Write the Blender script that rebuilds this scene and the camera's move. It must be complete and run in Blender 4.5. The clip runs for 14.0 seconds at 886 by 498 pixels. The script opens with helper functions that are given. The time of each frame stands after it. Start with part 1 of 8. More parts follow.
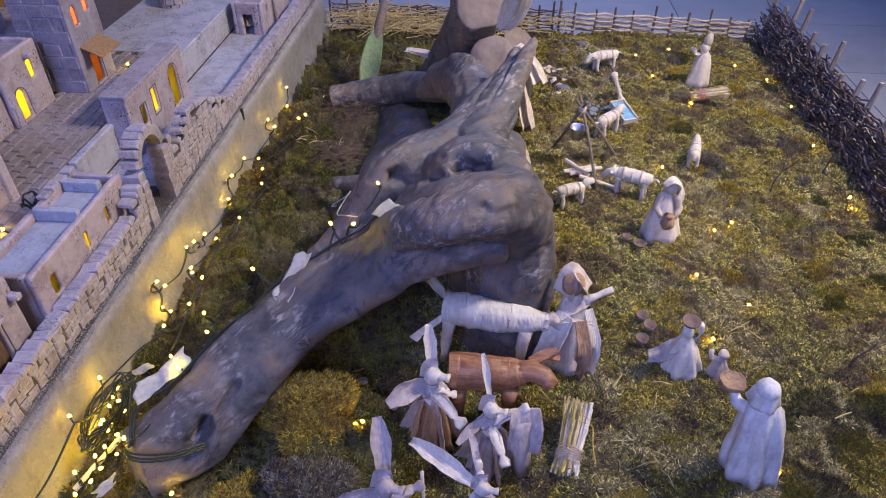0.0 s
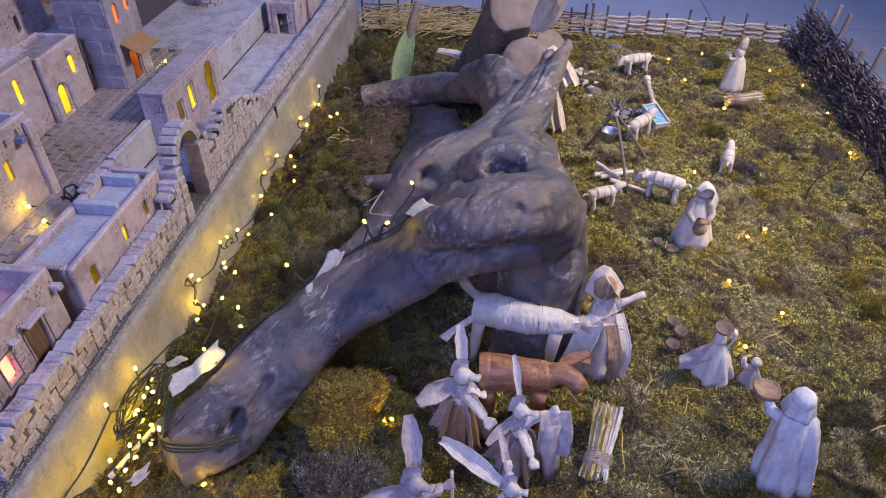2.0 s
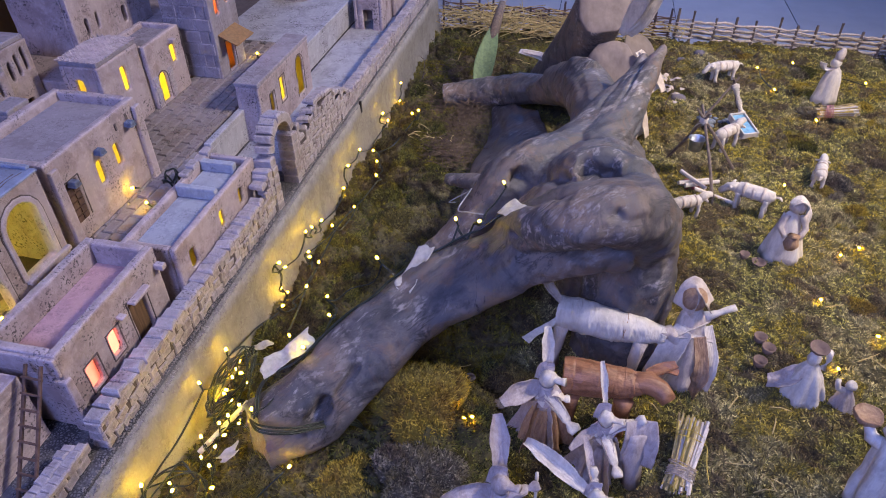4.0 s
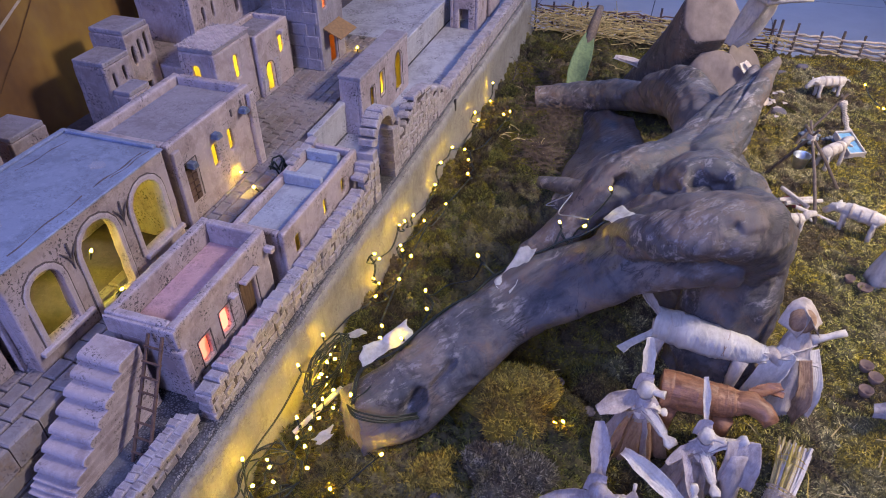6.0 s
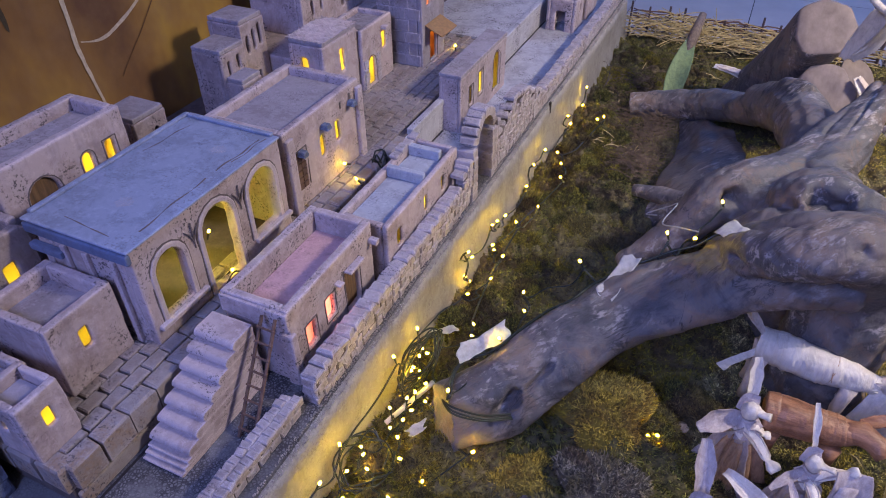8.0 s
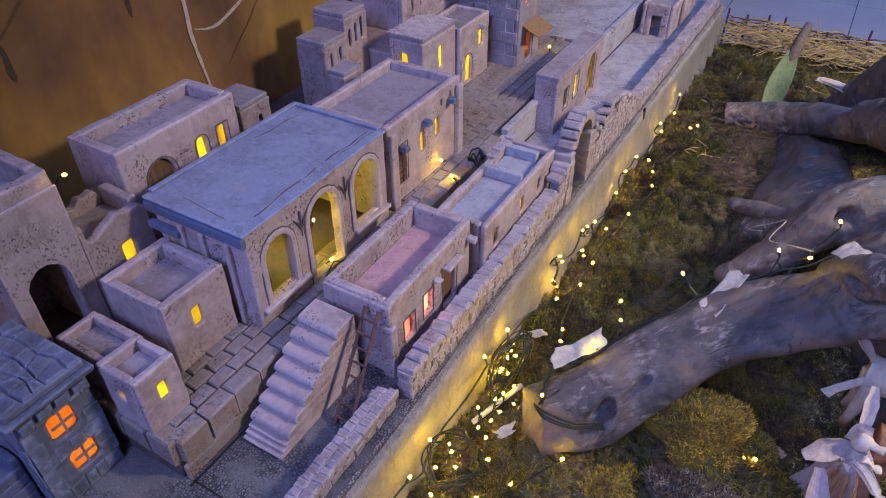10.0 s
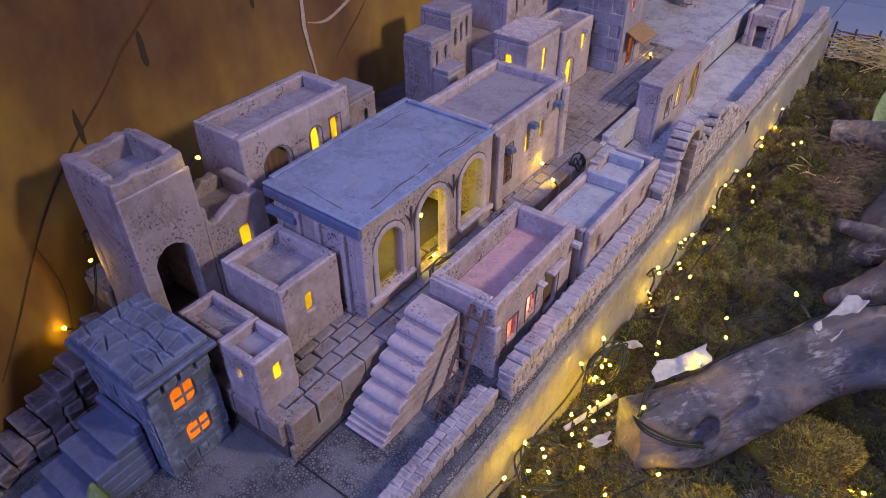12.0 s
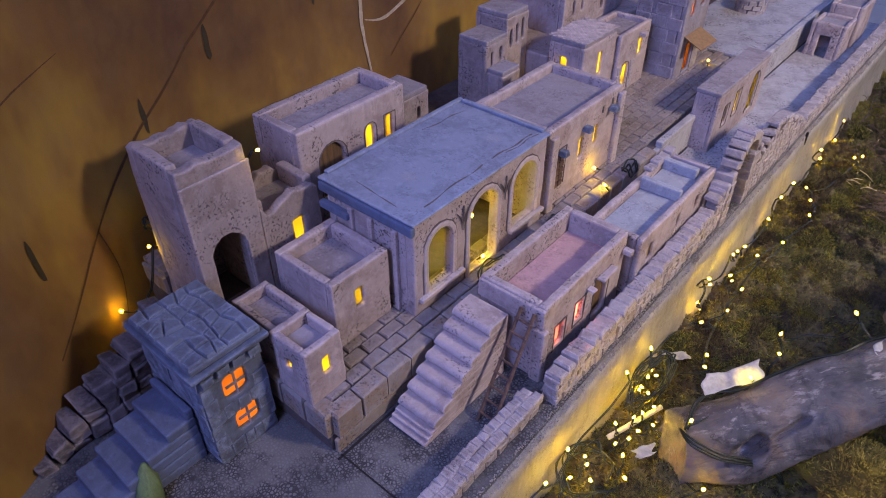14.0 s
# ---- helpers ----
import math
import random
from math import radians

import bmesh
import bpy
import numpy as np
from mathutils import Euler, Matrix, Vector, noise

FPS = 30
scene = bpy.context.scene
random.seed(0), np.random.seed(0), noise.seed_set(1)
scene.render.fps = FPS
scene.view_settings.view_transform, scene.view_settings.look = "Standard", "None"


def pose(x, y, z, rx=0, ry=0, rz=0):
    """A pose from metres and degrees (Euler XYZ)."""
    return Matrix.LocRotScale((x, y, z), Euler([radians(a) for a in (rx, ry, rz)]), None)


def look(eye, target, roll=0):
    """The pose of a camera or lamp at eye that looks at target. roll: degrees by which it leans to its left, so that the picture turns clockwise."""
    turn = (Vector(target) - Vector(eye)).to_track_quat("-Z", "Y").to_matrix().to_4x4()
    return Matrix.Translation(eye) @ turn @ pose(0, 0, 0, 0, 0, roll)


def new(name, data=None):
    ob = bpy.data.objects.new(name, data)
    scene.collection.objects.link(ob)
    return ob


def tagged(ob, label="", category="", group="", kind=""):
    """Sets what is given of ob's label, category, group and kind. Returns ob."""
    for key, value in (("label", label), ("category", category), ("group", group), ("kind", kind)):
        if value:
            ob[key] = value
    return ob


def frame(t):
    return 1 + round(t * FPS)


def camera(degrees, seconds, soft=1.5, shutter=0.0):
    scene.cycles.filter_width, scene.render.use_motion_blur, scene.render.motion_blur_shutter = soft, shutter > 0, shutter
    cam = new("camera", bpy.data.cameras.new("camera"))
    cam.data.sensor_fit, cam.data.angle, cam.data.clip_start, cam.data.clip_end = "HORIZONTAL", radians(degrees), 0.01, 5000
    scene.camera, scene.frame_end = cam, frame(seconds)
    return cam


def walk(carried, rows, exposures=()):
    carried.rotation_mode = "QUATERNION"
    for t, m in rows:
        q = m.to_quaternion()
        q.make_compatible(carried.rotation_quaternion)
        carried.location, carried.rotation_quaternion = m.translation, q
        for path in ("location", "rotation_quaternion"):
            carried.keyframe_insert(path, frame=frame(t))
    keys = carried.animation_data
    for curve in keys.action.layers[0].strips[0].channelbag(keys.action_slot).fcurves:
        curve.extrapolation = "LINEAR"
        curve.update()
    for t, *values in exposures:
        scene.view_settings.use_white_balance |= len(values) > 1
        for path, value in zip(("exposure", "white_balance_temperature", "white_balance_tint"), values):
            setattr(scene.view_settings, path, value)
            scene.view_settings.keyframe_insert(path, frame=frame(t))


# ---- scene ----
cam = camera(66.6, 14.0, soft=1.0)
PATH = [
    (0.0, (0.0376, 0.0884, 1.4585), (-0.0811, 1.6458, 0.2092), 0.38),
    (0.5, (0.0376, 0.0884, 1.4585), (-0.0951, 1.6456, 0.2103), 0.23),
    (1.0, (0.0386, 0.0895, 1.4604), (-0.1092, 1.6434, 0.2105), 0.08),
    (1.5, (0.0325, 0.0869, 1.4607), (-0.1304, 1.6416, 0.2118), 0.02),
    (2.0, (0.0152, 0.0817, 1.4602), (-0.1678, 1.6346, 0.2125), 0.16),
    (2.5, (-0.0031, 0.0776, 1.4596), (-0.2142, 1.6281, 0.2132), 0.16),
    (3.0, (-0.0233, 0.0737, 1.46), (-0.2729, 1.6172, 0.2133), 0.02),
    (5.5, (-0.1302, 0.0415, 1.463), (-0.5886, 1.537, 0.2161), -0.21),
    (6.0, (-0.1557, 0.0318, 1.4629), (-0.6519, 1.5152, 0.2162), -0.15),
    (6.5, (-0.1793, 0.0221, 1.4638), (-0.7132, 1.4924, 0.2163), -0.18),
    (7.0, (-0.2039, 0.0124, 1.4637), (-0.7776, 1.4679, 0.2175), -0.12),
    (7.5, (-0.2263, 0.0038, 1.4665), (-0.8371, 1.4419, 0.2178), -0.05),
    (8.0, (-0.2459, -0.0062, 1.4673), (-0.8987, 1.4131, 0.2184), -0.2),
    (10.5, (-0.36, -0.0615, 1.4653), (-1.1862, 1.2625, 0.2147), -0.12),
    (11.0, (-0.383, -0.0793, 1.4658), (-1.2454, 1.2227, 0.2172), -0.14),
    (11.5, (-0.3998, -0.0926, 1.4639), (-1.2994, 1.1874, 0.2172), -0.27),
    (12.0, (-0.4195, -0.1054, 1.466), (-1.3515, 1.1491, 0.2175), -0.19),
    (12.5, (-0.4331, -0.1158, 1.4659), (-1.3943, 1.1173, 0.2183), -0.19),
    (13.0, (-0.4404, -0.1213, 1.4674), (-1.4268, 1.0899, 0.2186), -0.18),
    (13.5, (-0.4414, -0.1213, 1.4664), (-1.4477, 1.0739, 0.218), -0.25),
    (14.0, (-0.4414, -0.1213, 1.4664), (-1.4582, 1.0644, 0.2178), -0.19),
]
walk(cam, [(t, look(eye, target, roll)) for t, eye, target, roll in PATH], exposures=[(0.0, -0.13, 6200, 10), (8.0, -0.18, 6150, 10), (10.5, -0.18, 6600, 12), (14.0, -0.18, 6700, 12)])

# ---- light ----
world = bpy.data.worlds.new("room_air")
scene.world = world
world.use_nodes = True
world.node_tree.nodes["Background"].inputs[0].default_value = (0.55, 0.55, 0.9, 1)
world.node_tree.nodes["Background"].inputs[1].default_value = 0.03


def area_lamp(name, eye, target, size, power, colour, spread=180):
    data = bpy.data.lights.new(name, "AREA")
    data.shape, data.size, data.energy, data.color = "DISK", size, power, colour
    data.spread = radians(spread)
    ob = new(name, data)
    ob.matrix_world = look(eye, target)
    return ob


def point_lamp(name, place, power, colour, radius=0.012):
    data = bpy.data.lights.new(name, "POINT")
    data.energy, data.color, data.shadow_soft_size = power, colour, radius
    ob = new(name, data)
    ob.location = place
    return ob


area_lamp("ceiling_spot", (2.25, 1.7, 3.05), (0.0, 2.2, 0.2), 0.55, 68, (1.0, 0.86, 0.76), 105)
area_lamp("blue_ceiling_lamp", (-0.8, -1.6, 2.95), (-0.3, 1.7, 0.3), 1.8, 165, (0.27, 0.37, 1.0))
# unseen fill from the camera side, added to lift the shade under the root
area_lamp("front_fill_lamp", (0.5, -1.7, 3.15), (-0.2, 1.2, 0.3), 1.4, 13, (1.0, 0.78, 0.56))
area_lamp("blue_back_lamp", (0.4, 5.6, 3.05), (0.3, 4.2, 0.0), 1.4, 95, (0.2, 0.36, 1.0))


# ---- materials ----
class Nodes:
    """Small builder for a node material."""

    def __init__(self, name):
        self.mat = bpy.data.materials.new(name)
        self.mat.use_nodes = True
        self.t = self.mat.node_tree
        self.bsdf = self.t.nodes["Principled BSDF"]
        self.pos = self.t.nodes.new("ShaderNodeNewGeometry").outputs["Position"]

    def node(self, kind, **kw):
        n = self.t.nodes.new(kind)
        for k, v in kw.items():
            setattr(n, k, v)
        return n

    def link(self, a, b):
        self.t.links.new(a, b)

    def noise(self, scale, detail=5, rough=0.6, stretch=None, distort=0.0, turn=None):
        n = self.node("ShaderNodeTexNoise")
        n.inputs["Scale"].default_value, n.inputs["Detail"].default_value = scale, detail
        n.inputs["Roughness"].default_value, n.inputs["Distortion"].default_value = rough, distort
        src = self.pos
        if stretch:
            m = self.node("ShaderNodeMapping")
            m.inputs["Scale"].default_value = stretch
            if turn is not None:
                m.vector_type = "TEXTURE"
                m.inputs["Rotation"].default_value = (0, 0, radians(turn))
            self.link(self.pos, m.inputs["Vector"])
            src = m.outputs[0]
        self.link(src, n.inputs["Vector"])
        return n.outputs["Fac"]

    def voronoi(self, scale, feature="F1"):
        n = self.node("ShaderNodeTexVoronoi", feature=feature)
        n.inputs["Scale"].default_value = scale
        self.link(self.pos, n.inputs["Vector"])
        return n.outputs["Distance"]

    def ramp(self, fac, stops):
        n = self.node("ShaderNodeValToRGB")
        e = n.color_ramp.elements
        while len(e) < len(stops):
            e.new(0.5)
        for el, (p, c) in zip(e, stops):
            el.position = p
            el.color = (*c, 1) if len(c) == 3 else c
        self.link(fac, n.inputs[0])
        return n.outputs[0]

    def mix(self, fac, a, b, blend="MIX"):
        n = self.node("ShaderNodeMix", data_type="RGBA", blend_type=blend)
        for sock, v in ((n.inputs["Factor"], fac), (n.inputs["A"], a), (n.inputs["B"], b)):
            if isinstance(v, (int, float)):
                sock.default_value = v
            elif isinstance(v, tuple):
                sock.default_value = (*v, 1)
            else:
                self.link(v, sock)
        return n.outputs["Result"]

    def bump(self, height, strength, distance, before=None):
        n = self.node("ShaderNodeBump")
        n.inputs["Strength"].default_value, n.inputs["Distance"].default_value = strength, distance
        self.link(height, n.inputs["Height"])
        if before is not None:
            self.link(before, n.inputs["Normal"])
        return n.outputs[0]

    def done(self, colour, rough=0.8, normal=None, metal=0.0):
        if isinstance(colour, tuple):
            self.bsdf.inputs["Base Color"].default_value = (*colour, 1)
        else:
            self.link(colour, self.bsdf.inputs["Base Color"])
        if isinstance(rough, (int, float)):
            self.bsdf.inputs["Roughness"].default_value = rough
        else:
            self.link(rough, self.bsdf.inputs["Roughness"])
        self.bsdf.inputs["Metallic"].default_value = metal
        if normal is not None:
            self.link(normal, self.bsdf.inputs["Normal"])
        return self.mat

    def vary(self, colour, low=0.8, high=1.15):
        """Brightness that differs from object to object."""
        info = self.node("ShaderNodeObjectInfo")
        m = self.node("ShaderNodeMapRange")
        m.inputs["To Min"].default_value, m.inputs["To Max"].default_value = low, high
        self.link(info.outputs["Random"], m.inputs["Value"])
        n = self.node("ShaderNodeVectorMath", operation="SCALE")
        self.link(colour, n.inputs[0])
        self.link(m.outputs[0], n.inputs["Scale"])
        return n.outputs[0]

    def edges(self, radius):
        """Mask of worn, dry-brushed edges: where the rounded normal leaves the true one."""
        r = self.node("ShaderNodeBevel", samples=4)
        r.inputs["Radius"].default_value = radius
        g = self.node("ShaderNodeNewGeometry")
        d = self.node("ShaderNodeVectorMath", operation="DOT_PRODUCT")
        self.link(r.outputs[0], d.inputs[0])
        self.link(g.outputs["True Normal"], d.inputs[1])
        return self.ramp(d.outputs["Value"], [(0.86, (1, 1, 1)), (0.985, (0, 0, 0))])

    def island(self, stops):
        g = self.node("ShaderNodeNewGeometry")
        return self.ramp(g.outputs["Random Per Island"], stops)


def plaster_mat(name, base, dirt, dirt_amount=0.45, spots=0.0, bump=0.6, wear=1.42):
    """Painted plaster with dry-brushed stains and dark specks."""
    n = Nodes(name)
    big = n.noise(11, 8, 0.72, None, 0.4)
    col = n.mix(n.ramp(big, [(0.47, (0, 0, 0)), (0.6, (dirt_amount,) * 3)]), base, dirt)
    streak = n.noise(34, 6, 0.7, (1.0, 1.0, 0.2))
    col = n.mix(n.ramp(streak, [(0.52, (0, 0, 0)), (0.66, (0.5,) * 3)]), col, tuple(v * 0.62 for v in base))
    chalk = n.noise(60, 6, 0.75)
    col = n.mix(n.ramp(chalk, [(0.53, (0, 0, 0)), (0.64, (0.45,) * 3)]), col, tuple(min(0.8, v * 1.35) for v in base))
    if spots:
        sp = n.noise(170, 3, 0.6)
        area = n.noise(14, 3, 0.5)
        msk = n.mix(1.0, n.ramp(sp, [(0.555, (0, 0, 0)), (0.6, (1, 1, 1))]), n.ramp(area, [(0.47, (0, 0, 0)), (0.62, (spots,) * 3)]), "MULTIPLY")
        col = n.mix(msk, col, (0.08, 0.065, 0.07))
    crack = n.mix(1.0, n.ramp(n.noise(21, 5, 0.6, None, 1.6), [(0.492, (0, 0, 0)), (0.5, (0.55,) * 3), (0.508, (0, 0, 0))]), n.ramp(n.noise(6, 3, 0.5), [(0.5, (0, 0, 0)), (0.6, (1, 1, 1))]), "MULTIPLY")
    col = n.mix(crack, col, tuple(v * 0.3 for v in dirt))
    worn = n.edges(0.009)
    worn = n.mix(1.0, worn, n.ramp(n.noise(38, 5, 0.75), [(0.4, (0.15,) * 3), (0.58, (1.0,) * 3)]), "MULTIPLY")
    col = n.mix(worn, col, tuple(min(0.78, v * wear) for v in base))
    col = n.vary(col, 0.93, 1.05)
    b1 = n.bump(n.noise(55, 6, 0.6), bump, 0.003)
    b2 = n.bump(n.noise(320, 3, 0.6), bump * 0.7, 0.0008, b1)
    return n.done(col, 0.9, b2)


M_plaster = plaster_mat("house_plaster", (0.43, 0.35, 0.36), (0.2, 0.135, 0.13), 0.5, 0.95)
M_roof = plaster_mat("roof_plaster", (0.3, 0.265, 0.3), (0.16, 0.125, 0.135), 0.5, 0.5)
M_roof_blue = plaster_mat("blue_roof_plaster", (0.24, 0.27, 0.38), (0.14, 0.15, 0.2), 0.5, 0.35)
M_roof_white = plaster_mat("whitewashed_roof", (0.36, 0.37, 0.43), (0.2, 0.19, 0.22), 0.5, 0.4)
M_trim = plaster_mat("trim_plaster", (0.43, 0.355, 0.365), (0.27, 0.2, 0.19), 0.45, 0.6)
M_old = plaster_mat("weathered_plaster", (0.34, 0.275, 0.28), (0.17, 0.125, 0.12), 0.55, 1.0)
M_terrace = plaster_mat("terrace_plaster", (0.27, 0.23, 0.225), (0.26, 0.15, 0.06), 0.6, 1.0)
M_edge = plaster_mat("plinth_plaster", (0.26, 0.235, 0.205), (0.17, 0.145, 0.115), 0.5, 0.4, 0.9)
M_joint = plaster_mat("joint_mortar", (0.11, 0.085, 0.085), (0.05, 0.04, 0.04), 0.6)
M_stone = plaster_mat("wall_stone", (0.36, 0.315, 0.33), (0.17, 0.125, 0.125), 0.6, 0.7, 1.0)
M_pave = plaster_mat("paving_stone", (0.25, 0.21, 0.205), (0.2, 0.14, 0.11), 0.6, 1.0, 0.8)
M_slate = plaster_mat("tower_stone", (0.12, 0.14, 0.2), (0.05, 0.05, 0.07), 0.7, 0.5, 1.0, 2.0)
M_ruin = plaster_mat("ruin_stone", (0.17, 0.145, 0.16), (0.05, 0.04, 0.045), 0.9, 0.8, 1.0, 2.2)
# plaster for faces turned to the blue lamp: its light is in the base colour
M_blue_lit = plaster_mat("blue_lit_plaster", (0.11, 0.135, 0.225), (0.07, 0.075, 0.12), 0.5, 0.4)


def deck_mat():
    """Sandy board with a crackled net of dark glaze in patches."""
    n = Nodes("deck_sand")
    g = n.voronoi(165, "DISTANCE_TO_EDGE")
    col = n.ramp(n.noise(7, 6, 0.65), [(0.38, (0.115, 0.11, 0.115)), (0.62, (0.19, 0.18, 0.185))])
    net = n.mix(1.0, n.ramp(g, [(0.1, (1, 1, 1)), (0.24, (0, 0, 0))]), n.ramp(n.noise(5, 7, 0.8), [(0.44, (0.25,) * 3), (0.54, (1.0,) * 3)]), "MULTIPLY")
    col = n.mix(net, col, (0.045, 0.04, 0.045))
    return n.done(col, 0.95, n.bump(g, 0.8, 0.002, n.bump(n.noise(40), 0.5, 0.004)))


M_deck = deck_mat()
# roof plaster with the pink lamplight mixed into its base colour
M_pink_lit_roof = plaster_mat("pink_lit_roof_plaster", (0.5, 0.3, 0.3), (0.3, 0.16, 0.17), 0.6, 0.3)


def wood_mat(name, light, dark, scale=60, stretch=(1, 1, 0.1), bump=0.5):
    n = Nodes(name)
    g = n.noise(scale, 6, 0.65, stretch)
    col = n.ramp(g, [(0.3, dark), (0.7, light)])
    col = n.vary(col, 0.8, 1.15)
    return n.done(col, 0.75, n.bump(g, bump, 0.002))


M_door = wood_mat("door_wood", (0.2, 0.115, 0.06), (0.06, 0.035, 0.02), 120)
M_ladder = wood_mat("ladder_wood", (0.16, 0.09, 0.06), (0.06, 0.03, 0.025), 150)
M_stick = wood_mat("stick_wood", (0.24, 0.18, 0.14), (0.1, 0.07, 0.055), 150)


def driftwood_mat():
    """Smooth weathered wood: grey and umber washes, grain along the leg, rubbed pale spots."""
    n = Nodes("driftwood")
    big = n.noise(5.5, 5, 0.6, None, 0.7)
    col = n.ramp(big, [(0.36, (0.064, 0.063, 0.072)), (0.5, (0.112, 0.1, 0.101)), (0.64, (0.195, 0.147, 0.12))])
    grain = n.noise(30, 7, 0.7, (6.0, 1.0, 2.0), 0.5, 47)
    col = n.mix(n.ramp(grain, [(0.36, (0.6,) * 3), (0.5, (0, 0, 0))]), col, (0.034, 0.03, 0.034))
    col = n.mix(n.ramp(grain, [(0.56, (0, 0, 0)), (0.72, (0.45,) * 3)]), col, (0.17, 0.14, 0.13))
    umber = n.noise(11, 6, 0.7, None, 1.0)
    col = n.mix(n.ramp(umber, [(0.52, (0, 0, 0)), (0.66, (0.6,) * 3)]), col, (0.17, 0.105, 0.07))
    col = n.mix(n.ramp(umber, [(0.34, (0.7,) * 3), (0.46, (0, 0, 0))]), col, (0.03, 0.028, 0.034))
    area = n.ramp(n.noise(6, 4, 0.6), [(0.48, (0, 0, 0)), (0.6, (1, 1, 1))])
    rub = n.mix(1.0, n.ramp(n.noise(60, 6, 0.75, (3.0, 1.0, 1.5), 0.3, 47), [(0.52, (0, 0, 0)), (0.6, (0.8,) * 3)]), area, "MULTIPLY")
    col = n.mix(rub, col, (0.36, 0.32, 0.31))
    crk = n.mix(1.0, n.ramp(n.noise(13, 6, 0.7, (5.0, 1.0, 2.0), 0.8, 47), [(0.482, (0, 0, 0)), (0.5, (0.85,) * 3), (0.518, (0, 0, 0))]), n.ramp(n.noise(7, 4, 0.6, None, 0.3), [(0.46, (0, 0, 0)), (0.58, (1, 1, 1))]), "MULTIPLY")
    col = n.mix(crk, col, (0.018, 0.015, 0.017))
    nb = n.bump(umber, 0.5, 0.008, n.bump(grain, 1.0, 0.005, n.bump(n.noise(150, 6, 0.75), 0.7, 0.002)))
    return n.done(col, n.ramp(big, [(0.3, (0.5,) * 3), (0.7, (0.75,) * 3)]), nb)


M_drift = driftwood_mat()


def moss_mat(name, stops, brown, pale, yellow):
    n = Nodes(name)
    col = n.island(stops)
    zone2 = n.noise(3.6, 6, 0.62, None, 0.5)
    col = n.mix(n.ramp(zone2, [(0.5, (0, 0, 0)), (0.55, (0.9,) * 3)]), col, pale)
    zone3 = n.noise(5.2, 6, 0.62, (1.0, 1.0, 1.0), 0.9)
    col = n.mix(n.ramp(zone3, [(0.5, (0, 0, 0)), (0.56, (0.85,) * 3)]), col, yellow)
    zone = n.noise(8, 7, 0.68, None, 0.7)
    col = n.mix(n.ramp(zone, [(0.5, (0, 0, 0)), (0.58, (0.9,) * 3)]), col, brown)
    clump = n.noise(34, 5, 0.65, None, 0.4)
    col = n.mix(n.ramp(clump, [(0.32, (0.6,) * 3), (0.43, (0, 0, 0))]), col, tuple(v * 0.6 for v in brown))
    col = n.mix(n.ramp(clump, [(0.56, (0, 0, 0)), (0.68, (0.55,) * 3)]), col, tuple(min(0.6, v * 1.25) for v in pale))
    info = n.node("ShaderNodeNewGeometry")
    m = n.node("ShaderNodeMapRange")
    m.inputs["To Min"].default_value, m.inputs["To Max"].default_value = 0.3, 1.75
    n.link(info.outputs["Random Per Island"], m.inputs["Value"])
    v = n.node("ShaderNodeVectorMath", operation="SCALE")
    n.link(col, v.inputs[0])
    n.link(m.outputs[0], v.inputs["Scale"])
    return n.done(v.outputs[0], 0.95, n.bump(n.noise(180, 4, 0.7), 1.0, 0.006))


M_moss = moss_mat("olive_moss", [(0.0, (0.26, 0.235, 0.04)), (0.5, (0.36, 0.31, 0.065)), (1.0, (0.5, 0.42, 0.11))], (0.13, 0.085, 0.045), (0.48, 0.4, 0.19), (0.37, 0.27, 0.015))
# a darker green kind, darkened further for the shadow of the driftwood
M_moss_green_shaded = moss_mat("shaded_green_moss", [(0.0, (0.045, 0.05, 0.008)), (0.5, (0.085, 0.086, 0.015)), (1.0, (0.15, 0.14, 0.028))], (0.06, 0.04, 0.02), (0.15, 0.12, 0.04), (0.17, 0.14, 0.01))
M_moss_ochre = moss_mat("ochre_moss", [(0.0, (0.28, 0.195, 0.02)), (0.5, (0.38, 0.27, 0.03)), (1.0, (0.5, 0.36, 0.05))], (0.26, 0.165, 0.03), (0.42, 0.31, 0.055), (0.42, 0.29, 0.015))
M_moss_bright = moss_mat("yellow_green_moss", [(0.0, (0.09, 0.085, 0.012)), (0.5, (0.14, 0.13, 0.018)), (1.0, (0.2, 0.18, 0.03))], (0.07, 0.05, 0.02), (0.16, 0.13, 0.04), (0.19, 0.15, 0.012))
M_moss_near = moss_mat("dark_olive_moss", [(0.0, (0.09, 0.08, 0.014)), (0.5, (0.15, 0.128, 0.024)), (1.0, (0.22, 0.185, 0.04))], (0.07, 0.046, 0.024), (0.21, 0.17, 0.065), (0.2, 0.15, 0.012))
M_moss_grey = moss_mat("grey_dry_moss", [(0.0, (0.13, 0.11, 0.08)), (0.5, (0.19, 0.16, 0.11)), (1.0, (0.28, 0.24, 0.17))], (0.12, 0.085, 0.055), (0.26, 0.22, 0.15), (0.2, 0.16, 0.07))
M_dirt = moss_mat("moss_bed", [(0.0, (0.07, 0.06, 0.02)), (1.0, (0.1, 0.085, 0.03))], (0.06, 0.042, 0.022), (0.14, 0.115, 0.05), (0.1, 0.08, 0.015))


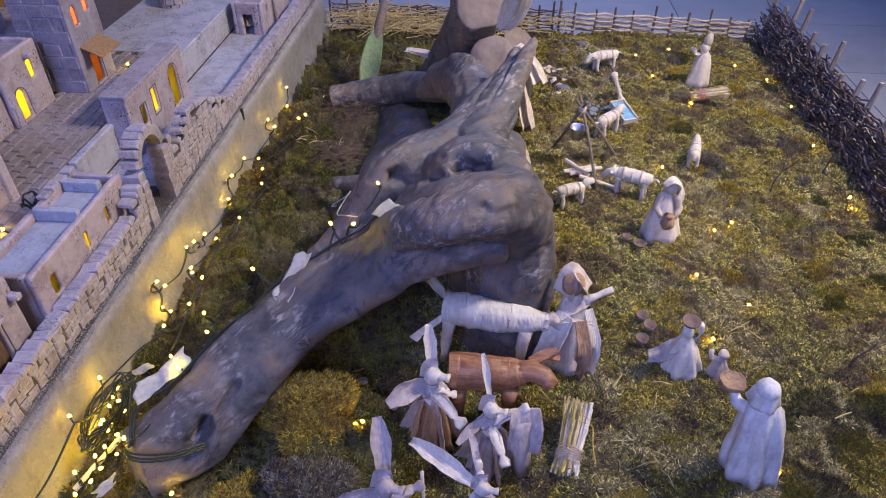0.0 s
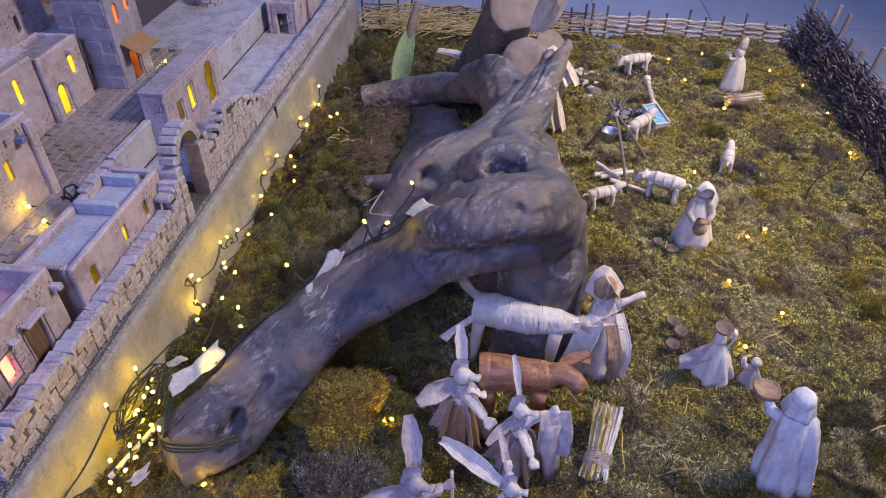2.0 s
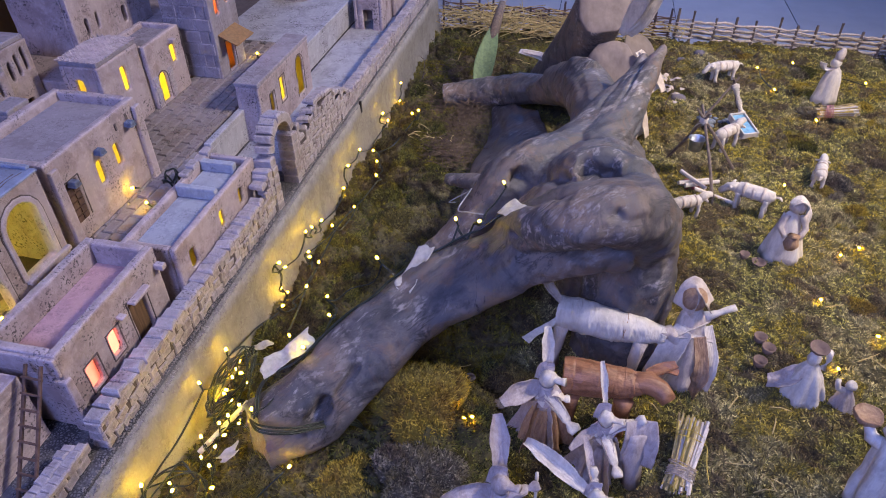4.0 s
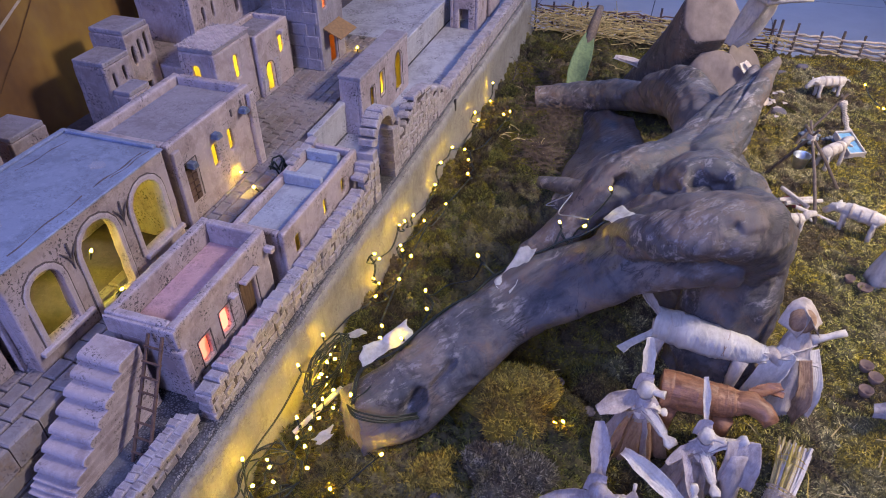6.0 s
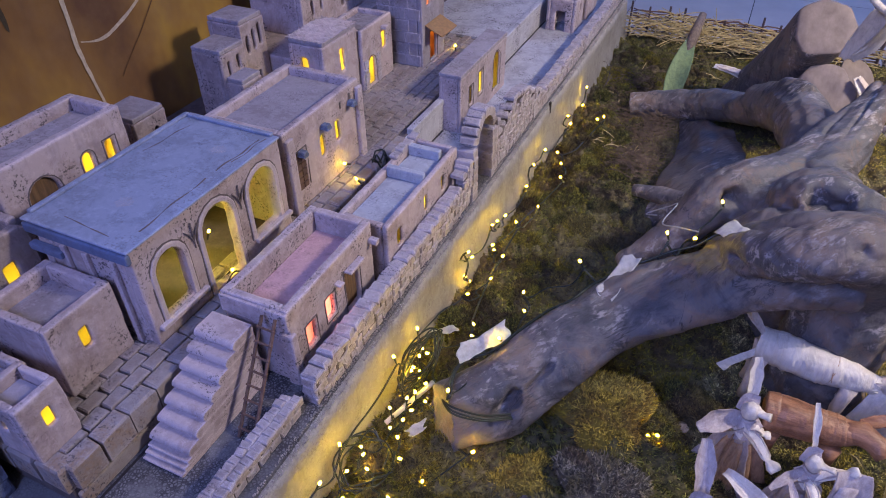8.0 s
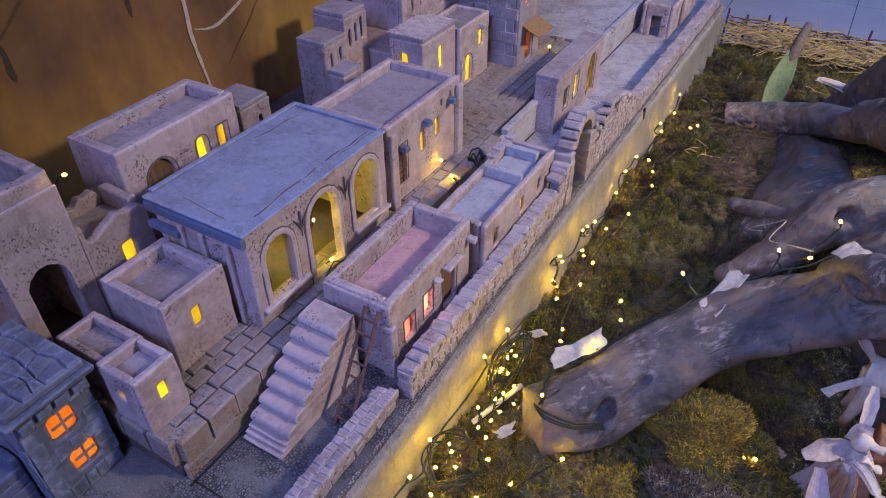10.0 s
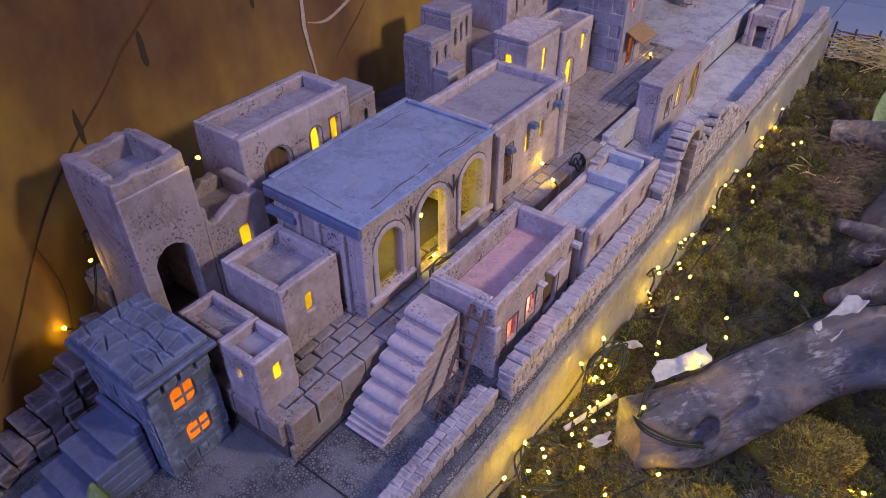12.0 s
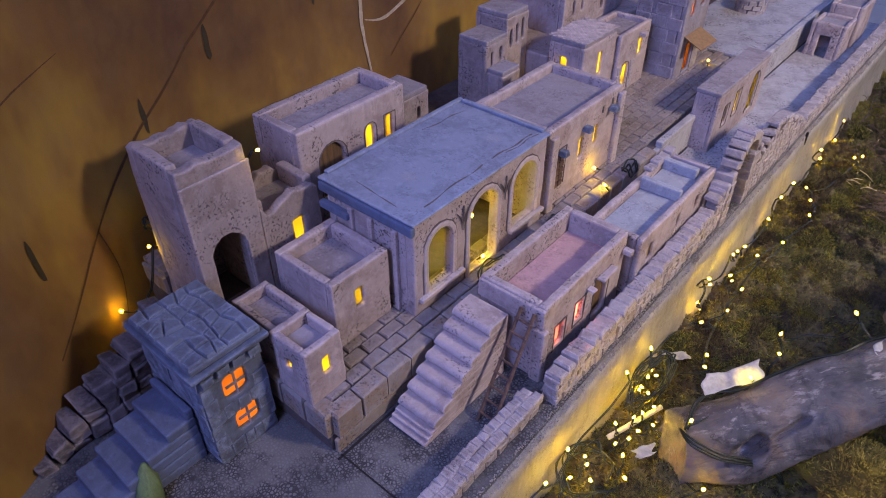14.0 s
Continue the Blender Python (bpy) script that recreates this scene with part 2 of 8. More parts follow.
def husk_mat(name, light, dark, run=(1.0, 1.0, 0.22), rough=0.7):
    """Dry husk: fibres along the shortest axis of run, blotches, shallow creases."""
    n = Nodes(name)
    g = n.noise(70, 8, 0.75, run, 0.5)
    col = n.ramp(g, [(0.36, dark), (0.58, light)])
    col = n.mix(n.ramp(n.noise(24, 6, 0.7), [(0.5, (0, 0, 0)), (0.66, (0.55,) * 3)]), col, tuple(v * 0.7 for v in dark))
    col = n.vary(col, 0.88, 1.08)
    fold = n.noise(50, 3, 0.5, run, 0.8)
    fibre = n.noise(240, 4, 0.6, tuple(v * v for v in run))
    return n.done(col, rough, n.bump(fold, 0.7, 0.0035, n.bump(g, 0.8, 0.0018, n.bump(fibre, 0.5, 0.0008))))


M_husk = husk_mat("corn_husk", (0.6, 0.5, 0.42), (0.44, 0.35, 0.285))
M_husk_pale = husk_mat("pale_husk", (0.7, 0.62, 0.53), (0.54, 0.46, 0.385))
M_husk_lilac = husk_mat("lilac_husk", (0.48, 0.405, 0.385), (0.32, 0.255, 0.245))
M_husk_brown = husk_mat("brown_husk", (0.4, 0.22, 0.15), (0.22, 0.11, 0.08))
M_husk_tan = husk_mat("tan_husk", (0.42, 0.26, 0.15), (0.22, 0.12, 0.07))
M_cloth = husk_mat("white_cloth", (0.68, 0.65, 0.62), (0.5, 0.46, 0.44))
M_straw = husk_mat("straw", (0.6, 0.46, 0.19), (0.36, 0.26, 0.1))
M_husk_wound = husk_mat("wound_husk", (0.66, 0.6, 0.52), (0.54, 0.47, 0.395), (1.0, 0.2, 0.2))
M_husk_red = husk_mat("red_husk", (0.36, 0.17, 0.085), (0.17, 0.07, 0.035), (0.16, 1.0, 1.0), 0.45)
M_reed = husk_mat("peeled_reed", (0.52, 0.43, 0.33), (0.3, 0.22, 0.15))
M_leaf = husk_mat("dry_green_leaf", (0.16, 0.22, 0.09), (0.1, 0.14, 0.06))


def plain(name, colour, rough=0.6, metal=0.0, bump=0.3, scale=90):
    n = Nodes(name)
    g = n.noise(scale, 5)
    dark = tuple(v * 0.7 for v in colour)
    return n.done(n.vary(n.ramp(g, [(0.35, dark), (0.65, colour)]), 0.9, 1.1), rough, n.bump(g, bump, 0.001), metal)


M_cable = plain("dark_green_cable", (0.012, 0.018, 0.014), 0.4)
M_clear = plain("clear_wire", (0.4, 0.4, 0.42), 0.3)
M_clay = plain("fired_clay", (0.2, 0.13, 0.1), 0.8)
M_zinc = plain("zinc", (0.5, 0.52, 0.55), 0.35, 0.9)
M_bluepaint = plain("light_blue_paint", (0.2, 0.42, 0.62), 0.6)
M_twig = plain("dark_willow", (0.085, 0.06, 0.065), 0.5)
M_willow = plain("brown_willow", (0.17, 0.09, 0.055), 0.6)
M_tape = plain("masking_tape", (0.5, 0.47, 0.42), 0.6)
M_pebble = plain("pebble", (0.2, 0.22, 0.25), 0.7)
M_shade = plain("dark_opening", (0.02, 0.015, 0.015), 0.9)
M_awning = plain("awning_board", (0.32, 0.18, 0.07), 0.8)


def glow(name, colour, strength):
    n = Nodes(name)
    n.bsdf.inputs["Base Color"].default_value = (*colour, 1)
    n.bsdf.inputs["Emission Color"].default_value = (*colour, 1)
    n.bsdf.inputs["Emission Strength"].default_value = strength
    return n.mat


M_bulb = glow("warm_led", (1.0, 0.64, 0.01), 195)


def film_mat(name, colour):
    n = Nodes(name)
    tr = n.node("ShaderNodeBsdfTranslucent")
    tr.inputs[0].default_value = (*colour, 1)
    n.link(tr.outputs[0], n.t.nodes["Material Output"].inputs["Surface"])
    return n.mat


M_film_yellow = film_mat("yellow_film", (1.0, 0.88, 0.4))
M_film_pink = film_mat("pink_film", (1.0, 0.6, 0.5))
M_film_orange = film_mat("orange_film", (1.0, 0.62, 0.25))


def backdrop_mat():
    n = Nodes("painted_cloth")
    col = n.ramp(n.noise(2.2, 5, 0.6, (1, 1, 0.6)), [(0.36, (0.1, 0.045, 0.018)), (0.5, (0.2, 0.1, 0.022)), (0.64, (0.34, 0.2, 0.03))])
    col = n.mix(n.ramp(n.noise(14, 5, 0.6), [(0.45, (0, 0, 0)), (0.8, (0.4,) * 3)]), col, (0.22, 0.13, 0.06))
    return n.done(col, 0.9, n.bump(n.noise(260), 0.3, 0.001))


M_backdrop = backdrop_mat()
M_pathpaint = plain("pale_path_paint", (0.5, 0.4, 0.3), 0.9)
M_brownpaint = plain("brown_path_paint", (0.11, 0.05, 0.016), 0.9)
M_treepaint = plain("dark_tree_paint", (0.05, 0.035, 0.015), 0.9)


def floor_mat():
    n = Nodes("floor_tile_surface")
    col = n.ramp(n.noise(5, 6, 0.6), [(0.3, (0.3, 0.29, 0.3)), (0.7, (0.36, 0.35, 0.36))])
    return n.done(n.vary(col, 0.95, 1.04), 0.4, n.bump(n.noise(70), 0.15, 0.001))


M_tile = floor_mat()
M_roomwall = plain("room_paint", (0.62, 0.6, 0.6), 0.9, 0, 0.2, 20)


# ---- mesh helpers ----
def mesh_of(name, bm, mats, smooth=False):
    me = bpy.data.meshes.new(name)
    bm.to_mesh(me)
    bm.free()
    for m in mats if isinstance(mats, (list, tuple)) else [mats]:
        me.materials.append(m)
    if smooth:
        me.polygons.foreach_set("use_smooth", [True] * len(me.polygons))
    return me


def thing(name, label, category, group="", at=(0, 0, 0), kind="", rz=0):
    ob = new(name)
    ob.empty_display_size = 0.02
    ob.matrix_world = pose(*at, 0, 0, rz)
    return tagged(ob, label, category, group, kind)


def part(name, bm, material, parent, label="", smooth=False):
    ob = new(name, mesh_of(name, bm, material, smooth))
    ob.parent = parent
    if label:
        ob["label"] = label
    return ob


def solid(name, bm, material, label, category, group="", kind="", smooth=False):
    return tagged(new(name, mesh_of(name, bm, material, smooth)), label, category, group, kind)


def soften(ob, width=0.003, segments=2):
    b = ob.modifiers.new("worn_edges", "BEVEL")
    b.width, b.segments, b.limit_method, b.angle_limit = width, segments, "ANGLE", radians(40)
    return ob


CLAY = bpy.data.textures.new("hand_moulded", "CLOUDS")
CLAY.noise_scale, CLAY.noise_depth = 0.05, 3


def mould(ob, voxel=0.0042, wobble=0.005):
    """Turns a sharp slab into hand-moulded clay: rounded, slightly wavy."""
    r = ob.modifiers.new("clay", "REMESH")
    r.mode, r.voxel_size, r.use_smooth_shade = "VOXEL", voxel, True
    m = ob.modifiers.new("rounded", "SMOOTH")
    m.factor, m.iterations = 0.5, 2
    d = ob.modifiers.new("uneven", "DISPLACE")
    d.texture, d.texture_coords, d.strength, d.mid_level = CLAY, "GLOBAL", wobble, 0.5
    return ob


def add_box(bm, x0, x1, y0, y1, z0, z1, jitter=0.0, rng=random, taper=0.0, mi=0):
    vs = []
    for z, k in ((z0, 0), (z1, taper)):
        for x, y in ((x0 + k, y0 + k), (x1 - k, y0 + k), (x1 - k, y1 - k), (x0 + k, y1 - k)):
            vs.append(bm.verts.new((x + rng.uniform(-jitter, jitter), y + rng.uniform(-jitter, jitter), z + rng.uniform(-jitter, jitter))))
    for f in ((3, 2, 1, 0), (4, 5, 6, 7), (0, 1, 5, 4), (1, 2, 6, 5), (2, 3, 7, 6), (3, 0, 4, 7)):
        bm.faces.new([vs[i] for i in f]).material_index = mi
    return vs


def box(*a, **k):
    bm = bmesh.new()
    add_box(bm, *a, **k)
    return bm


def frame_of(d):
    d = Vector(d).normalized()
    a = d.cross(Vector((0, 0, 1)))
    if a.length < 0.05:
        a = d.cross(Vector((1, 0, 0)))
    a.normalize()
    return a, d.cross(a).normalized(), d


def add_tube(bm, pts, radii, n=8, cap=True, flat=1.0, mi=0):
    """A tube along pts with a radius at each of them; flat squashes its section."""
    pts = [Vector(p) for p in pts]
    if isinstance(radii, (int, float)):
        radii = [radii] * len(pts)
    rings = []
    for i, p in enumerate(pts):
        a, b, _ = frame_of(pts[min(i + 1, len(pts) - 1)] - pts[max(i - 1, 0)])
        rings.append([bm.verts.new(p + (a * math.cos(k * math.tau / n) + b * math.sin(k * math.tau / n) * flat) * radii[i]) for k in range(n)])
    for r, s in zip(rings, rings[1:]):
        for k in range(n):
            bm.faces.new((r[k], r[(k + 1) % n], s[(k + 1) % n], s[k])).material_index = mi
    if cap:
        bm.faces.new(rings[0][::-1]).material_index = mi
        bm.faces.new(rings[-1]).material_index = mi


def add_ball(bm, c, r, seg=10, rings=6, scale=(1, 1, 1), mi=0):
    m = Matrix.Translation(c) @ Matrix.Diagonal((*scale, 1))
    geo = bmesh.ops.create_uvsphere(bm, u_segments=seg, v_segments=rings, radius=r, matrix=m)
    for v in geo["verts"]:
        for f in v.link_faces:
            f.material_index = mi


def curve_pts(nodes, steps=8):
    """Points of a smooth line through nodes (tuples of any length)."""
    out = []
    n = [np.array(v, float) for v in nodes]
    for i in range(len(n) - 1):
        p0, p1, p2, p3 = n[max(i - 1, 0)], n[i], n[i + 1], n[min(i + 2, len(n) - 1)]
        for k in range(steps):
            t = k / steps
            out.append(0.5 * (2 * p1 + (p2 - p0) * t + (2 * p0 - 5 * p1 + 4 * p2 - p3) * t * t + (3 * p1 - p0 - 3 * p2 + p3) * t ** 3))
    out.append(n[-1])
    return out


def panel(w, h, t, holes=(), jag=None):
    """A wall panel in the xz plane, from x 0 to w and z 0 to h, front at y 0, back at y t, with openings (x centre, z bottom, width, height, arched)."""
    bm = bmesh.new()
    edges = []

    def loop(pts):
        vs = [bm.verts.new((x, 0, z)) for x, z in pts]
        for a, b in zip(vs, vs[1:] + vs[:1]):
            edges.append(bm.edges.new((a, b)))

    top = jag or [(w, h), (0, h)]
    loop([(0, 0), (w, 0)] + top)
    for cx, zb, ww, hh, arched in holes:
        pts = [(cx - ww / 2, zb), (cx + ww / 2, zb)]
        if arched:
            spring = zb + hh - ww / 2 * arched
            pts += [(cx + ww / 2 * math.cos(a * math.pi / 8), spring + ww / 2 * arched * math.sin(a * math.pi / 8)) for a in range(9)]
        else:
            pts += [(cx + ww / 2, zb + hh), (cx - ww / 2, zb + hh)]
        loop(pts)
    bmesh.ops.triangle_fill(bm, use_beauty=True, use_dissolve=False, edges=edges)
    for f in bm.faces:
        if f.normal.y > 0:
            f.normal_flip()
    faces = list(bm.faces)
    ext = bmesh.ops.extrude_face_region(bm, geom=faces)
    for v in ext["geom"]:
        if isinstance(v, bmesh.types.BMVert):
            v.co.y += t
    back = [f for f in ext["geom"] if isinstance(f, bmesh.types.BMFace)]
    front = [f for f in faces if f.is_valid]
    bmesh.ops.recalc_face_normals(bm, faces=bm.faces)
    return bm


def ring(w, h, arched, border, depth, foot=True):
    """A raised border round an opening, in the xz plane with x centred, front at y 0."""
    def outline(k):
        ww, pts = w / 2 + k, [(-w / 2 - k, 0.0 if foot else -k)]
        if arched:
            s = h - w / 2 * arched
            pts += [(-ww * math.cos(a * math.pi / 8), s + (w / 2 * arched + k) * math.sin(a * math.pi / 8)) for a in range(9)]
        else:
            pts += [(-ww, h + k), (ww, h + k)]
        return pts + [(ww, 0.0 if foot else -k)]
    bm = bmesh.new()
    a, b = outline(0), outline(border)
    va = [[bm.verts.new((x, y, z)) for x, z in o] for o in (a, b) for y in (0, depth)]
    n = len(a)
    for i in range(n if not foot else n - 1):
        j = (i + 1) % n
        for p, q in ((0, 2), (2, 3), (3, 1), (1, 0)):
            bm.faces.new((va[p][i], va[p][j], va[q][j], va[q][i]))
    bmesh.ops.recalc_face_normals(bm, faces=bm.faces)
    return bm


def placed(bm, side, x0, x1, y0, y1, zb, off=0.0):
    """Turns a panel to a house's side: front looks along +x, near along -y, back along -x, far along +y."""
    m = {
        "front": Matrix(((0, -1, 0, x1 - off), (1, 0, 0, y0), (0, 0, 1, zb), (0, 0, 0, 1))),
        "near": Matrix(((1, 0, 0, x0), (0, 1, 0, y0 + off), (0, 0, 1, zb), (0, 0, 0, 1))),
        "back": Matrix(((0, 1, 0, x0 + off), (-1, 0, 0, y1), (0, 0, 1, zb), (0, 0, 0, 1))),
        "far": Matrix(((-1, 0, 0, x1), (0, -1, 0, y1 - off), (0, 0, 1, zb), (0, 0, 0, 1))),
    }[side]
    bm.transform(m)
    return bm


def house(name, label, x0, x1, y0, y1, zb, zt, recess=0.02, th=0.018, openings=(), wall=None, roof=None, flat=False, lamp=None, group="model town houses", rough_top=0.0, category="model house"):
    """A hollow model house: four walls with openings, a sunk or flat roof, doors and windows. openings: (side, kind, along, height, width, tall, arched, film)."""
    wall, roof = wall or M_plaster, roof or M_roof
    h = thing(name, label, category, group, ((x0 + x1) / 2, (y0 + y1) / 2, zb))
    inv = Matrix.Translation((-(x0 + x1) / 2, -(y0 + y1) / 2, -zb))
    rng = random.Random(name + str(x0))
    dims = {"front": y1 - y0, "back": y1 - y0, "near": x1 - x0 - 2 * th, "far": x1 - x0 - 2 * th}
    for side, w in dims.items():
        inner = side in ("near", "far")
        holes = [(u - (th if inner else 0), zz, ww, hh, ar) for s, k, u, zz, ww, hh, ar, f in openings if s == side]
        top = None
        if rough_top and not inner:
            k = 9
            top = [(w * (1 - i / k), zt - zb - rough_top * rng.random()) for i in range(k + 1)]
        bm = panel(w, zt - zb, th, holes, top)
        bm = placed(bm, side, x0 + (th if inner else 0), x1 - (th if inner else 0), y0, y1, zb)
        bm.transform(inv)
        mould(part("wall", bm, wall, h, smooth=True), 0.0038 if th > 0.015 else 0.003)
    zr = zt - recess
    over = 0 if not flat else 0.006 if wall is M_slate else 0.002 if name == "narrow_house" else -0.0015
    rb = box(x0 + th + 0.0005 - (th + over if flat else 0), x1 - th - 0.0005 + (th + over if flat else 0), y0 + th + 0.0005 - (th + over if flat else 0), y1 - th - 0.0005 + (th + over if flat else 0), zr - 0.012 if not flat else zt + 0.0005, zr if not flat else zt + 0.014)
    rb.transform(inv)
    soften(part("roof", rb, roof, h), 0.003)
    for side, kind, u, zz, ww, hh, ar, film in openings:
        if kind == "hole":
            continue
        inner = side in ("near", "far")
        a = (x0, x1, y0, y1, zb + zz)
        if kind == "door":
            bm = panel(ww * 0.96, hh * (0.97 if not ar else 1.0), 0.005, (), None if not ar else [(ww * 0.48 * (1 + math.cos(k * math.pi / 8)), hh - ww / 2 * ar + ww / 2 * ar * math.sin(k * math.pi / 8)) for k in range(9)])
            bm.transform(Matrix.Translation((u - ww * 0.48, 0, 0.0015)))
        else:
            bm = panel(ww - 0.0006, hh - 0.0006, 0.001)
            bm.transform(Matrix.Translation((u - ww / 2 + 0.0003, 0, 0.0003)))
        mat = film or (M_door if kind == "door" else M_film_yellow)
        pane = part(kind, placed(bm, side, *a, off=th * 0.5), mat, h)
        pane.data.transform(inv)
        if kind == "door" or name in ("back_house", "pink_roof_house", "narrow_house"):
            gap = 0.005
            rg = ring(ww + 2 * gap, hh + gap * (1 if kind == "door" else 2), ar, 0.0022, 0.003, kind == "door")
            rg.transform(Matrix.Translation((u, 0, 0 if kind == "door" else -gap)))
            rg = placed(rg, side, *a, off=-0.0014)
            rg.transform(inv)
            part("carved_line", rg, M_joint, pane, "dark carved outline")
    if lamp:
        colour, power = lamp
        point_lamp("bulb_in_house", ((x0 + x1) / 2, (y0 + y1) / 2, zb + (zr - zb) * 0.5), power * 6.0, colour)
    return h


YEL, PNK, ORG = (1.0, 0.84, 0.09), (1.0, 0.55, 0.42), (1.0, 0.55, 0.14)

# ---- room and platform ----
fl = thing("floor", "grey square floor tiles with thin dark joints", "floor", kind="structure")
part("joint", box(-4.5, 5.5, -3.5, 7.5, -0.03, -0.004), plain("tile_joint", (0.08, 0.08, 0.09), 0.8), fl)
tile_me = mesh_of("tile", box(-0.347, 0.347, -0.347, 0.347, -0.004, 0.0), M_tile)
for i in range(14):
    for j in range(15):
        o = new("tile", tile_me)
        o.parent = fl
        o.location = (-4.1 + 0.7 * i, -3.1 + 0.7 * j, 0)
for nm, dims in (("wall_west", (-4.6, -4.5, -3.6, 7.6, -0.03, 3.3)), ("wall_east", (5.5, 5.6, -3.6, 7.6, -0.03, 3.3)), ("wall_south", (-4.5, 5.5, -3.6, -3.5, -0.03, 3.3)), ("wall_north", (-4.5, 5.5, 7.5, 7.6, -0.03, 3.3))):
    solid(nm, box(*dims), M_roomwall, "plain painted room wall", "wall", kind="structure")
solid("ceiling", box(-4.6, 5.6, -3.6, 7.6, 3.3, 3.4), M_roomwall, "plain white room ceiling", "ceiling", kind="structure")
soften(solid("display_platform", box(-1.95, 1.42, -0.6, 3.5, 0.0, 0.165), plain("platform_board", (0.22, 0.17, 0.13), 0.8), "low brown board platform under the nativity display", "platform", kind="structure"), 0.004)

# ---- town ground ----
DX, DZ = -0.815, 0.40
town = thing("town_base", "whitish plastered base of the model town with sandy top", "display base", kind="structure")
soften(part("deck", box(-1.8, DX, -0.4, 3.3, 0.165, DZ), M_deck, town), 0.006)
bm = bmesh.new()
N = 120
rows = []
for i in range(N + 1):
    y = -0.4 + 3.72 * i / N
    row = []
    for k, (zz, off) in enumerate(((0.392, 0.0), (0.388, 0.012), (0.35, 0.017), (0.3, 0.02), (0.24, 0.026), (0.166, 0.05))):
        wob = 0.006 * noise.noise((y * 5, zz * 9, 0)) + 0.004 * noise.noise((y * 17, zz * 20, 3))
        row.append(bm.verts.new((DX + 0.001 + max(0.0, off + (wob if k > 0 else 0)), y, zz + (0.004 * noise.noise((y * 8, 0, 7)) if k < 2 else 0))))
    rows.append(row)
for a, b in zip(rows, rows[1:]):
    for k in range(5):
        bm.faces.new((a[k], a[k + 1], b[k + 1], b[k]))
part("plaster_face", bm, M_edge, town, "rough yellowish-white plaster face", True)

rg = random.Random(41)
bm = bmesh.new()
for _ in range(5200):
    y = rg.uniform(-0.38, 3.28)
    o = rg.random()
    x = DX - 0.006 + 0.02 * o
    z = (0.4008 if x < DX else 0.3925) - 0.0012 * o
    r = rg.uniform(0.0008, 0.0019)
    a = rg.uniform(0, math.tau)
    top = bm.verts.new((x, y, z + r * 1.3))
    low = [bm.verts.new((x + r * 1.2 * math.cos(a + k * math.tau / 4), y + r * 1.2 * math.sin(a + k * math.tau / 4), z - 0.001)) for k in range(4)]
    for k in range(4):
        bm.faces.new((low[k], low[(k + 1) % 4], top))
tagged(part("edge_grit", bm, plaster_mat("edge_grit", (0.32, 0.28, 0.26), (0.1, 0.08, 0.075), 0.9, 1.0), town, "coarse grit along the edge of the deck"), kind="stuff")

soften(part("slot", box(-0.806, -0.7985, 2.098, 2.108, 0.36, 0.402), M_shade, town, "dark narrow slot in the plaster edge"), 0.001)

# upper street on a terrace
TX, TZ = -1.06, 0.50
ter = thing("terrace", "raised paved street with a block retaining wall", "terrace", kind="structure")
soften(part("core", box(-1.8, TX - 0.016, 0.306, 3.3, DZ + 0.0005, TZ - 0.008), M_joint, ter), 0.004)
soften(part("footing", box(TX - 0.014, TX - 0.004, 0.31, 1.5, DZ + 0.0005, DZ + 0.035), M_terrace, ter), 0.003)

# whitewashed far end of both streets
M_white = plaster_mat("gritty_whitewash", (0.4, 0.385, 0.42), (0.22, 0.2, 0.215), 0.55, 1.0, 1.0)
soften(part("far_street", box(-1.055, -0.862, 1.62, 3.28, DZ + 0.0003, DZ + 0.0045), M_white, town, "gritty whitewashed far street"), 0.002)
soften(part("far_paving", box(-1.44, TX - 0.0185, 2.31, 3.28, TZ - 0.0078, TZ + 0.0022), M_white, ter, "gritty whitewashed far terrace"), 0.002)
soften(part("kerb", box(TX - 0.018, TX + 0.004, 1.55, 3.28, TZ - 0.0078, TZ + 0.012), M_white, ter, "low whitewashed kerb"), 0.003)
soften(part("facing", box(TX - 0.0155, TX + 0.0005, 1.505, 3.28, DZ + 0.005, TZ - 0.0082), M_white, ter, "whitewashed retaining face"), 0.003)

# ---- houses ----
W, D, H_ = "window", "door", "hole"
house("arcade_house", "lilac-white model house with three arches and flat roof", -1.365, -1.125, 0.592, 1.035, TZ, 0.735, 0.012, 0.022,
      [("front", H_, 0.075, 0.045, 0.075, 0.14, 1, None), ("front", H_, 0.215, 0.004, 0.095, 0.195, 1, None), ("front", H_, 0.362, 0.045, 0.09, 0.155, 1, None)], roof=M_roof_blue, lamp=(YEL, 0.17))
house("shuttered_house", "white model house with sunk flat roof and side door", -1.36, -1.135, 1.062, 1.4, TZ, 0.722, 0.022, 0.02,
      [("front", D, 0.05, 0.05, 0.05, 0.1, 0, None), ("front", W, 0.155, 0.085, 0.022, 0.06, 0, M_film_yellow), ("front", W, 0.225, 0.095, 0.02, 0.055, 0, M_film_yellow)], lamp=(YEL, 0.2))
# the pink glow on this sunk roof is painted, through its plaster
house("pink_roof_house", "white model house with pink-lit sunk roof", -1.04, -0.884, 0.69, 1.005, DZ, 0.598, 0.05, 0.02,
      [("front", W, 0.062, 0.058, 0.03, 0.058, 0, M_film_pink), ("front", W, 0.134, 0.07, 0.028, 0.056, 0, M_film_pink), ("front", D, 0.222, 0.03, 0.052, 0.11, 0, None)], roof=M_pink_lit_roof, lamp=(PNK, 0.8))
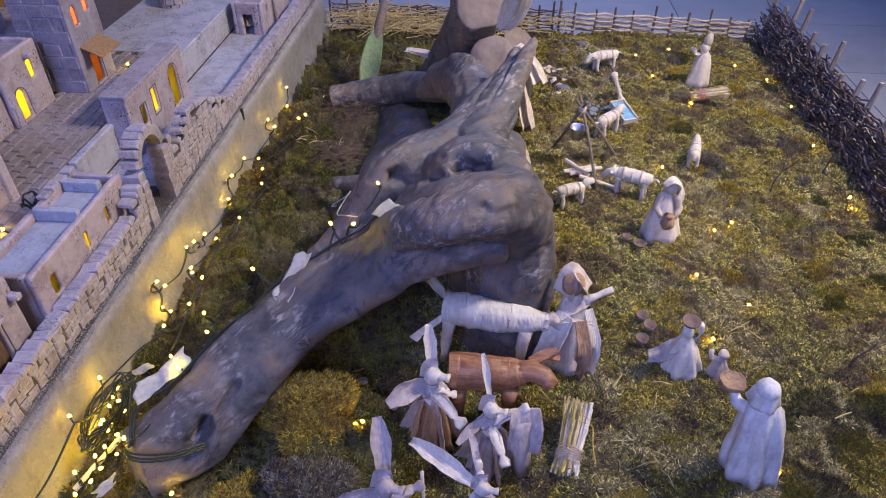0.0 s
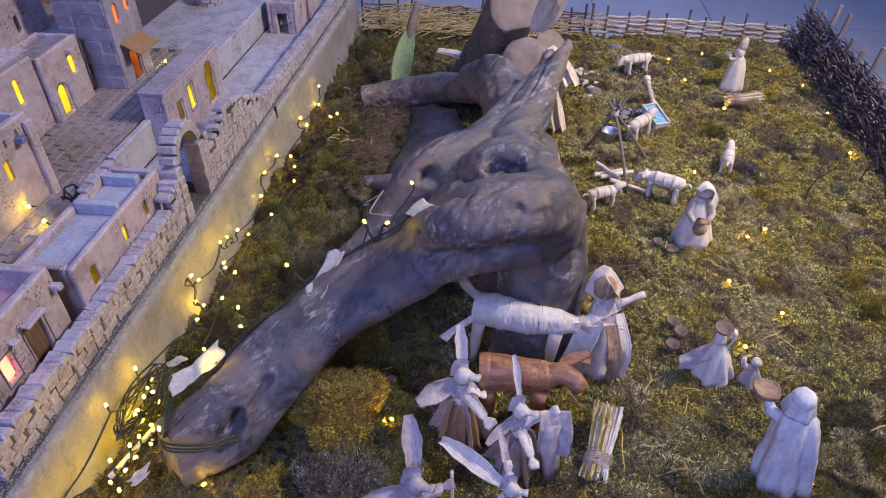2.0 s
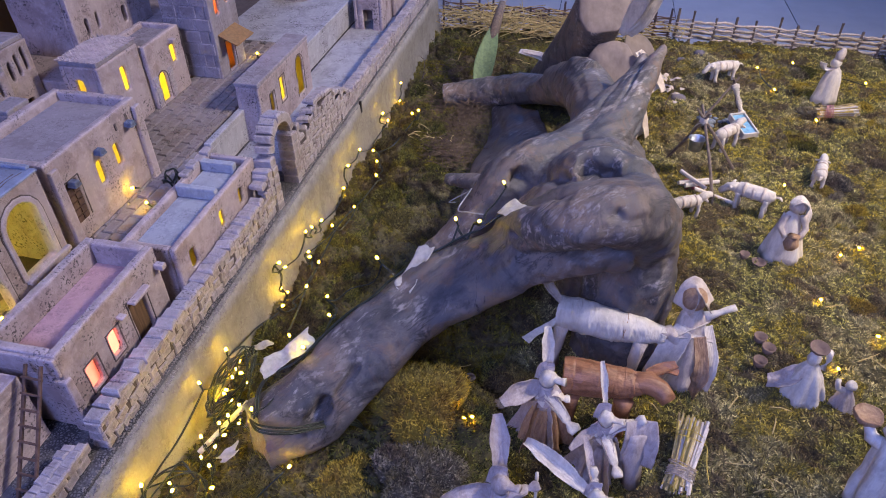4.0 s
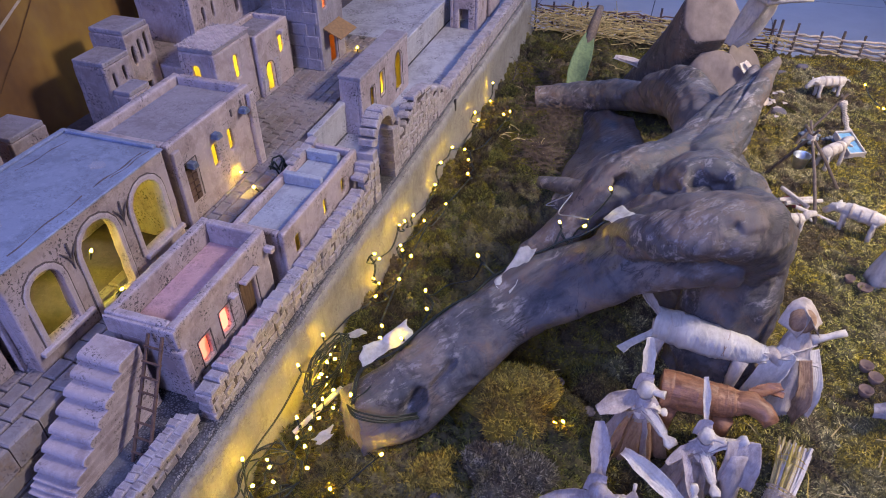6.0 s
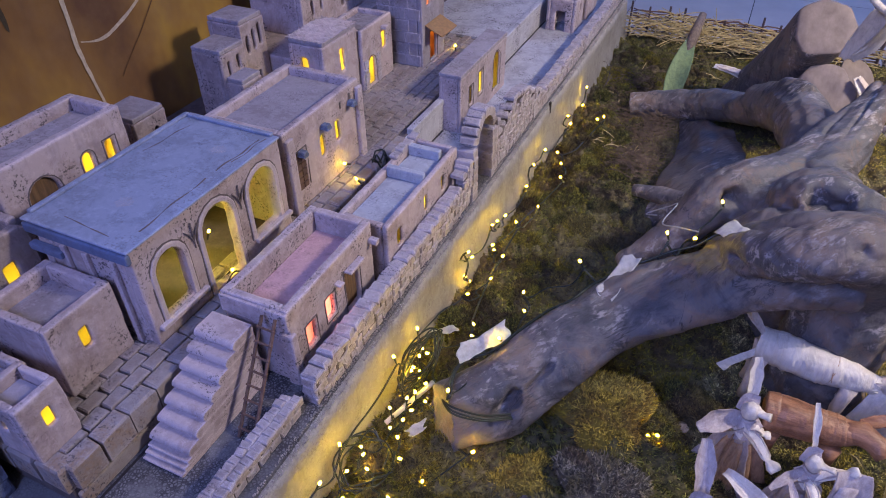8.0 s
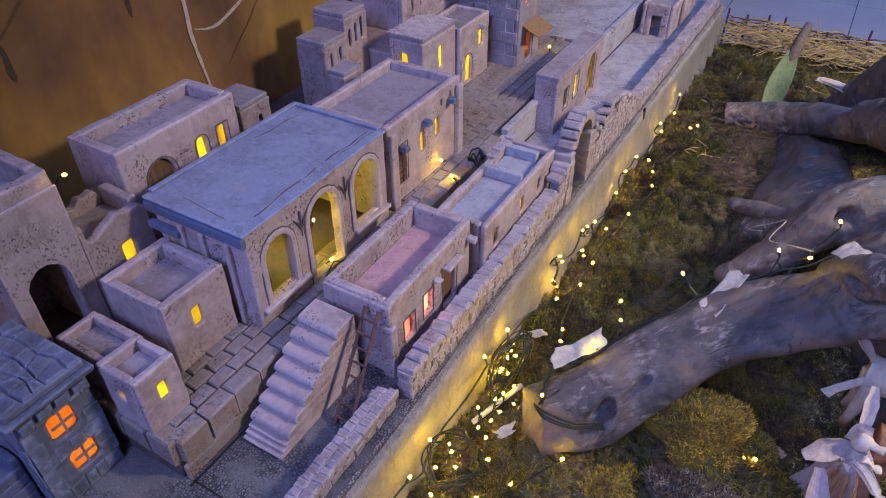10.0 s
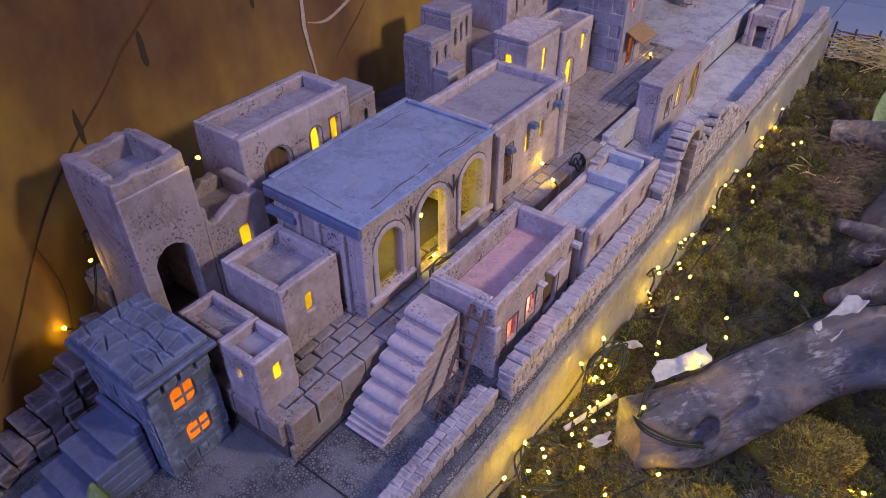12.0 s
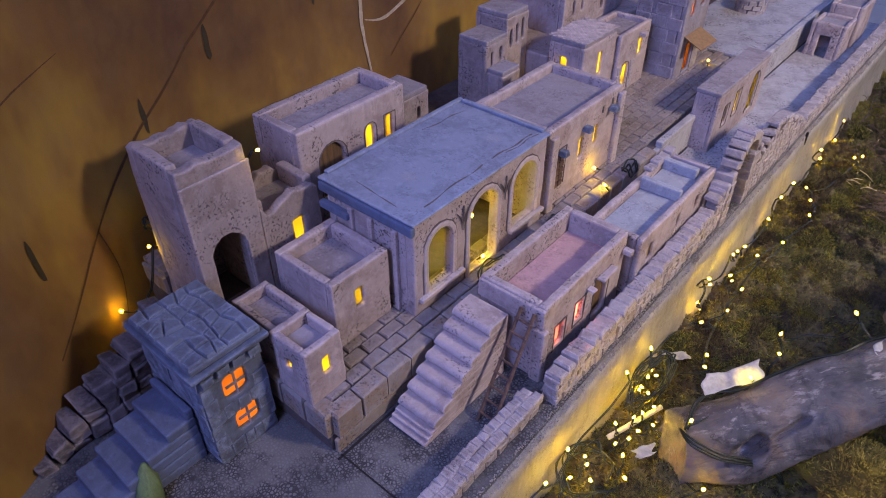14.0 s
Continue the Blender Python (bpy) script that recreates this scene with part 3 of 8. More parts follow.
house("twin_court_house", "pale model house with two sunk roof courts", -0.995, -0.862, 1.035, 1.43, DZ, 0.565, 0.02, 0.016,
      [("front", W, 0.06, 0.075, 0.025, 0.05, 0, M_film_yellow), ("front", W, 0.2, 0.085, 0.02, 0.045, 0, None), ("front", W, 0.3, 0.085, 0.02, 0.045, 0, None)], roof=M_roof_white, lamp=(YEL, 0.06))
house("narrow_house", "long narrow model house with flat grey roof", -1.072, -0.998, 1.765, 2.165, DZ, 0.585, 0.01, 0.012,
      [("front", W, 0.085, 0.07, 0.025, 0.06, 0, M_film_yellow), ("front", W, 0.165, 0.075, 0.03, 0.075, 0, M_film_yellow), ("front", D, 0.31, 0.03, 0.055, 0.13, 1, M_film_yellow)], flat=True, lamp=(YEL, 0.05))
house("tower_house", "tall weathered model tower house with open archway", -1.565, -1.405, 0.31, 0.452, TZ, 0.865, 0.045, 0.024,
      [("front", H_, 0.066, 0.01, 0.076, 0.19, 1, None)], wall=M_old, rough_top=0.01)
house("tower_annex", "low weathered annex with one yellow window", -1.53, -1.4, 0.455, 0.6, TZ, 0.72, 0.04, 0.02,
      [("front", W, 0.085, 0.09, 0.03, 0.06, 0, M_film_yellow)], wall=M_old, lamp=(YEL, 0.04), rough_top=0.03)
house("back_house", "white model house with wooden door and lit windows", -1.612, -1.462, 0.61, 0.93, TZ, 0.79, 0.028, 0.022,
      [("front", D, 0.09, 0.1, 0.07, 0.13, 1, None), ("front", W, 0.205, 0.16, 0.027, 0.07, 1, M_film_yellow), ("front", W, 0.268, 0.16, 0.025, 0.07, 0, M_film_yellow)], lamp=(YEL, 0.3))
house("courtyard_house", "small white model house with sunk roof court", -1.34, -1.178, 0.43, 0.575, TZ, 0.66, 0.03, 0.018,
      [("front", W, 0.065, 0.07, 0.022, 0.045, 0, M_film_yellow)], lamp=(YEL, 0.03))
house("corner_house", "small white model house at the terrace corner", -1.205, -1.112, 0.305, 0.388, TZ, 0.63, 0.022, 0.014,
      [("front", W, 0.045, 0.055, 0.018, 0.04, 0, M_film_yellow), ("near", W, 0.042, 0.06, 0.014, 0.028, 0, M_film_yellow)], wall=M_plaster, lamp=(YEL, 0.02))
house("corner_annex", "low roof court behind the corner house", -1.34, -1.208, 0.32, 0.4, TZ, 0.61, 0.022, 0.014)
house("stone_watch_house", "dark blue-grey stone tower with orange lattice windows", -1.38, -1.205, 0.158, 0.284, DZ, 0.645, 0.01, 0.018,
      [("front", W, 0.065, 0.142, 0.046, 0.056, 0.5, M_film_orange), ("front", W, 0.072, 0.052, 0.046, 0.056, 0.8, M_film_orange)], wall=M_slate, roof=M_slate, flat=True, lamp=(ORG, 0.12))
house("lattice_roof_house", "pale model house with a lattice-pattern roof", -1.45, -1.33, 1.535, 1.725, TZ, 0.715, 0.01, 0.016,
      [("near", W, 0.05, 0.12, 0.022, 0.055, 0, M_film_yellow), ("front", W, 0.1, 0.11, 0.024, 0.07, 0, M_film_yellow)], flat=True, lamp=(YEL, 0.14))
house("stone_door_house", "pale model house with a stone-framed lit door", -1.45, -1.318, 1.73, 1.925, TZ, 0.7, 0.014, 0.016,
      [("front", D, 0.055, 0.008, 0.04, 0.09, 1, M_film_yellow), ("front", W, 0.14, 0.1, 0.026, 0.055, 0, M_film_yellow)], lamp=(YEL, 0.14))
house("block_tower", "tall blue-grey tower of large painted blocks", -1.4, -1.23, 1.975, 2.15, TZ, 0.97, 0.02, 0.018,
      [("front", D, 0.085, 0.005, 0.05, 0.1, 0, M_film_orange), ("front", W, 0.05, 0.2, 0.03, 0.06, 1, M_film_pink), ("front", W, 0.12, 0.22, 0.03, 0.06, 1, M_film_pink)], wall=M_roof, lamp=(ORG, 0.12))
house("stepped_house", "weathered three-step model house with arched slots", -1.66, -1.545, 1.453, 1.56, TZ, 0.775, 0.01, 0.016,
      [("front", H_, 0.025, 0.185, 0.012, 0.055, 1, None), ("front", H_, 0.053, 0.19, 0.012, 0.06, 1, None), ("front", H_, 0.082, 0.195, 0.012, 0.065, 1, None), ("front", H_, 0.045, 0.04, 0.04, 0.085, 0, None)], wall=M_old, flat=True)
house("stepped_house_low", "weathered lower block beside the stepped house", -1.64, -1.535, 1.345, 1.45, TZ, 0.728, 0.01, 0.016,
      [("front", H_, 0.03, 0.16, 0.011, 0.045, 1, None), ("front", H_, 0.072, 0.165, 0.011, 0.045, 1, None)], wall=M_old, flat=True)
house("back_box_house", "small weathered box house with one slot", -1.715, -1.6, 1.06, 1.17, TZ, 0.645, 0.01, 0.016,
      [("front", H_, 0.07, 0.07, 0.014, 0.04, 1, None)], wall=M_old, flat=True)
house("small_slot_house", "low weathered box house with one slot", -1.533, -1.475, 1.345, 1.43, TZ, 0.655, 0.01, 0.012,
      [("front", H_, 0.045, 0.07, 0.022, 0.03, 0, None)], wall=M_old, flat=True)
house("back_long_house", "large pale back house with slots", -1.72, -1.52, 1.72, 2.1, TZ + 0.1505, 0.88, 0.02, 0.02,
      [("front", H_, 0.06, 0.05, 0.014, 0.05, 1, None), ("front", H_, 0.11, 0.055, 0.014, 0.05, 1, None), ("front", H_, 0.24, 0.03, 0.02, 0.05, 0, None)], flat=True)
soften(solid("back_rock_step", box(-1.74, -1.47, 1.57, 2.3, TZ, TZ + 0.15, 0.003), M_old, "raised weathered step behind the lattice-roof house", "model base"), 0.006)
house("far_gate_house", "small grey box house with an open dark doorway", -1.03, -0.905, 2.745, 2.88, DZ, 0.535, 0.012, 0.016,
      [("near", H_, 0.06, 0.002, 0.04, 0.085, 0, None), ("front", H_, 0.07, 0.07, 0.02, 0.04, 0, None)])
house("far_side_house", "small grey box house near the far end", -1.02, -0.9, 2.92, 3.1, DZ, 0.56, 0.012, 0.016, [("front", H_, 0.08, 0.07, 0.02, 0.04, 0, None)])
house("far_back_house", "pale model house at the far end of the street", -1.4, -1.22, 3.0, 3.25, TZ, 0.66, 0.014, 0.016, [("near", H_, 0.09, 0.002, 0.04, 0.09, 0, None)])

# ---- ground of moss ----
def bed(x, y):
    """Height of the moss bed: cushions with cracks between them."""
    z = 0.198 + 0.036 * min(1.0, max(0.0, (x + 0.5) / 0.9))
    z += 0.02 * noise.noise((x * 5, y * 5, 1.3))
    left = min(1.0, max(0.0, (-0.1 - x) / 0.2))
    wx, wy = x + 0.02 * noise.noise((x * 12, y * 12, 3)), y + 0.02 * noise.noise((x * 12, y * 12, 8))
    d = noise.voronoi((wx * 7, wy * 7, 0.3))[0]
    z += (0.008 + 0.012 * left) * (1 - min(1.0, d[0] * 1.4) ** 2) - (0.012 + 0.01 * left) * max(0.0, 1 - (d[1] - d[0]) * 14)
    d = noise.voronoi((wx * 21, wy * 21, 5.0))[0]
    z += (0.007 + 0.012 * left) * (1 - min(1.0, d[0] * 1.25) ** 2) - (0.003 + 0.007 * left) * max(0.0, 1 - (d[1] - d[0]) * 7)
    z += 0.01 * noise.noise((x * 34, y * 34, 9.0)) + 0.008 * noise.noise((x * 75, y * 75, 2.0))
    z -= 0.016 * max(0.0, 1 - abs(noise.noise((x * 4.5, y * 4.5, 4.0)) + 0.12 * noise.noise((x * 20, y * 20, 6.0))) * 16)
    for mx, my, mr, mh in ((-0.28, 0.93, 0.12, 0.09), (-0.3, 0.75, 0.16, 0.05), (-0.55, 0.62, 0.16, 0.04), (0.78, 0.95, 0.3, 0.025), (0.2, 1.4, 0.25, -0.01)):
        q = ((x - mx) ** 2 + (y - my) ** 2) / mr ** 2
        z += mh * math.exp(-q * 1.4)
    return z


X0, X1, Y0, Y1 = -0.79, 1.26, 0.25, 3.36
NX, NY = 400, 600
co = np.array([(X0 + (X1 - X0) * i / NX, Y0 + (Y1 - Y0) * j / NY, 0) for j in range(NY + 1) for i in range(NX + 1)])
for v in co:
    v[2] = bed(v[0], v[1])
faces = [(j * (NX + 1) + i, j * (NX + 1) + i + 1, (j + 1) * (NX + 1) + i + 1, (j + 1) * (NX + 1) + i) for j in range(NY) for i in range(NX)]
me = bpy.data.meshes.new("moss_bed")
me.from_pydata(co.tolist(), [], faces)
me.materials.append(M_dirt)
me.polygons.foreach_set("use_smooth", [True] * len(me.polygons))
tagged(new("ground", me), "uneven green and brown moss bed over the platform", "ground", kind="structure")

# ---- driftwood ----
def segment_falloff(c, a, b, r):
    """Closeness of points to a spindle between a and b, 1 on its axis."""
    a, b = np.array(a), np.array(b)
    ab = b - a
    f = np.clip((c - a) @ ab / (ab @ ab), 0, 1)
    d = np.linalg.norm(c - a - f[:, None] * ab, axis=1)
    w = r * np.sqrt(np.clip(1.05 - (2 * f - 1) ** 4, 0.05, 1))
    return np.exp(-np.clip(d / w, 0, 6) ** 2)


def add_strap(bm, stations, n=20):
    """A flattened limb: stations of (upper edge, lower edge, half thickness)."""
    flat_nodes = curve_pts([(*u, *l, h) for u, l, h in stations], 6)
    mids = [Vector((p[:3] + p[3:6]) / 2) for p in flat_nodes]
    rings = []
    for i, p in enumerate(flat_nodes):
        ax = (mids[min(i + 1, len(mids) - 1)] - mids[max(i - 1, 0)]).normalized()
        half = Vector((p[:3] - p[3:6]) / 2)
        nn = ax.cross(half).normalized()
        ring_ = []
        for k in range(n):
            a = k * math.tau / n
            ca, sa = math.cos(a), math.sin(a)
            ring_.append(bm.verts.new(mids[i] + half * math.copysign(abs(ca) ** 0.75, ca) + nn * float(p[6]) * math.copysign(abs(sa) ** 0.75, sa)))
        rings.append(ring_)
    for r, q in zip(rings, rings[1:]):
        for k in range(n):
            bm.faces.new((r[k], r[(k + 1) % n], q[(k + 1) % n], q[k]))
    bm.faces.new(rings[0][::-1])
    bm.faces.new(rings[-1])


def fused(name, chains, voxel, straps=()):
    """A body fused out of chains of (x, y, z, radius) nodes and flat straps, with worn flats, gouges and grain."""
    bm = bmesh.new()
    for st_ in straps:
        add_strap(bm, st_)
    bmesh.ops.recalc_face_normals(bm, faces=bm.faces[:])
    for nodes in chains:
        for p in curve_pts(nodes, 7):
            bmesh.ops.create_icosphere(bm, subdivisions=2, radius=float(p[3]), matrix=Matrix.Translation(p[:3]))
    ob = new(name, mesh_of(name, bm, M_drift))
    r = ob.modifiers.new("fuse", "REMESH")
    r.mode, r.voxel_size = "VOXEL", voxel
    s = ob.modifiers.new("even", "SMOOTH")
    s.factor, s.iterations = 0.5, 6
    me2 = bpy.data.meshes.new_from_object(ob.evaluated_get(bpy.context.evaluated_depsgraph_get()))
    old = ob.data
    ob.modifiers.clear()
    ob.data = me2
    bpy.data.meshes.remove(old)
    n = len(me2.vertices)
    c = np.empty(n * 3)
    nr = np.empty(n * 3)
    me2.vertices.foreach_get("co", c)
    me2.vertices.foreach_get("normal", nr)
    c, nr = c.reshape(-1, 3), nr.reshape(-1, 3)
    h = np.array([wood_relief(p) for p in c.tolist()])
    for a, b, rad, depth in GOUGES:
        h -= depth * segment_falloff(c, a, b, rad)
    for a, b, rad, height in SWELLS:
        h += height * segment_falloff(c, a, b, rad)
    flat = np.array([1, 1, 0.2])
    for a, b, rad, depth in SLITS:
        h -= depth * segment_falloff(c * flat, np.array(a) * flat, np.array(b) * flat, rad) * (nr[:, 2] > 0.1)
    c = c + nr * h[:, None]
    for p, d, rad, k in FLATS:
        d = np.array(d) / np.linalg.norm(d)
        q = c - np.array(p)
        up = q @ d
        side = np.linalg.norm(q - up[:, None] * d, axis=1)
        m = np.where((up > 0) & (up < 0.12), np.clip((rad - side) / (rad * 0.35), 0, 1), 0) * k
        c -= (m * up)[:, None] * d
    me2.vertices.foreach_set("co", c.ravel())
    me2.polygons.foreach_set("use_smooth", [True] * len(me2.polygons))
    me2.update()
    if not me2.materials:
        me2.materials.append(M_drift)
    return ob


# hollows, clefts and cracks: from, to, radius, depth
GOUGES = [((-0.195, 1.44, 0.6), (-0.14, 1.405, 0.59), 0.022, 0.055), ((-0.14, 1.4, 0.61), (-0.06, 1.345, 0.66), 0.017, 0.04), ((-0.045, 1.345, 0.68), (0.045, 1.345, 0.7), 0.032, 0.06),
          ((0.05, 1.33, 0.69), (0.1, 1.3, 0.67), 0.012, 0.012), ((-0.19, 1.15, 0.63), (-0.12, 1.12, 0.64), 0.012, 0.022), ((0.025, 1.08, 0.745), (0.05, 1.11, 0.75), 0.012, 0.015), ((-0.02, 1.06, 0.7), (0.0, 1.055, 0.695), 0.009, 0.016), ((0.05, 1.2, 0.74), (0.09, 1.17, 0.71), 0.012, 0.012),
          ((0.02, 1.66, 0.66), (0.1, 1.93, 0.71), 0.006, 0.013), ((0.05, 1.72, 0.66), (0.125, 1.93, 0.71), 0.005, 0.014), ((0.085, 1.72, 0.62), (0.15, 1.95, 0.71), 0.005, 0.016), ((-0.01, 1.72, 0.65), (0.075, 1.93, 0.68), 0.005, 0.012), ((0.1, 1.6, 0.56), (0.1, 1.78, 0.64), 0.006, 0.014), ((0.09, 1.62, 0.6), (0.09, 1.75, 0.68), 0.006, 0.014),
          ((-0.06, 1.55, 0.65), (0.02, 1.72, 0.67), 0.01, 0.01), ((-0.26, 1.4, 0.5), (-0.12, 1.52, 0.63), 0.008, 0.012), ((-0.12, 2.2, 0.56), (-0.02, 2.16, 0.58), 0.006, 0.012), ((0.13, 1.25, 0.6), (0.19, 1.33, 0.36), 0.012, 0.012), ((0.07, 1.2, 0.5), (0.08, 1.2, 0.3), 0.012, 0.014)]
SLITS = [((-0.515, 0.803, 0.38), (-0.475, 0.872, 0.385), 0.0115, 0.06), ((-0.468, 0.875, 0.385), (-0.43, 0.94, 0.4), 0.005, 0.016)]
SWELLS = [((-0.2, 1.43, 0.62), (-0.06, 1.42, 0.66), 0.02, 0.014), ((-0.1, 1.07, 0.7), (0.02, 1.07, 0.72), 0.02, 0.01), ((0.09, 1.2, 0.72), (0.12, 1.36, 0.66), 0.03, 0.012), ((-0.54, 0.96, 0.42), (-0.3, 1.16, 0.54), 0.014, 0.007), ((-0.1, 2.25, 0.53), (-0.03, 2.13, 0.58), 0.03, 0.02)]
# flats worn into the body: a point, the outward direction, radius, strength
FLATS = [((-0.585, 2.49, 0.27), (-0.95, -0.1, -0.2), 0.1, 0.95), ((-0.3, 2.48, 0.39), (0.1, -0.3, 0.95), 0.16, 0.5), ((-0.02, 1.11, 0.752), (-0.15, -0.62, 0.77), 0.1, 0.5), ((0.04, 1.6, 0.655), (0.2, -0.2, 0.95), 0.14, 0.5)]


def wood_relief(p):
    x, y, z = p
    h = 0.008 * noise.noise((x * 7, y * 7, z * 7)) + 0.004 * noise.noise((x * 17, y * 17, z * 17 + 5))
    u, w = x * 0.68 + y * 0.73, y * 0.68 - x * 0.73
    h -= 0.002 * max(0.0, 1 - abs(noise.noise((u * 3.2, w * 11, z * 11))) * 9)
    knot = min(1.0, max(0.0, (x + 0.22) / 0.14)) * min(1.0, max(0.0, (1.75 - y) / 0.2))
    h -= (0.002 + 0.0025 * knot) * max(0.0, 1 - abs(noise.noise((x * 8 + 3, y * 8, z * 8))) * 7)
    h += 0.004 * knot * noise.noise((x * 22, y * 22, z * 22 + 2))
    h += 0.0022 * noise.noise((u * 9, w * 48, z * 48)) + 0.0016 * noise.noise((x * 60, y * 60, z * 60))
    pit = noise.noise((x * 24, y * 24, z * 24 + 9))
    return h - 0.004 * max(0.0, pit - 0.5) * 4


# the leg: upper edge, lower edge, half thickness, from the foot to the pillar
STRAP = [((-0.65, 0.842, 0.35), (-0.6, 0.778, 0.22), 0.052), ((-0.64, 0.86, 0.358), (-0.58, 0.79, 0.222), 0.056), ((-0.569, 0.92, 0.392), (-0.466, 0.862, 0.268), 0.055), ((-0.514, 1.005, 0.432), (-0.381, 0.946, 0.35), 0.046), ((-0.45, 1.075, 0.46), (-0.319, 1.01, 0.416), 0.042), ((-0.403, 1.14, 0.483), (-0.255, 1.055, 0.455), 0.04),
         ((-0.322, 1.19, 0.525), (-0.165, 1.09, 0.5), 0.039), ((-0.245, 1.22, 0.56), (-0.078, 1.105, 0.56), 0.04), ((-0.15, 1.24, 0.59), (0.005, 1.13, 0.585), 0.042), ((-0.04, 1.29, 0.6), (0.09, 1.175, 0.58), 0.05)]
BURL = [(-0.17, 1.235, 0.575, 0.045), (-0.105, 1.15, 0.66, 0.05), (-0.03, 1.135, 0.7, 0.06), (0.035, 1.165, 0.706, 0.064), (0.09, 1.255, 0.635, 0.082), (0.105, 1.33, 0.54, 0.095), (0.105, 1.335, 0.44, 0.11), (0.105, 1.32, 0.32, 0.11), (0.1, 1.3, 0.21, 0.115)]
BROW = [(-0.13, 1.27, 0.585, 0.055), (-0.07, 1.23, 0.64, 0.06), (0.02, 1.23, 0.665, 0.07), (0.075, 1.32, 0.61, 0.085)]
BACK = [(-0.12, 1.34, 0.555, 0.06), (-0.03, 1.4, 0.632, 0.068), (0.05, 1.41, 0.62, 0.08), (0.085, 1.47, 0.51, 0.1), (0.06, 1.55, 0.35, 0.13), (0.05, 1.55, 0.22, 0.14)]
CLAW = [(-0.38, 1.362, 0.395, 0.022), (-0.335, 1.385, 0.418, 0.036), (-0.27, 1.425, 0.475, 0.054), (-0.2, 1.485, 0.562, 0.066), (-0.12, 1.56, 0.58, 0.066), (-0.06, 1.635, 0.572, 0.068), (-0.01, 1.72, 0.585, 0.068), (0.04, 1.81, 0.612, 0.06), (0.08, 1.9, 0.655, 0.036), (0.1, 1.965, 0.692, 0.018)]
SPIKE = [(0.0, 1.62, 0.57, 0.075), (0.045, 1.74, 0.605, 0.066), (0.09, 1.84, 0.655, 0.042), (0.125, 1.92, 0.695, 0.026), (0.15, 1.97, 0.722, 0.013)]
SHELF = [(-0.11, 1.44, 0.54, 0.06), (-0.03, 1.5, 0.58, 0.075), (0.03, 1.56, 0.56, 0.085)]
LIMB = [(-0.6, 2.49, 0.262, 0.042), (-0.45, 2.5, 0.285, 0.052), (-0.29, 2.46, 0.33, 0.064), (-0.15, 2.36, 0.41, 0.075), (-0.06, 2.2, 0.485, 0.085), (-0.02, 2.05, 0.51, 0.085), (0.0, 1.9, 0.53, 0.085)]
FLANK = [(0.03, 1.6, 0.48, 0.12), (0.06, 1.85, 0.42, 0.095), (0.07, 2.0, 0.28, 0.1)]
root = thing("driftwood_root", "large grey-brown weathered driftwood root arched over the moss", "driftwood")
for nm, chains, lab in (("trunk", [BURL, BROW, BACK, CLAW, SPIKE, SHELF, FLANK], "smooth worn trunk with a heavy burl"), ("side_limb", [LIMB], "straight grey side limb with a blunt end")):
    o = fused(nm, chains, 0.005, [STRAP] if nm == "trunk" else [])
    o.parent = root
    o["label"] = lab
# a flat slab of old wood that slopes down below the limb, and a short grey stub on its edge
bm = bmesh.new()
N = 36
outline = ((-0.39, 2.46, 0.245), (-0.2, 2.3, 0.325), (-0.12, 1.7, 0.44), (-0.37, 1.8, 0.26))
rows = []
for top in (True, False):
    grid = []
    for j in range(N + 1):
        for i in range(N + 1):
            u, v = i / N, j / N
            a, b, c, d = (Vector(q) for q in outline)
            p = (a.lerp(b, u)).lerp(d.lerp(c, u), v)
            wob = 0.018 * noise.noise((v * 4, u * 4, 2))
            p.x += wob + 0.02 * math.sin(v * 5)
            p.z += 0.014 * noise.noise((p.x * 11, p.y * 11, 1)) + 0.006 * noise.noise((p.x * 34, p.y * 16, 4)) + 0.02 * math.sin(u * math.pi) - (0 if top else 0.075)
            if not top:
                p.x += 0.02 * (0.5 - u)
            grid.append(bm.verts.new(p))
    rows.append(grid)
for j in range(N):
    for i in range(N):
        k = j * (N + 1) + i
        q = (k, k + N + 1, k + N + 2, k + 1)
        bm.faces.new([rows[0][m] for m in q])
        bm.faces.new([rows[1][m] for m in q[::-1]])
rim = [i for i in range(N + 1)] + [j * (N + 1) + N for j in range(1, N + 1)] + [N * (N + 1) + i for i in range(N - 1, -1, -1)] + [j * (N + 1) for j in range(N - 1, 0, -1)]
for m, k in zip(rim, rim[1:] + rim[:1]):
    bm.faces.new((rows[0][m], rows[0][k], rows[1][k], rows[1][m]))
bmesh.ops.recalc_face_normals(bm, faces=bm.faces[:])
o = part("bark_slab", bm, M_drift, root, "flat grey slab of old wood", True)
bm = bmesh.new()
add_tube(bm, curve_pts([(-0.44, 1.835, 0.3), (-0.37, 1.82, 0.312), (-0.28, 1.79, 0.33), (-0.18, 1.72, 0.38)], 4), [0.016, 0.02, 0.022, 0.023, 0.024, 0.025, 0.026, 0.028, 0.03, 0.032, 0.034, 0.036, 0.038][:13], 12)
for v in bm.verts:
    v.co += Vector((0, 0, 0.008 * noise.noise(v.co * 22)))
part("stub", bm, M_drift, root, "short blunt grey stub", True)

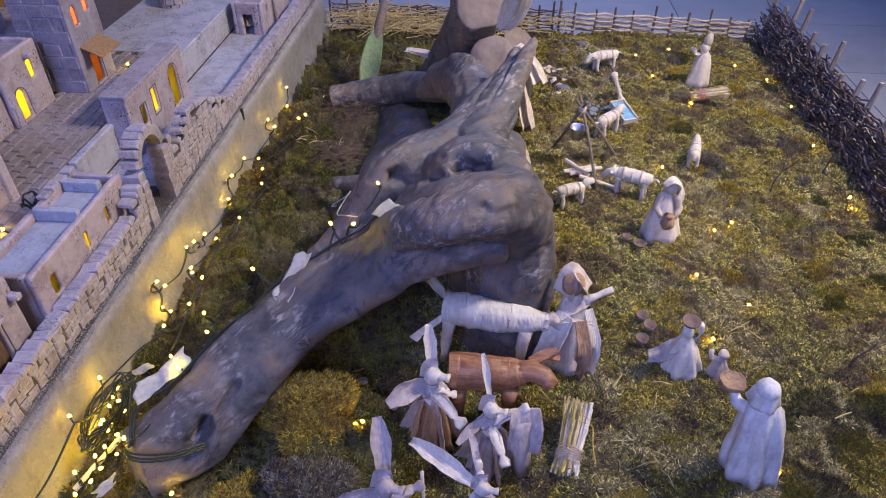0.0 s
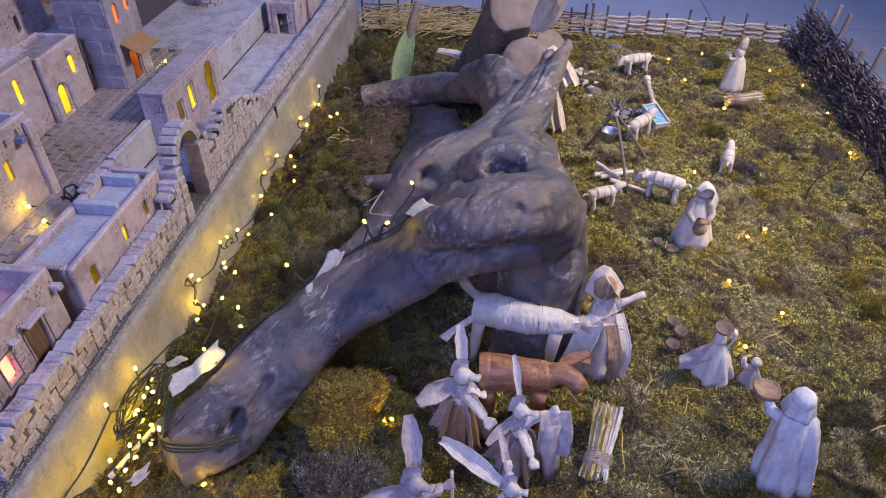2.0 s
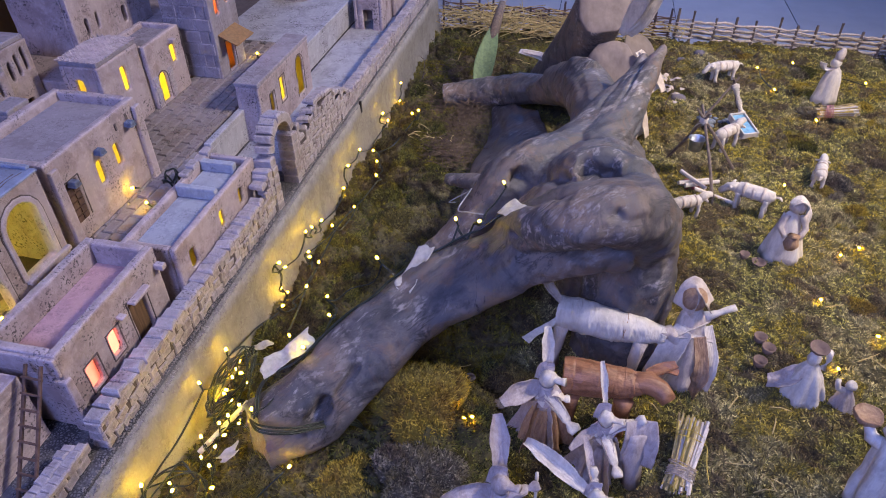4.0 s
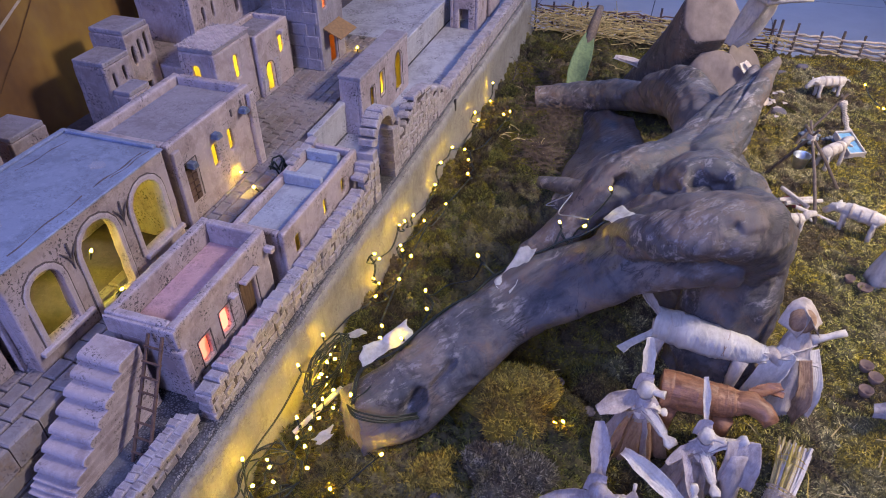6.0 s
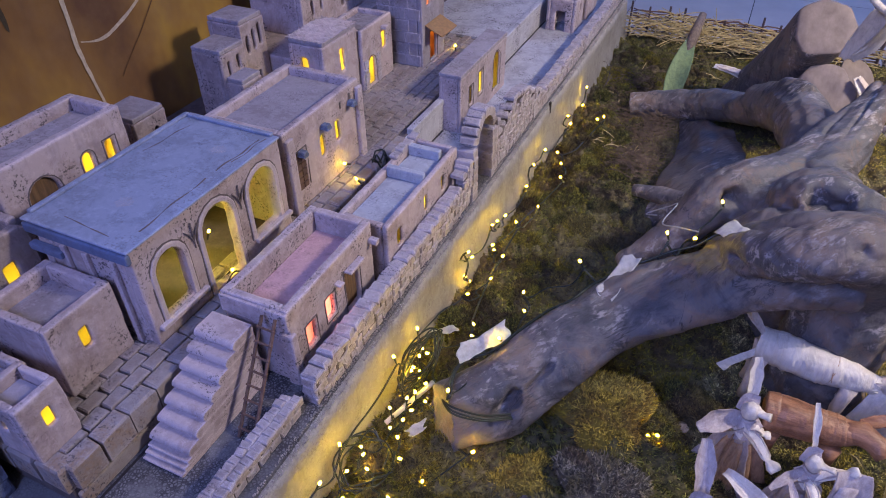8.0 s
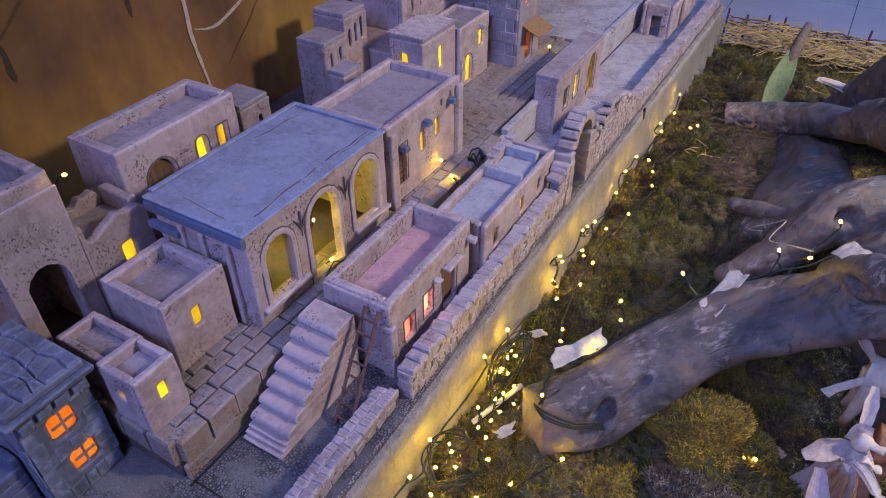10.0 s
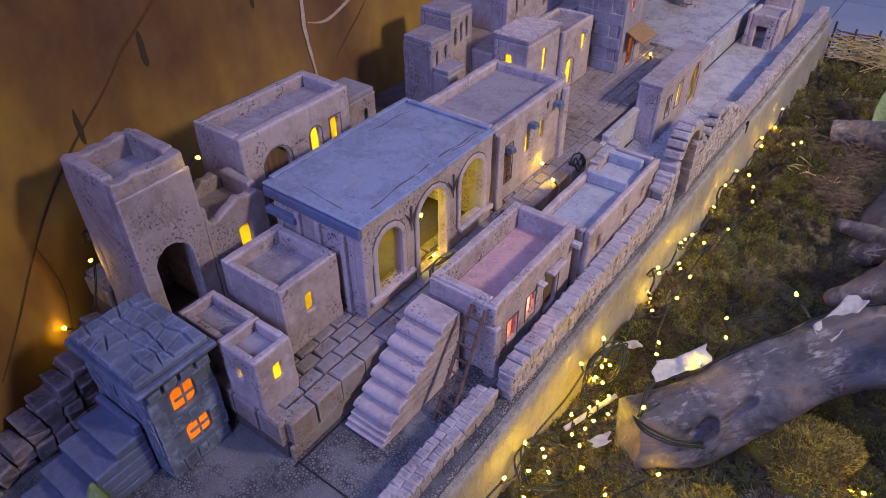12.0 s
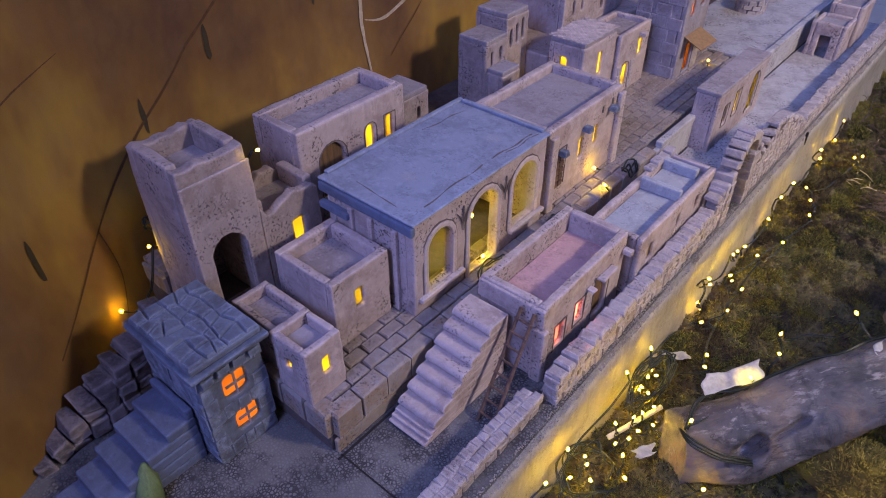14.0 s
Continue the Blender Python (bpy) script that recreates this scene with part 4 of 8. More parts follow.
# stump: two leaning logs with sawn ends
stump = thing("driftwood_stump", "leaning weathered stump with pale sawn ends", "driftwood")
M_sawn = wood_mat("sawn_wood", (0.25, 0.195, 0.17), (0.14, 0.105, 0.09), 25, (1, 1, 0.4), 0.6)
for base, top, r, tilt, sx in (((-0.2, 2.84, 0.15), (-0.015, 2.47, 0.66), 0.088, (0.1, -0.78, 0.6), 1.05), ((0.06, 2.74, 0.15), (0.04, 2.42, 0.47), 0.086, (0.05, -0.82, 0.55), 1.15), ((0.13, 2.7, 0.15), (0.13, 2.5, 0.5), 0.06, (0.5, -0.6, 0.6), 1.0)):
    bm = bmesh.new()
    a, b, t = Vector(base), Vector(top), Vector(tilt).normalized()
    ax = (b - a).normalized()
    rows = []
    for k in range(17):
        f = k / 16
        ring_pts = []
        for q in range(32):
            an = q * math.tau / 32
            e, g, _ = frame_of(ax)
            off = (e * math.cos(an) * sx + g * math.sin(an)) * r * (1.2 - 0.2 * f)
            off *= 1 + 0.2 * noise.noise((math.cos(an) * 1.8 + top[0] * 9, math.sin(an) * 1.5, f * 1.5)) + 0.03 * noise.noise((math.cos(an) * 7, math.sin(an) * 7, f * 3))
            p = a.lerp(b, f) + off
            end = p - ax * ((p - b).dot(t) / ax.dot(t)) if abs(ax.dot(t)) > 0.2 else p
            p = p.lerp(end, f ** 2)
            ring_pts.append(bm.verts.new(p))
        rows.append(ring_pts)
    for ra, rb in zip(rows, rows[1:]):
        for q in range(32):
            bm.faces.new((ra[q], ra[(q + 1) % 32], rb[(q + 1) % 32], rb[q]))
    prev = rows[-1]
    mid = sum((v.co for v in prev), Vector()) / 32
    for f in (0.93, 0.6, 0.3):
        cur = [bm.verts.new(mid.lerp(v.co, f) + t * (0.004 + 0.006 * noise.noise(mid.lerp(v.co, f) * 25))) for v in rows[-1]]
        for q in range(32):
            bm.faces.new((prev[q], prev[(q + 1) % 32], cur[(q + 1) % 32], cur[q])).material_index = 1
        prev = cur
    bm.faces.new(prev).material_index = 1
    o = part("log", bm, [M_drift, M_sawn], stump, "leaning log with a sawn end", True)

# ---- details of the town ----
def extra(parent_name, name, bm, mat, label="", smooth=False, bevel=0.0):
    """Adds a part given in world places to a house that stands already."""
    h = bpy.data.objects[parent_name]
    bm.transform(Matrix.Translation(-Vector(h.location)))
    ob = part(name, bm, mat, h, label, smooth)
    return soften(ob, bevel) if bevel else ob


# mouldings round the arcade
for u, zz, ww, hh in ((0.075, 0.045, 0.075, 0.14), (0.215, 0.004, 0.095, 0.195), (0.362, 0.045, 0.09, 0.155)):
    r = ring(ww, hh, 1, 0.012, 0.008)
    r.transform(Matrix.Translation((u, 0, 0)))
    extra("arcade_house", "arch_moulding", placed(r, "front", -1.365, -1.125, 0.592, 1.035, TZ + zz, off=-0.004), M_trim, bevel=0.002)
    r = ring(ww + 0.024, hh + 0.012, 1, 0.003, 0.003)
    r.transform(Matrix.Translation((u, 0, 0)))
    extra("arcade_house", "carved_line", placed(r, "front", -1.365, -1.125, 0.592, 1.035, TZ + zz, off=-0.0012), M_joint)
for y in (0.592 + 0.145, 0.592 + 0.2885):
    bm = bmesh.new()
    for s in (-1, 1):
        add_tube(bm, [(-1.1235, y, 0.655), (-1.1225, y + s * 0.008, 0.675), (-1.1225, y + s * 0.02, 0.69)], [0.0012, 0.0022, 0.001], 6)
    add_tube(bm, [(-1.1235, y, 0.64), (-1.1225, y, 0.7)], [0.0012, 0.0022], 6)
    extra("arcade_house", "carved_leaf", bm, M_joint)
extra("arcade_house", "cornice", box(-1.375, -1.115, 0.582, 1.03, 0.7355, 0.7405), M_roof_blue, bevel=0.002)
# near-side cornices: blue light painted in through the plaster colour
extra("arcade_house", "cornice", box(-1.372, -1.29, 0.575, 0.591, 0.672, 0.688), M_blue_lit, "side cornice with the blue light in its colour", bevel=0.003)
extra("arcade_house", "cornice", box(-1.374, -1.118, 0.579, 0.5915, 0.71, 0.732), M_blue_lit, "side cornice with the blue light in its colour", bevel=0.004)
for x in (-1.17, -1.235, -1.29):
    extra("arcade_house", "side_pilaster", box(x - 0.006, x + 0.006, 0.583, 0.5915, TZ + 0.001, 0.7), M_trim, bevel=0.002)
extra("arcade_house", "sill", box(-1.124, -1.112, 0.6, 0.735, TZ + 0.036, TZ + 0.046), M_trim, bevel=0.002)
extra("arcade_house", "sill", box(-1.124, -1.112, 0.9, 1.03, TZ + 0.036, TZ + 0.046), M_trim, bevel=0.002)
extra("arcade_house", "roof_rim", box(-1.375, -1.363, 0.6, 1.03, 0.741, 0.747), M_roof_blue, bevel=0.002)
extra("arcade_house", "roof_rim", box(-1.36, -1.13, 1.018, 1.03, 0.741, 0.748), M_roof_blue, bevel=0.002)
extra("arcade_house", "inner_door", box(-1.34, -1.334, 0.64, 0.7, TZ + 0.01, TZ + 0.13), M_door, bevel=0.002)

for x0_, y0_, x1_, y1_, r_ in ((-1.142, 0.64, -1.15, 0.83, 0.0016), (-1.15, 0.86, -1.145, 1.0, 0.0018), (-1.14, 0.9, -1.137, 1.01, 0.0012), (-1.33, 0.99, -1.34, 0.86, 0.0014), (-1.3, 0.62, -1.18, 0.607, 0.0012)):
    bm = bmesh.new()
    add_tube(bm, [(x0_ + (x1_ - x0_) * q + 0.0025 * math.sin(9 * q + y0_ * 40), y0_ + (y1_ - y0_) * q, 0.7405) for q in np.linspace(0, 1, 14)], [r_ * (0.3 + abs(math.sin(7 * q + x0_ * 90))) for q in np.linspace(0, 1, 14)], 5, flat=0.5)
    extra("arcade_house", "scrape", bm, M_joint, "dark scraped line in the roof")
for c_ in ((-1.235, 0.7), (-1.2, 0.93)):
    bm = bmesh.new()
    for k in range(7):
        add_tube(bm, [(c_[0] - 0.016 + 0.005 * k, c_[1] - 0.018 + 0.003 * abs(k - 3), 0.7405), (c_[0] - 0.012 + 0.005 * k, c_[1], 0.7408), (c_[0] - 0.016 + 0.005 * k, c_[1] + 0.018 - 0.003 * abs(k - 3), 0.7405)], 0.0006, 4)
    extra("arcade_house", "brush_mark", bm, M_roof, "comb-like brush mark in the paint")

# thicker facing below the rim of the tower, and the block plinth beside it
bm = placed(panel(0.146, 0.332, 0.006, [(0.068, 0.01, 0.076, 0.19, 1)]), "front", -1.565, -1.405, 0.308, 0.454, TZ + 0.0005, off=-0.0065)
mould(extra("tower_house", "facing", bm, M_old, smooth=True), 0.0036, 0.003)
pl = thing("block_plinth", "low plinth of stained blocks beside the tower", "model base", at=(-1.61, 0.36, TZ))
part("core", box(-0.043, 0.042, -0.05, 0.08, 0.0005, 0.046), M_joint, pl)
rng = random.Random(61)
for i in range(3):
    for j in range(4):
        soften(part("block", box(-0.044 + 0.029 * i, -0.0165 + 0.029 * i, -0.053 + 0.034 * j, -0.021 + 0.034 * j, 0.0465, 0.058 + rng.uniform(-0.002, 0.002), 0.0012, rng), M_terrace, pl), 0.002)
    soften(part("block", box(-0.044 + 0.029 * i, -0.0165 + 0.029 * i, -0.0585, -0.0505, 0.002, 0.044, 0.001, rng), M_terrace, pl), 0.002)

# lanterns, lintels and pillars on the shuttered house
for y, zz in ((1.205, 0.665), (1.1, 0.645), (1.33, 0.672)):
    extra("shuttered_house", "stone_lantern", box(-1.134, -1.11, y, y + 0.022, zz, zz + 0.014, taper=0.003), M_slate, "grey carved lantern stone", bevel=0.002)
for y in (1.075, 1.385):
    extra("shuttered_house", "corner_pillar", box(-1.134, -1.122, y - 0.012, y + 0.012, TZ + 0.001, 0.705, 0.0015), M_trim, bevel=0.003)
for y in (1.1, 1.12):
    bm = bmesh.new()
    for k in range(5):
        add_box(bm, -1.133, -1.129, y - 0.0085, y + 0.0085, TZ + 0.055 + 0.018 * k, TZ + 0.069 + 0.018 * k)
    extra("shuttered_house", "shutter", bm, M_ladder, "weathered slatted shutter")
for k in range(2):
    extra("shuttered_house", "niche", box(-1.1345, -1.1325, 1.3 + 0.045 * k, 1.307 + 0.045 * k, 0.678 + 0.006 * k, 0.694 + 0.006 * k, 0.0015), M_joint, "small dark carved niche")

# canopies of the pink house
for u, zz, ww in ((0.222, 0.143, 0.058), (0.16, 0.14, 0.016)):
    extra("pink_roof_house", "lintel", box(-0.883, -0.866, 0.69 + u - ww / 2, 0.69 + u + ww / 2, DZ + zz, DZ + zz + 0.007, 0.001), M_trim, bevel=0.002)
extra("pink_roof_house", "beam_end", box(-0.883, -0.862, 0.985, 1.0, DZ + 0.15, DZ + 0.163), M_trim, bevel=0.002)
extra("pink_roof_house", "corner_post", box(-0.905, -0.878, 0.682, 0.7, DZ + 0.001, DZ + 0.14, 0.0015), M_plaster, bevel=0.004)
extra("pink_roof_house", "cornice", box(-1.04, -0.884, 0.683, 0.6895, DZ + 0.15, DZ + 0.194, 0.0015), M_plaster, bevel=0.003)
# middle wall and a broken rim on the twin-court house
extra("twin_court_house", "partition", box(-0.98, -0.877, 1.25, 1.266, 0.545, 0.575, 0.001), M_roof_white, bevel=0.003)
extra("twin_court_house", "partition", box(-0.98, -0.89, 1.37, 1.39, 0.545, 0.572, 0.001), M_roof_white, bevel=0.003)
for k in range(4):
    extra("twin_court_house", "rim_stone", box(-1.0, -0.975, 1.3 + 0.035 * k, 1.33 + 0.035 * k, 0.5655, 0.575 + 0.004 * (k % 2), 0.002), M_stone, bevel=0.003)
# awning and block courses of the block tower
bm = bmesh.new()
add_tube(bm, [(-1.229, 2.01, 0.635), (-1.175, 2.01, 0.612)], 0.0015, 5)
add_tube(bm, [(-1.229, 2.1, 0.635), (-1.175, 2.1, 0.612)], 0.0015, 5)
extra("block_tower", "awning_pole", bm, M_stick)
bm = bmesh.new()
vs = [bm.verts.new(v) for v in ((-1.229, 1.995, 0.64), (-1.165, 1.99, 0.613), (-1.165, 2.115, 0.61), (-1.229, 2.115, 0.64))]
fc = bm.faces.new(vs)
ex = bmesh.ops.extrude_face_region(bm, geom=[fc])
for v in ex["geom"]:
    if isinstance(v, bmesh.types.BMVert):
        v.co.z += 0.003
extra("block_tower", "awning", bm, M_awning, "ochre board awning")
# lattice strips
bm = bmesh.new()
for k in range(-9, 14):
    for s in (1, -1):
        a, b = (k * 0.016, 0.0), (k * 0.016 + s * 0.19, 0.19)
        pts = []
        for t_ in np.linspace(0, 1, 40):
            x, y = a[0] + (b[0] - a[0]) * t_, b[1] * t_
            if -0.002 < x < 0.128:
                pts.append((-1.454 + x, 1.535 + y, 0.7305))
        if len(pts) > 2:
            add_tube(bm, [pts[0], pts[-1]], 0.0022, 4)
extra("lattice_roof_house", "lattice", bm, M_trim, "raised diagonal lattice")
# stone trim round the lit door
rng = random.Random(5)
for k in range(14):
    y = 1.73 + (0.015 if k % 2 else 0.095) + rng.uniform(-0.004, 0.004)
    extra("stone_door_house", "stone", box(-1.318, -1.3135, y - 0.011, y + 0.011, TZ + 0.006 + 0.0135 * (k // 2), TZ + 0.0175 + 0.0135 * (k // 2), 0.0012, rng), M_stone)
extra("stone_door_house", "stone_lantern", box(-1.317, -1.297, 1.85, 1.87, TZ + 0.165, TZ + 0.178, 0.001), M_trim, bevel=0.002)

# irregular flagstones and stones of the watch house
rng = random.Random(11)
NI, NJ = 6, 5
corner = [[Vector((-1.3835 + 0.1825 * i / NI + (rng.uniform(-0.011, 0.011) if 0 < i < NI else 0), 0.1525 + 0.137 * j / NJ + (rng.uniform(-0.009, 0.009) if 0 < j < NJ else 0), 0)) for j in range(NJ + 1)] for i in range(NI + 1)]
for i in range(NI):
    for j in range(NJ):
        quad = [corner[i][j], corner[i + 1][j], corner[i + 1][j + 1], corner[i][j + 1]]
        mid = sum(quad, Vector()) / 4
        hgt = 0.6615 + rng.uniform(0, 0.003)
        bm = bmesh.new()
        low = [bm.verts.new((*(q.lerp(mid, 0.02)).xy, 0.6588)) for q in quad]
        high = [bm.verts.new((*(q.lerp(mid, 0.22)).xy, hgt + rng.uniform(-0.0014, 0.0014))) for q in quad]
        bm.faces.new(high)
        for k in range(4):
            bm.faces.new((low[k], low[(k + 1) % 4], high[(k + 1) % 4], high[k]))
        extra("stone_watch_house", "flagstone", bm, M_slate)
extra("stone_watch_house", "roof_slab", box(-1.396, -1.19, 0.146, 0.296, 0.635, 0.6445, 0.003, rng), M_slate, bevel=0.004)
for side in ("front", "near"):
    for k in range(7):
        u = 0.0
        while u < (0.12 if side == "front" else 0.165):
            w = rng.uniform(0.018, 0.034)
            zz = DZ + 0.006 + 0.032 * k
            a, b = u + 0.001, min(u + w, 0.126 if side == "front" else 0.175) - 0.001
            u += w
            mid = 0.5 * (a + b)
            if side == "front" and 0.03 < mid < 0.108 and (0.045 < zz - DZ + 0.016 < 0.115 or 0.135 < zz - DZ + 0.016 < 0.205):
                continue
            if b - a < 0.008:
                continue
            d = rng.uniform(0.0006, 0.002)
            if side == "front":
                bm = box(-1.2052, -1.205 + d, 0.158 + a, 0.158 + b, zz, zz + 0.03, 0.0015, rng)
            else:
                bm = box(-1.38 + a, -1.38 + b, 0.158 - d, 0.1582, zz, zz + 0.03, 0.0015, rng)
            extra("stone_watch_house", "stone", bm, M_slate)
for zz, y in ((0.145, 0.223), (0.055, 0.23)):
    bm = bmesh.new()
    add_box(bm, -1.2075, -1.2035, y - 0.0015, y + 0.0015, DZ + zz, DZ + zz + 0.05)
    add_box(bm, -1.2073, -1.2037, y - 0.019, y + 0.019, DZ + zz + 0.024, DZ + zz + 0.027)
    extra("stone_watch_house", "lattice_bar", bm, M_slate)
for k in range(4):
    extra("stone_watch_house", "cornice_stone", box(-1.2045, -1.193, 0.162 + 0.031 * k, 0.185 + 0.031 * k, 0.612 + rng.uniform(-0.004, 0.004), 0.628, 0.002, rng), M_slate, bevel=0.002)

# outside stair with rounded treads
st = thing("outside_stair", "steep whitish outside stair with rounded treads", "model stair", at=(-0.998, 0.55, DZ))
for k in range(10):
    if k < 3:
        ya, za, zb_ = 0.42 + 0.009 * k, 0.0005 + 0.008 * k, 0.008 * (k + 1)
    else:
        ya, za, zb_ = 0.4475 + 0.0265 * (k - 3), 0.0245 + 0.0198 * (k - 3), 0.0243 + 0.0198 * (k - 2)
    r, yo = (0.011 if k > 2 else 0.003), ya - 0.55
    prof = [(0.115, za), (yo + 0.004, za)] + [(yo + r - r * math.cos(q * math.pi / 12), zb_ - 0.0002 - r + r * math.sin(q * math.pi / 12)) for q in range(7)] + [(0.115, zb_ - 0.0002)]
    bm = bmesh.new()
    sides = [[bm.verts.new((x + 0.0006 * noise.noise((x * 99, y * 60, k)), y + 0.0015 * noise.noise((x * 40, y * 50, k)), z)) for y, z in prof] for x in np.linspace(-0.046, 0.046, 9)]
    for p, q in zip(sides, sides[1:]):
        for i in range(len(prof)):
            j = (i + 1) % len(prof)
            bm.faces.new((p[i], p[j], q[j], q[i]))
    bm.faces.new(sides[0][::-1])
    bm.faces.new(sides[-1])
    bmesh.ops.recalc_face_normals(bm, faces=bm.faces[:])
    part("step", bm, M_plaster, st)

# ladder
ld = thing("ladder", "small dark brown wooden ladder leaning on the house", "model ladder", at=(-0.899, 0.532, DZ + 0.003))
top = Vector((-0.016, 0.142, 0.186))
for s in (-1, 1):
    bm = bmesh.new()
    add_tube(bm, [(s * 0.017, 0, 0), (s * 0.015 + top.x, top.y, top.z)], 0.0036, 7)
    part("rail", bm, M_ladder, ld)
for k in range(8):
    f = 0.08 + 0.118 * k
    c = top * f
    bm = bmesh.new()
    add_tube(bm, [(c.x - 0.02, c.y - 0.002, c.z + 0.001), (c.x + 0.02, c.y - 0.002, c.z)], 0.0026, 6)
    part("rung", bm, M_ladder, ld)

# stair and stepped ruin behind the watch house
# the blue light on these steps is part of their plaster colour
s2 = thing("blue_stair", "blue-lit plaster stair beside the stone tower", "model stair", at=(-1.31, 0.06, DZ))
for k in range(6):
    soften(part("step", box(-0.05, 0.065, -0.13 + 0.042 * k, 0.094, 0.0005 + 0.0225 * k, 0.0225 * (k + 1), 0.001), M_blue_lit, s2), 0.004)
ru = thing("stepped_ruin_wall", "dark crumbling stepped wall of rough stones", "model ruin", at=(-1.46, 0.08, DZ))
rng = random.Random(8)
for k in range(9):
    y = -0.15 + 0.035 * k
    for c in range(1 + k):
        hgt = 0.0215
        z0 = 0.0005 + hgt * c
        if z0 > 0.2:
            continue
        soften(part("stone", box(-0.03 + rng.uniform(-0.006, 0.004), 0.03 + rng.uniform(-0.004, 0.008), y, y + 0.0335, z0, z0 + hgt - 0.0015, 0.0055, rng), M_ruin, ru), 0.0035)
bm = bmesh.new()
add_tube(bm, [(-1.235, 0.03, DZ), (-1.245, 0.045, DZ + 0.05), (-1.25, 0.05, DZ + 0.085)], [0.028, 0.02, 0.004], 7)
solid("green_cone_bush", bm, M_leaf, "dark green cone-shaped bush by the stair", "model bush", smooth=True)

# stone well
wl = thing("stone_well", "small round well of rough stones", "model well", at=(-1.287, 2.8, TZ))
rng = random.Random(3)
for c in range(3):
    for k in range(11):
        a = (k + 0.5 * (c % 2)) * math.tau / 11
        bm = box(-0.011, 0.011, -0.014, 0.014, 0, 0.0175, 0.002, rng)
        bm.transform(Matrix.Translation((0.048 * math.cos(a), 0.048 * math.sin(a), 0.0185 * c)) @ Matrix.Rotation(a, 4, "Z"))
        part("stone", bm, M_stone, wl)

# ---- painted cloth behind the town ----
def cloth_x(y, z):
    return -1.8 - 0.05 * max(0.0, z - 0.4) + 0.014 * math.sin(y * 7 + z * 3) + 0.02 * noise.noise((y * 2.5, z * 2.2, 0)) + 0.022 * (0.5 - abs(noise.noise((y * 2.2 + z * 1.4, z * 1.5 - y * 0.8, 5)))) + 0.45 * max(0.0, 0.6 - y) + 0.15 * max(0.0, 0.2 - y)


bm = bmesh.new()
rows = []
for i in range(140):
    y = -0.75 + 4.0 * i / 139
    rows.append([bm.verts.new((cloth_x(y, z), y, z)) for z in np.linspace(0.17, 1.75, 50)])
for a, b in zip(rows, rows[1:]):
    for k in range(49):
        bm.faces.new((a[k], a[k + 1], b[k + 1], b[k]))
cloth = solid("backdrop", bm, M_backdrop, "hanging ochre cloth painted with desert hills", "painted backdrop", kind="structure", smooth=True)
sm = cloth.modifiers.new("thickness", "SOLIDIFY")
sm.thickness = 0.002


def stroke(name, nodes, mat, label=""):
    """A painted stroke on the cloth: nodes of (y, z, half width)."""
    bm = bmesh.new()
    last = None
    for y, z, w in curve_pts(nodes, 12):
        y, z = float(y), float(z)
        w = w * (1 + 0.35 * noise.noise((y * 40, z * 40, 0)))
        pair = [bm.verts.new((cloth_x(y + s * w * 0.7, z + s * w * 0.7) + 0.004, y + s * w * 0.7, z - s * w * 0.7)) for s in (-1, 1)]
        if last:
            bm.faces.new((last[0], last[1], pair[1], pair[0]))
        last = pair
    return part(name, bm, mat, cloth, label)


stroke("painted_path", [(1.152, 1.1, 0.012), (1.15, 0.855, 0.009), (1.145, 0.77, 0.011), (1.16, 0.6, 0.008)], M_pathpaint)
stroke("painted_path", [(1.16, 0.79, 0.004), (1.25, 0.78, 0.006), (1.42, 0.86, 0.004)], M_pathpaint)
stroke("painted_ridge", [(0.75, 1.02, 0.004), (0.55, 0.86, 0.003), (0.4, 0.77, 0.004), (0.24, 0.67, 0.003), (0.06, 0.54, 0.002)], M_brownpaint)
stroke("painted_ridge", [(1.6, 1.0, 0.003), (1.4, 0.8, 0.002), (1.25, 0.66, 0.002)], M_brownpaint)
stroke("painted_ridge", [(0.6, 1.1, 0.002), (0.9, 1.06, 0.003), (1.1, 0.95, 0.002)], M_brownpaint)
stroke("painted_ridge", [(-0.3, 0.92, 0.003), (0.05, 0.95, 0.003), (0.3, 1.0, 0.001)], M_brownpaint)
stroke("painted_ridge", [(0.24, 0.67, 0.002), (0.25, 0.56, 0.002), (0.22, 0.45, 0.001)], M_brownpaint)
for y, z in ((0.649, 0.889), (0.441, 0.804), (0.983, 0.92), (0.1, 0.73), (1.3, 0.98), (-0.1, 0.85)):
    stroke("painted_tree", [(y, z + 0.04, 0.002), (y, z + 0.02, 0.008), (y, z - 0.02, 0.009), (y, z - 0.04, 0.004)], M_treepaint)

# ---- paving, blocks and wall stones ----
rng = random.Random(21)


def stone_meshes(name, mat, sx, sy, sz, n=6, j=0.0025, round_=0.12):
    """A few alike stones with chamfered tops, to be shared."""
    out = []
    for k in range(n):
        bm = bmesh.new()
        c = min(sx, sy) * round_
        lo, mi_, hi = [], [], []
        for (a, b) in ((-1, -1), (1, -1), (1, 1), (-1, 1)):
            q = lambda: rng.uniform(-j, j)
            x, y = a * sx / 2 + q() * 0.4, b * sy / 2 + q() * 0.4
            lo.append(bm.verts.new((x, y, 0)))
            mi_.append(bm.verts.new((x + q() * 0.3, y + q() * 0.3, sz - c + q() * 0.3)))
            hi.append(bm.verts.new((x - a * c, y - b * c, sz + q() * 0.5)))
        bm.faces.new(lo[::-1])
        bm.faces.new(hi)
        for p, q_ in ((lo, mi_), (mi_, hi)):
            for i in range(4):
                bm.faces.new((p[i], p[(i + 1) % 4], q_[(i + 1) % 4], q_[i]))
        out.append(mesh_of(name, bm, mat))
    return out


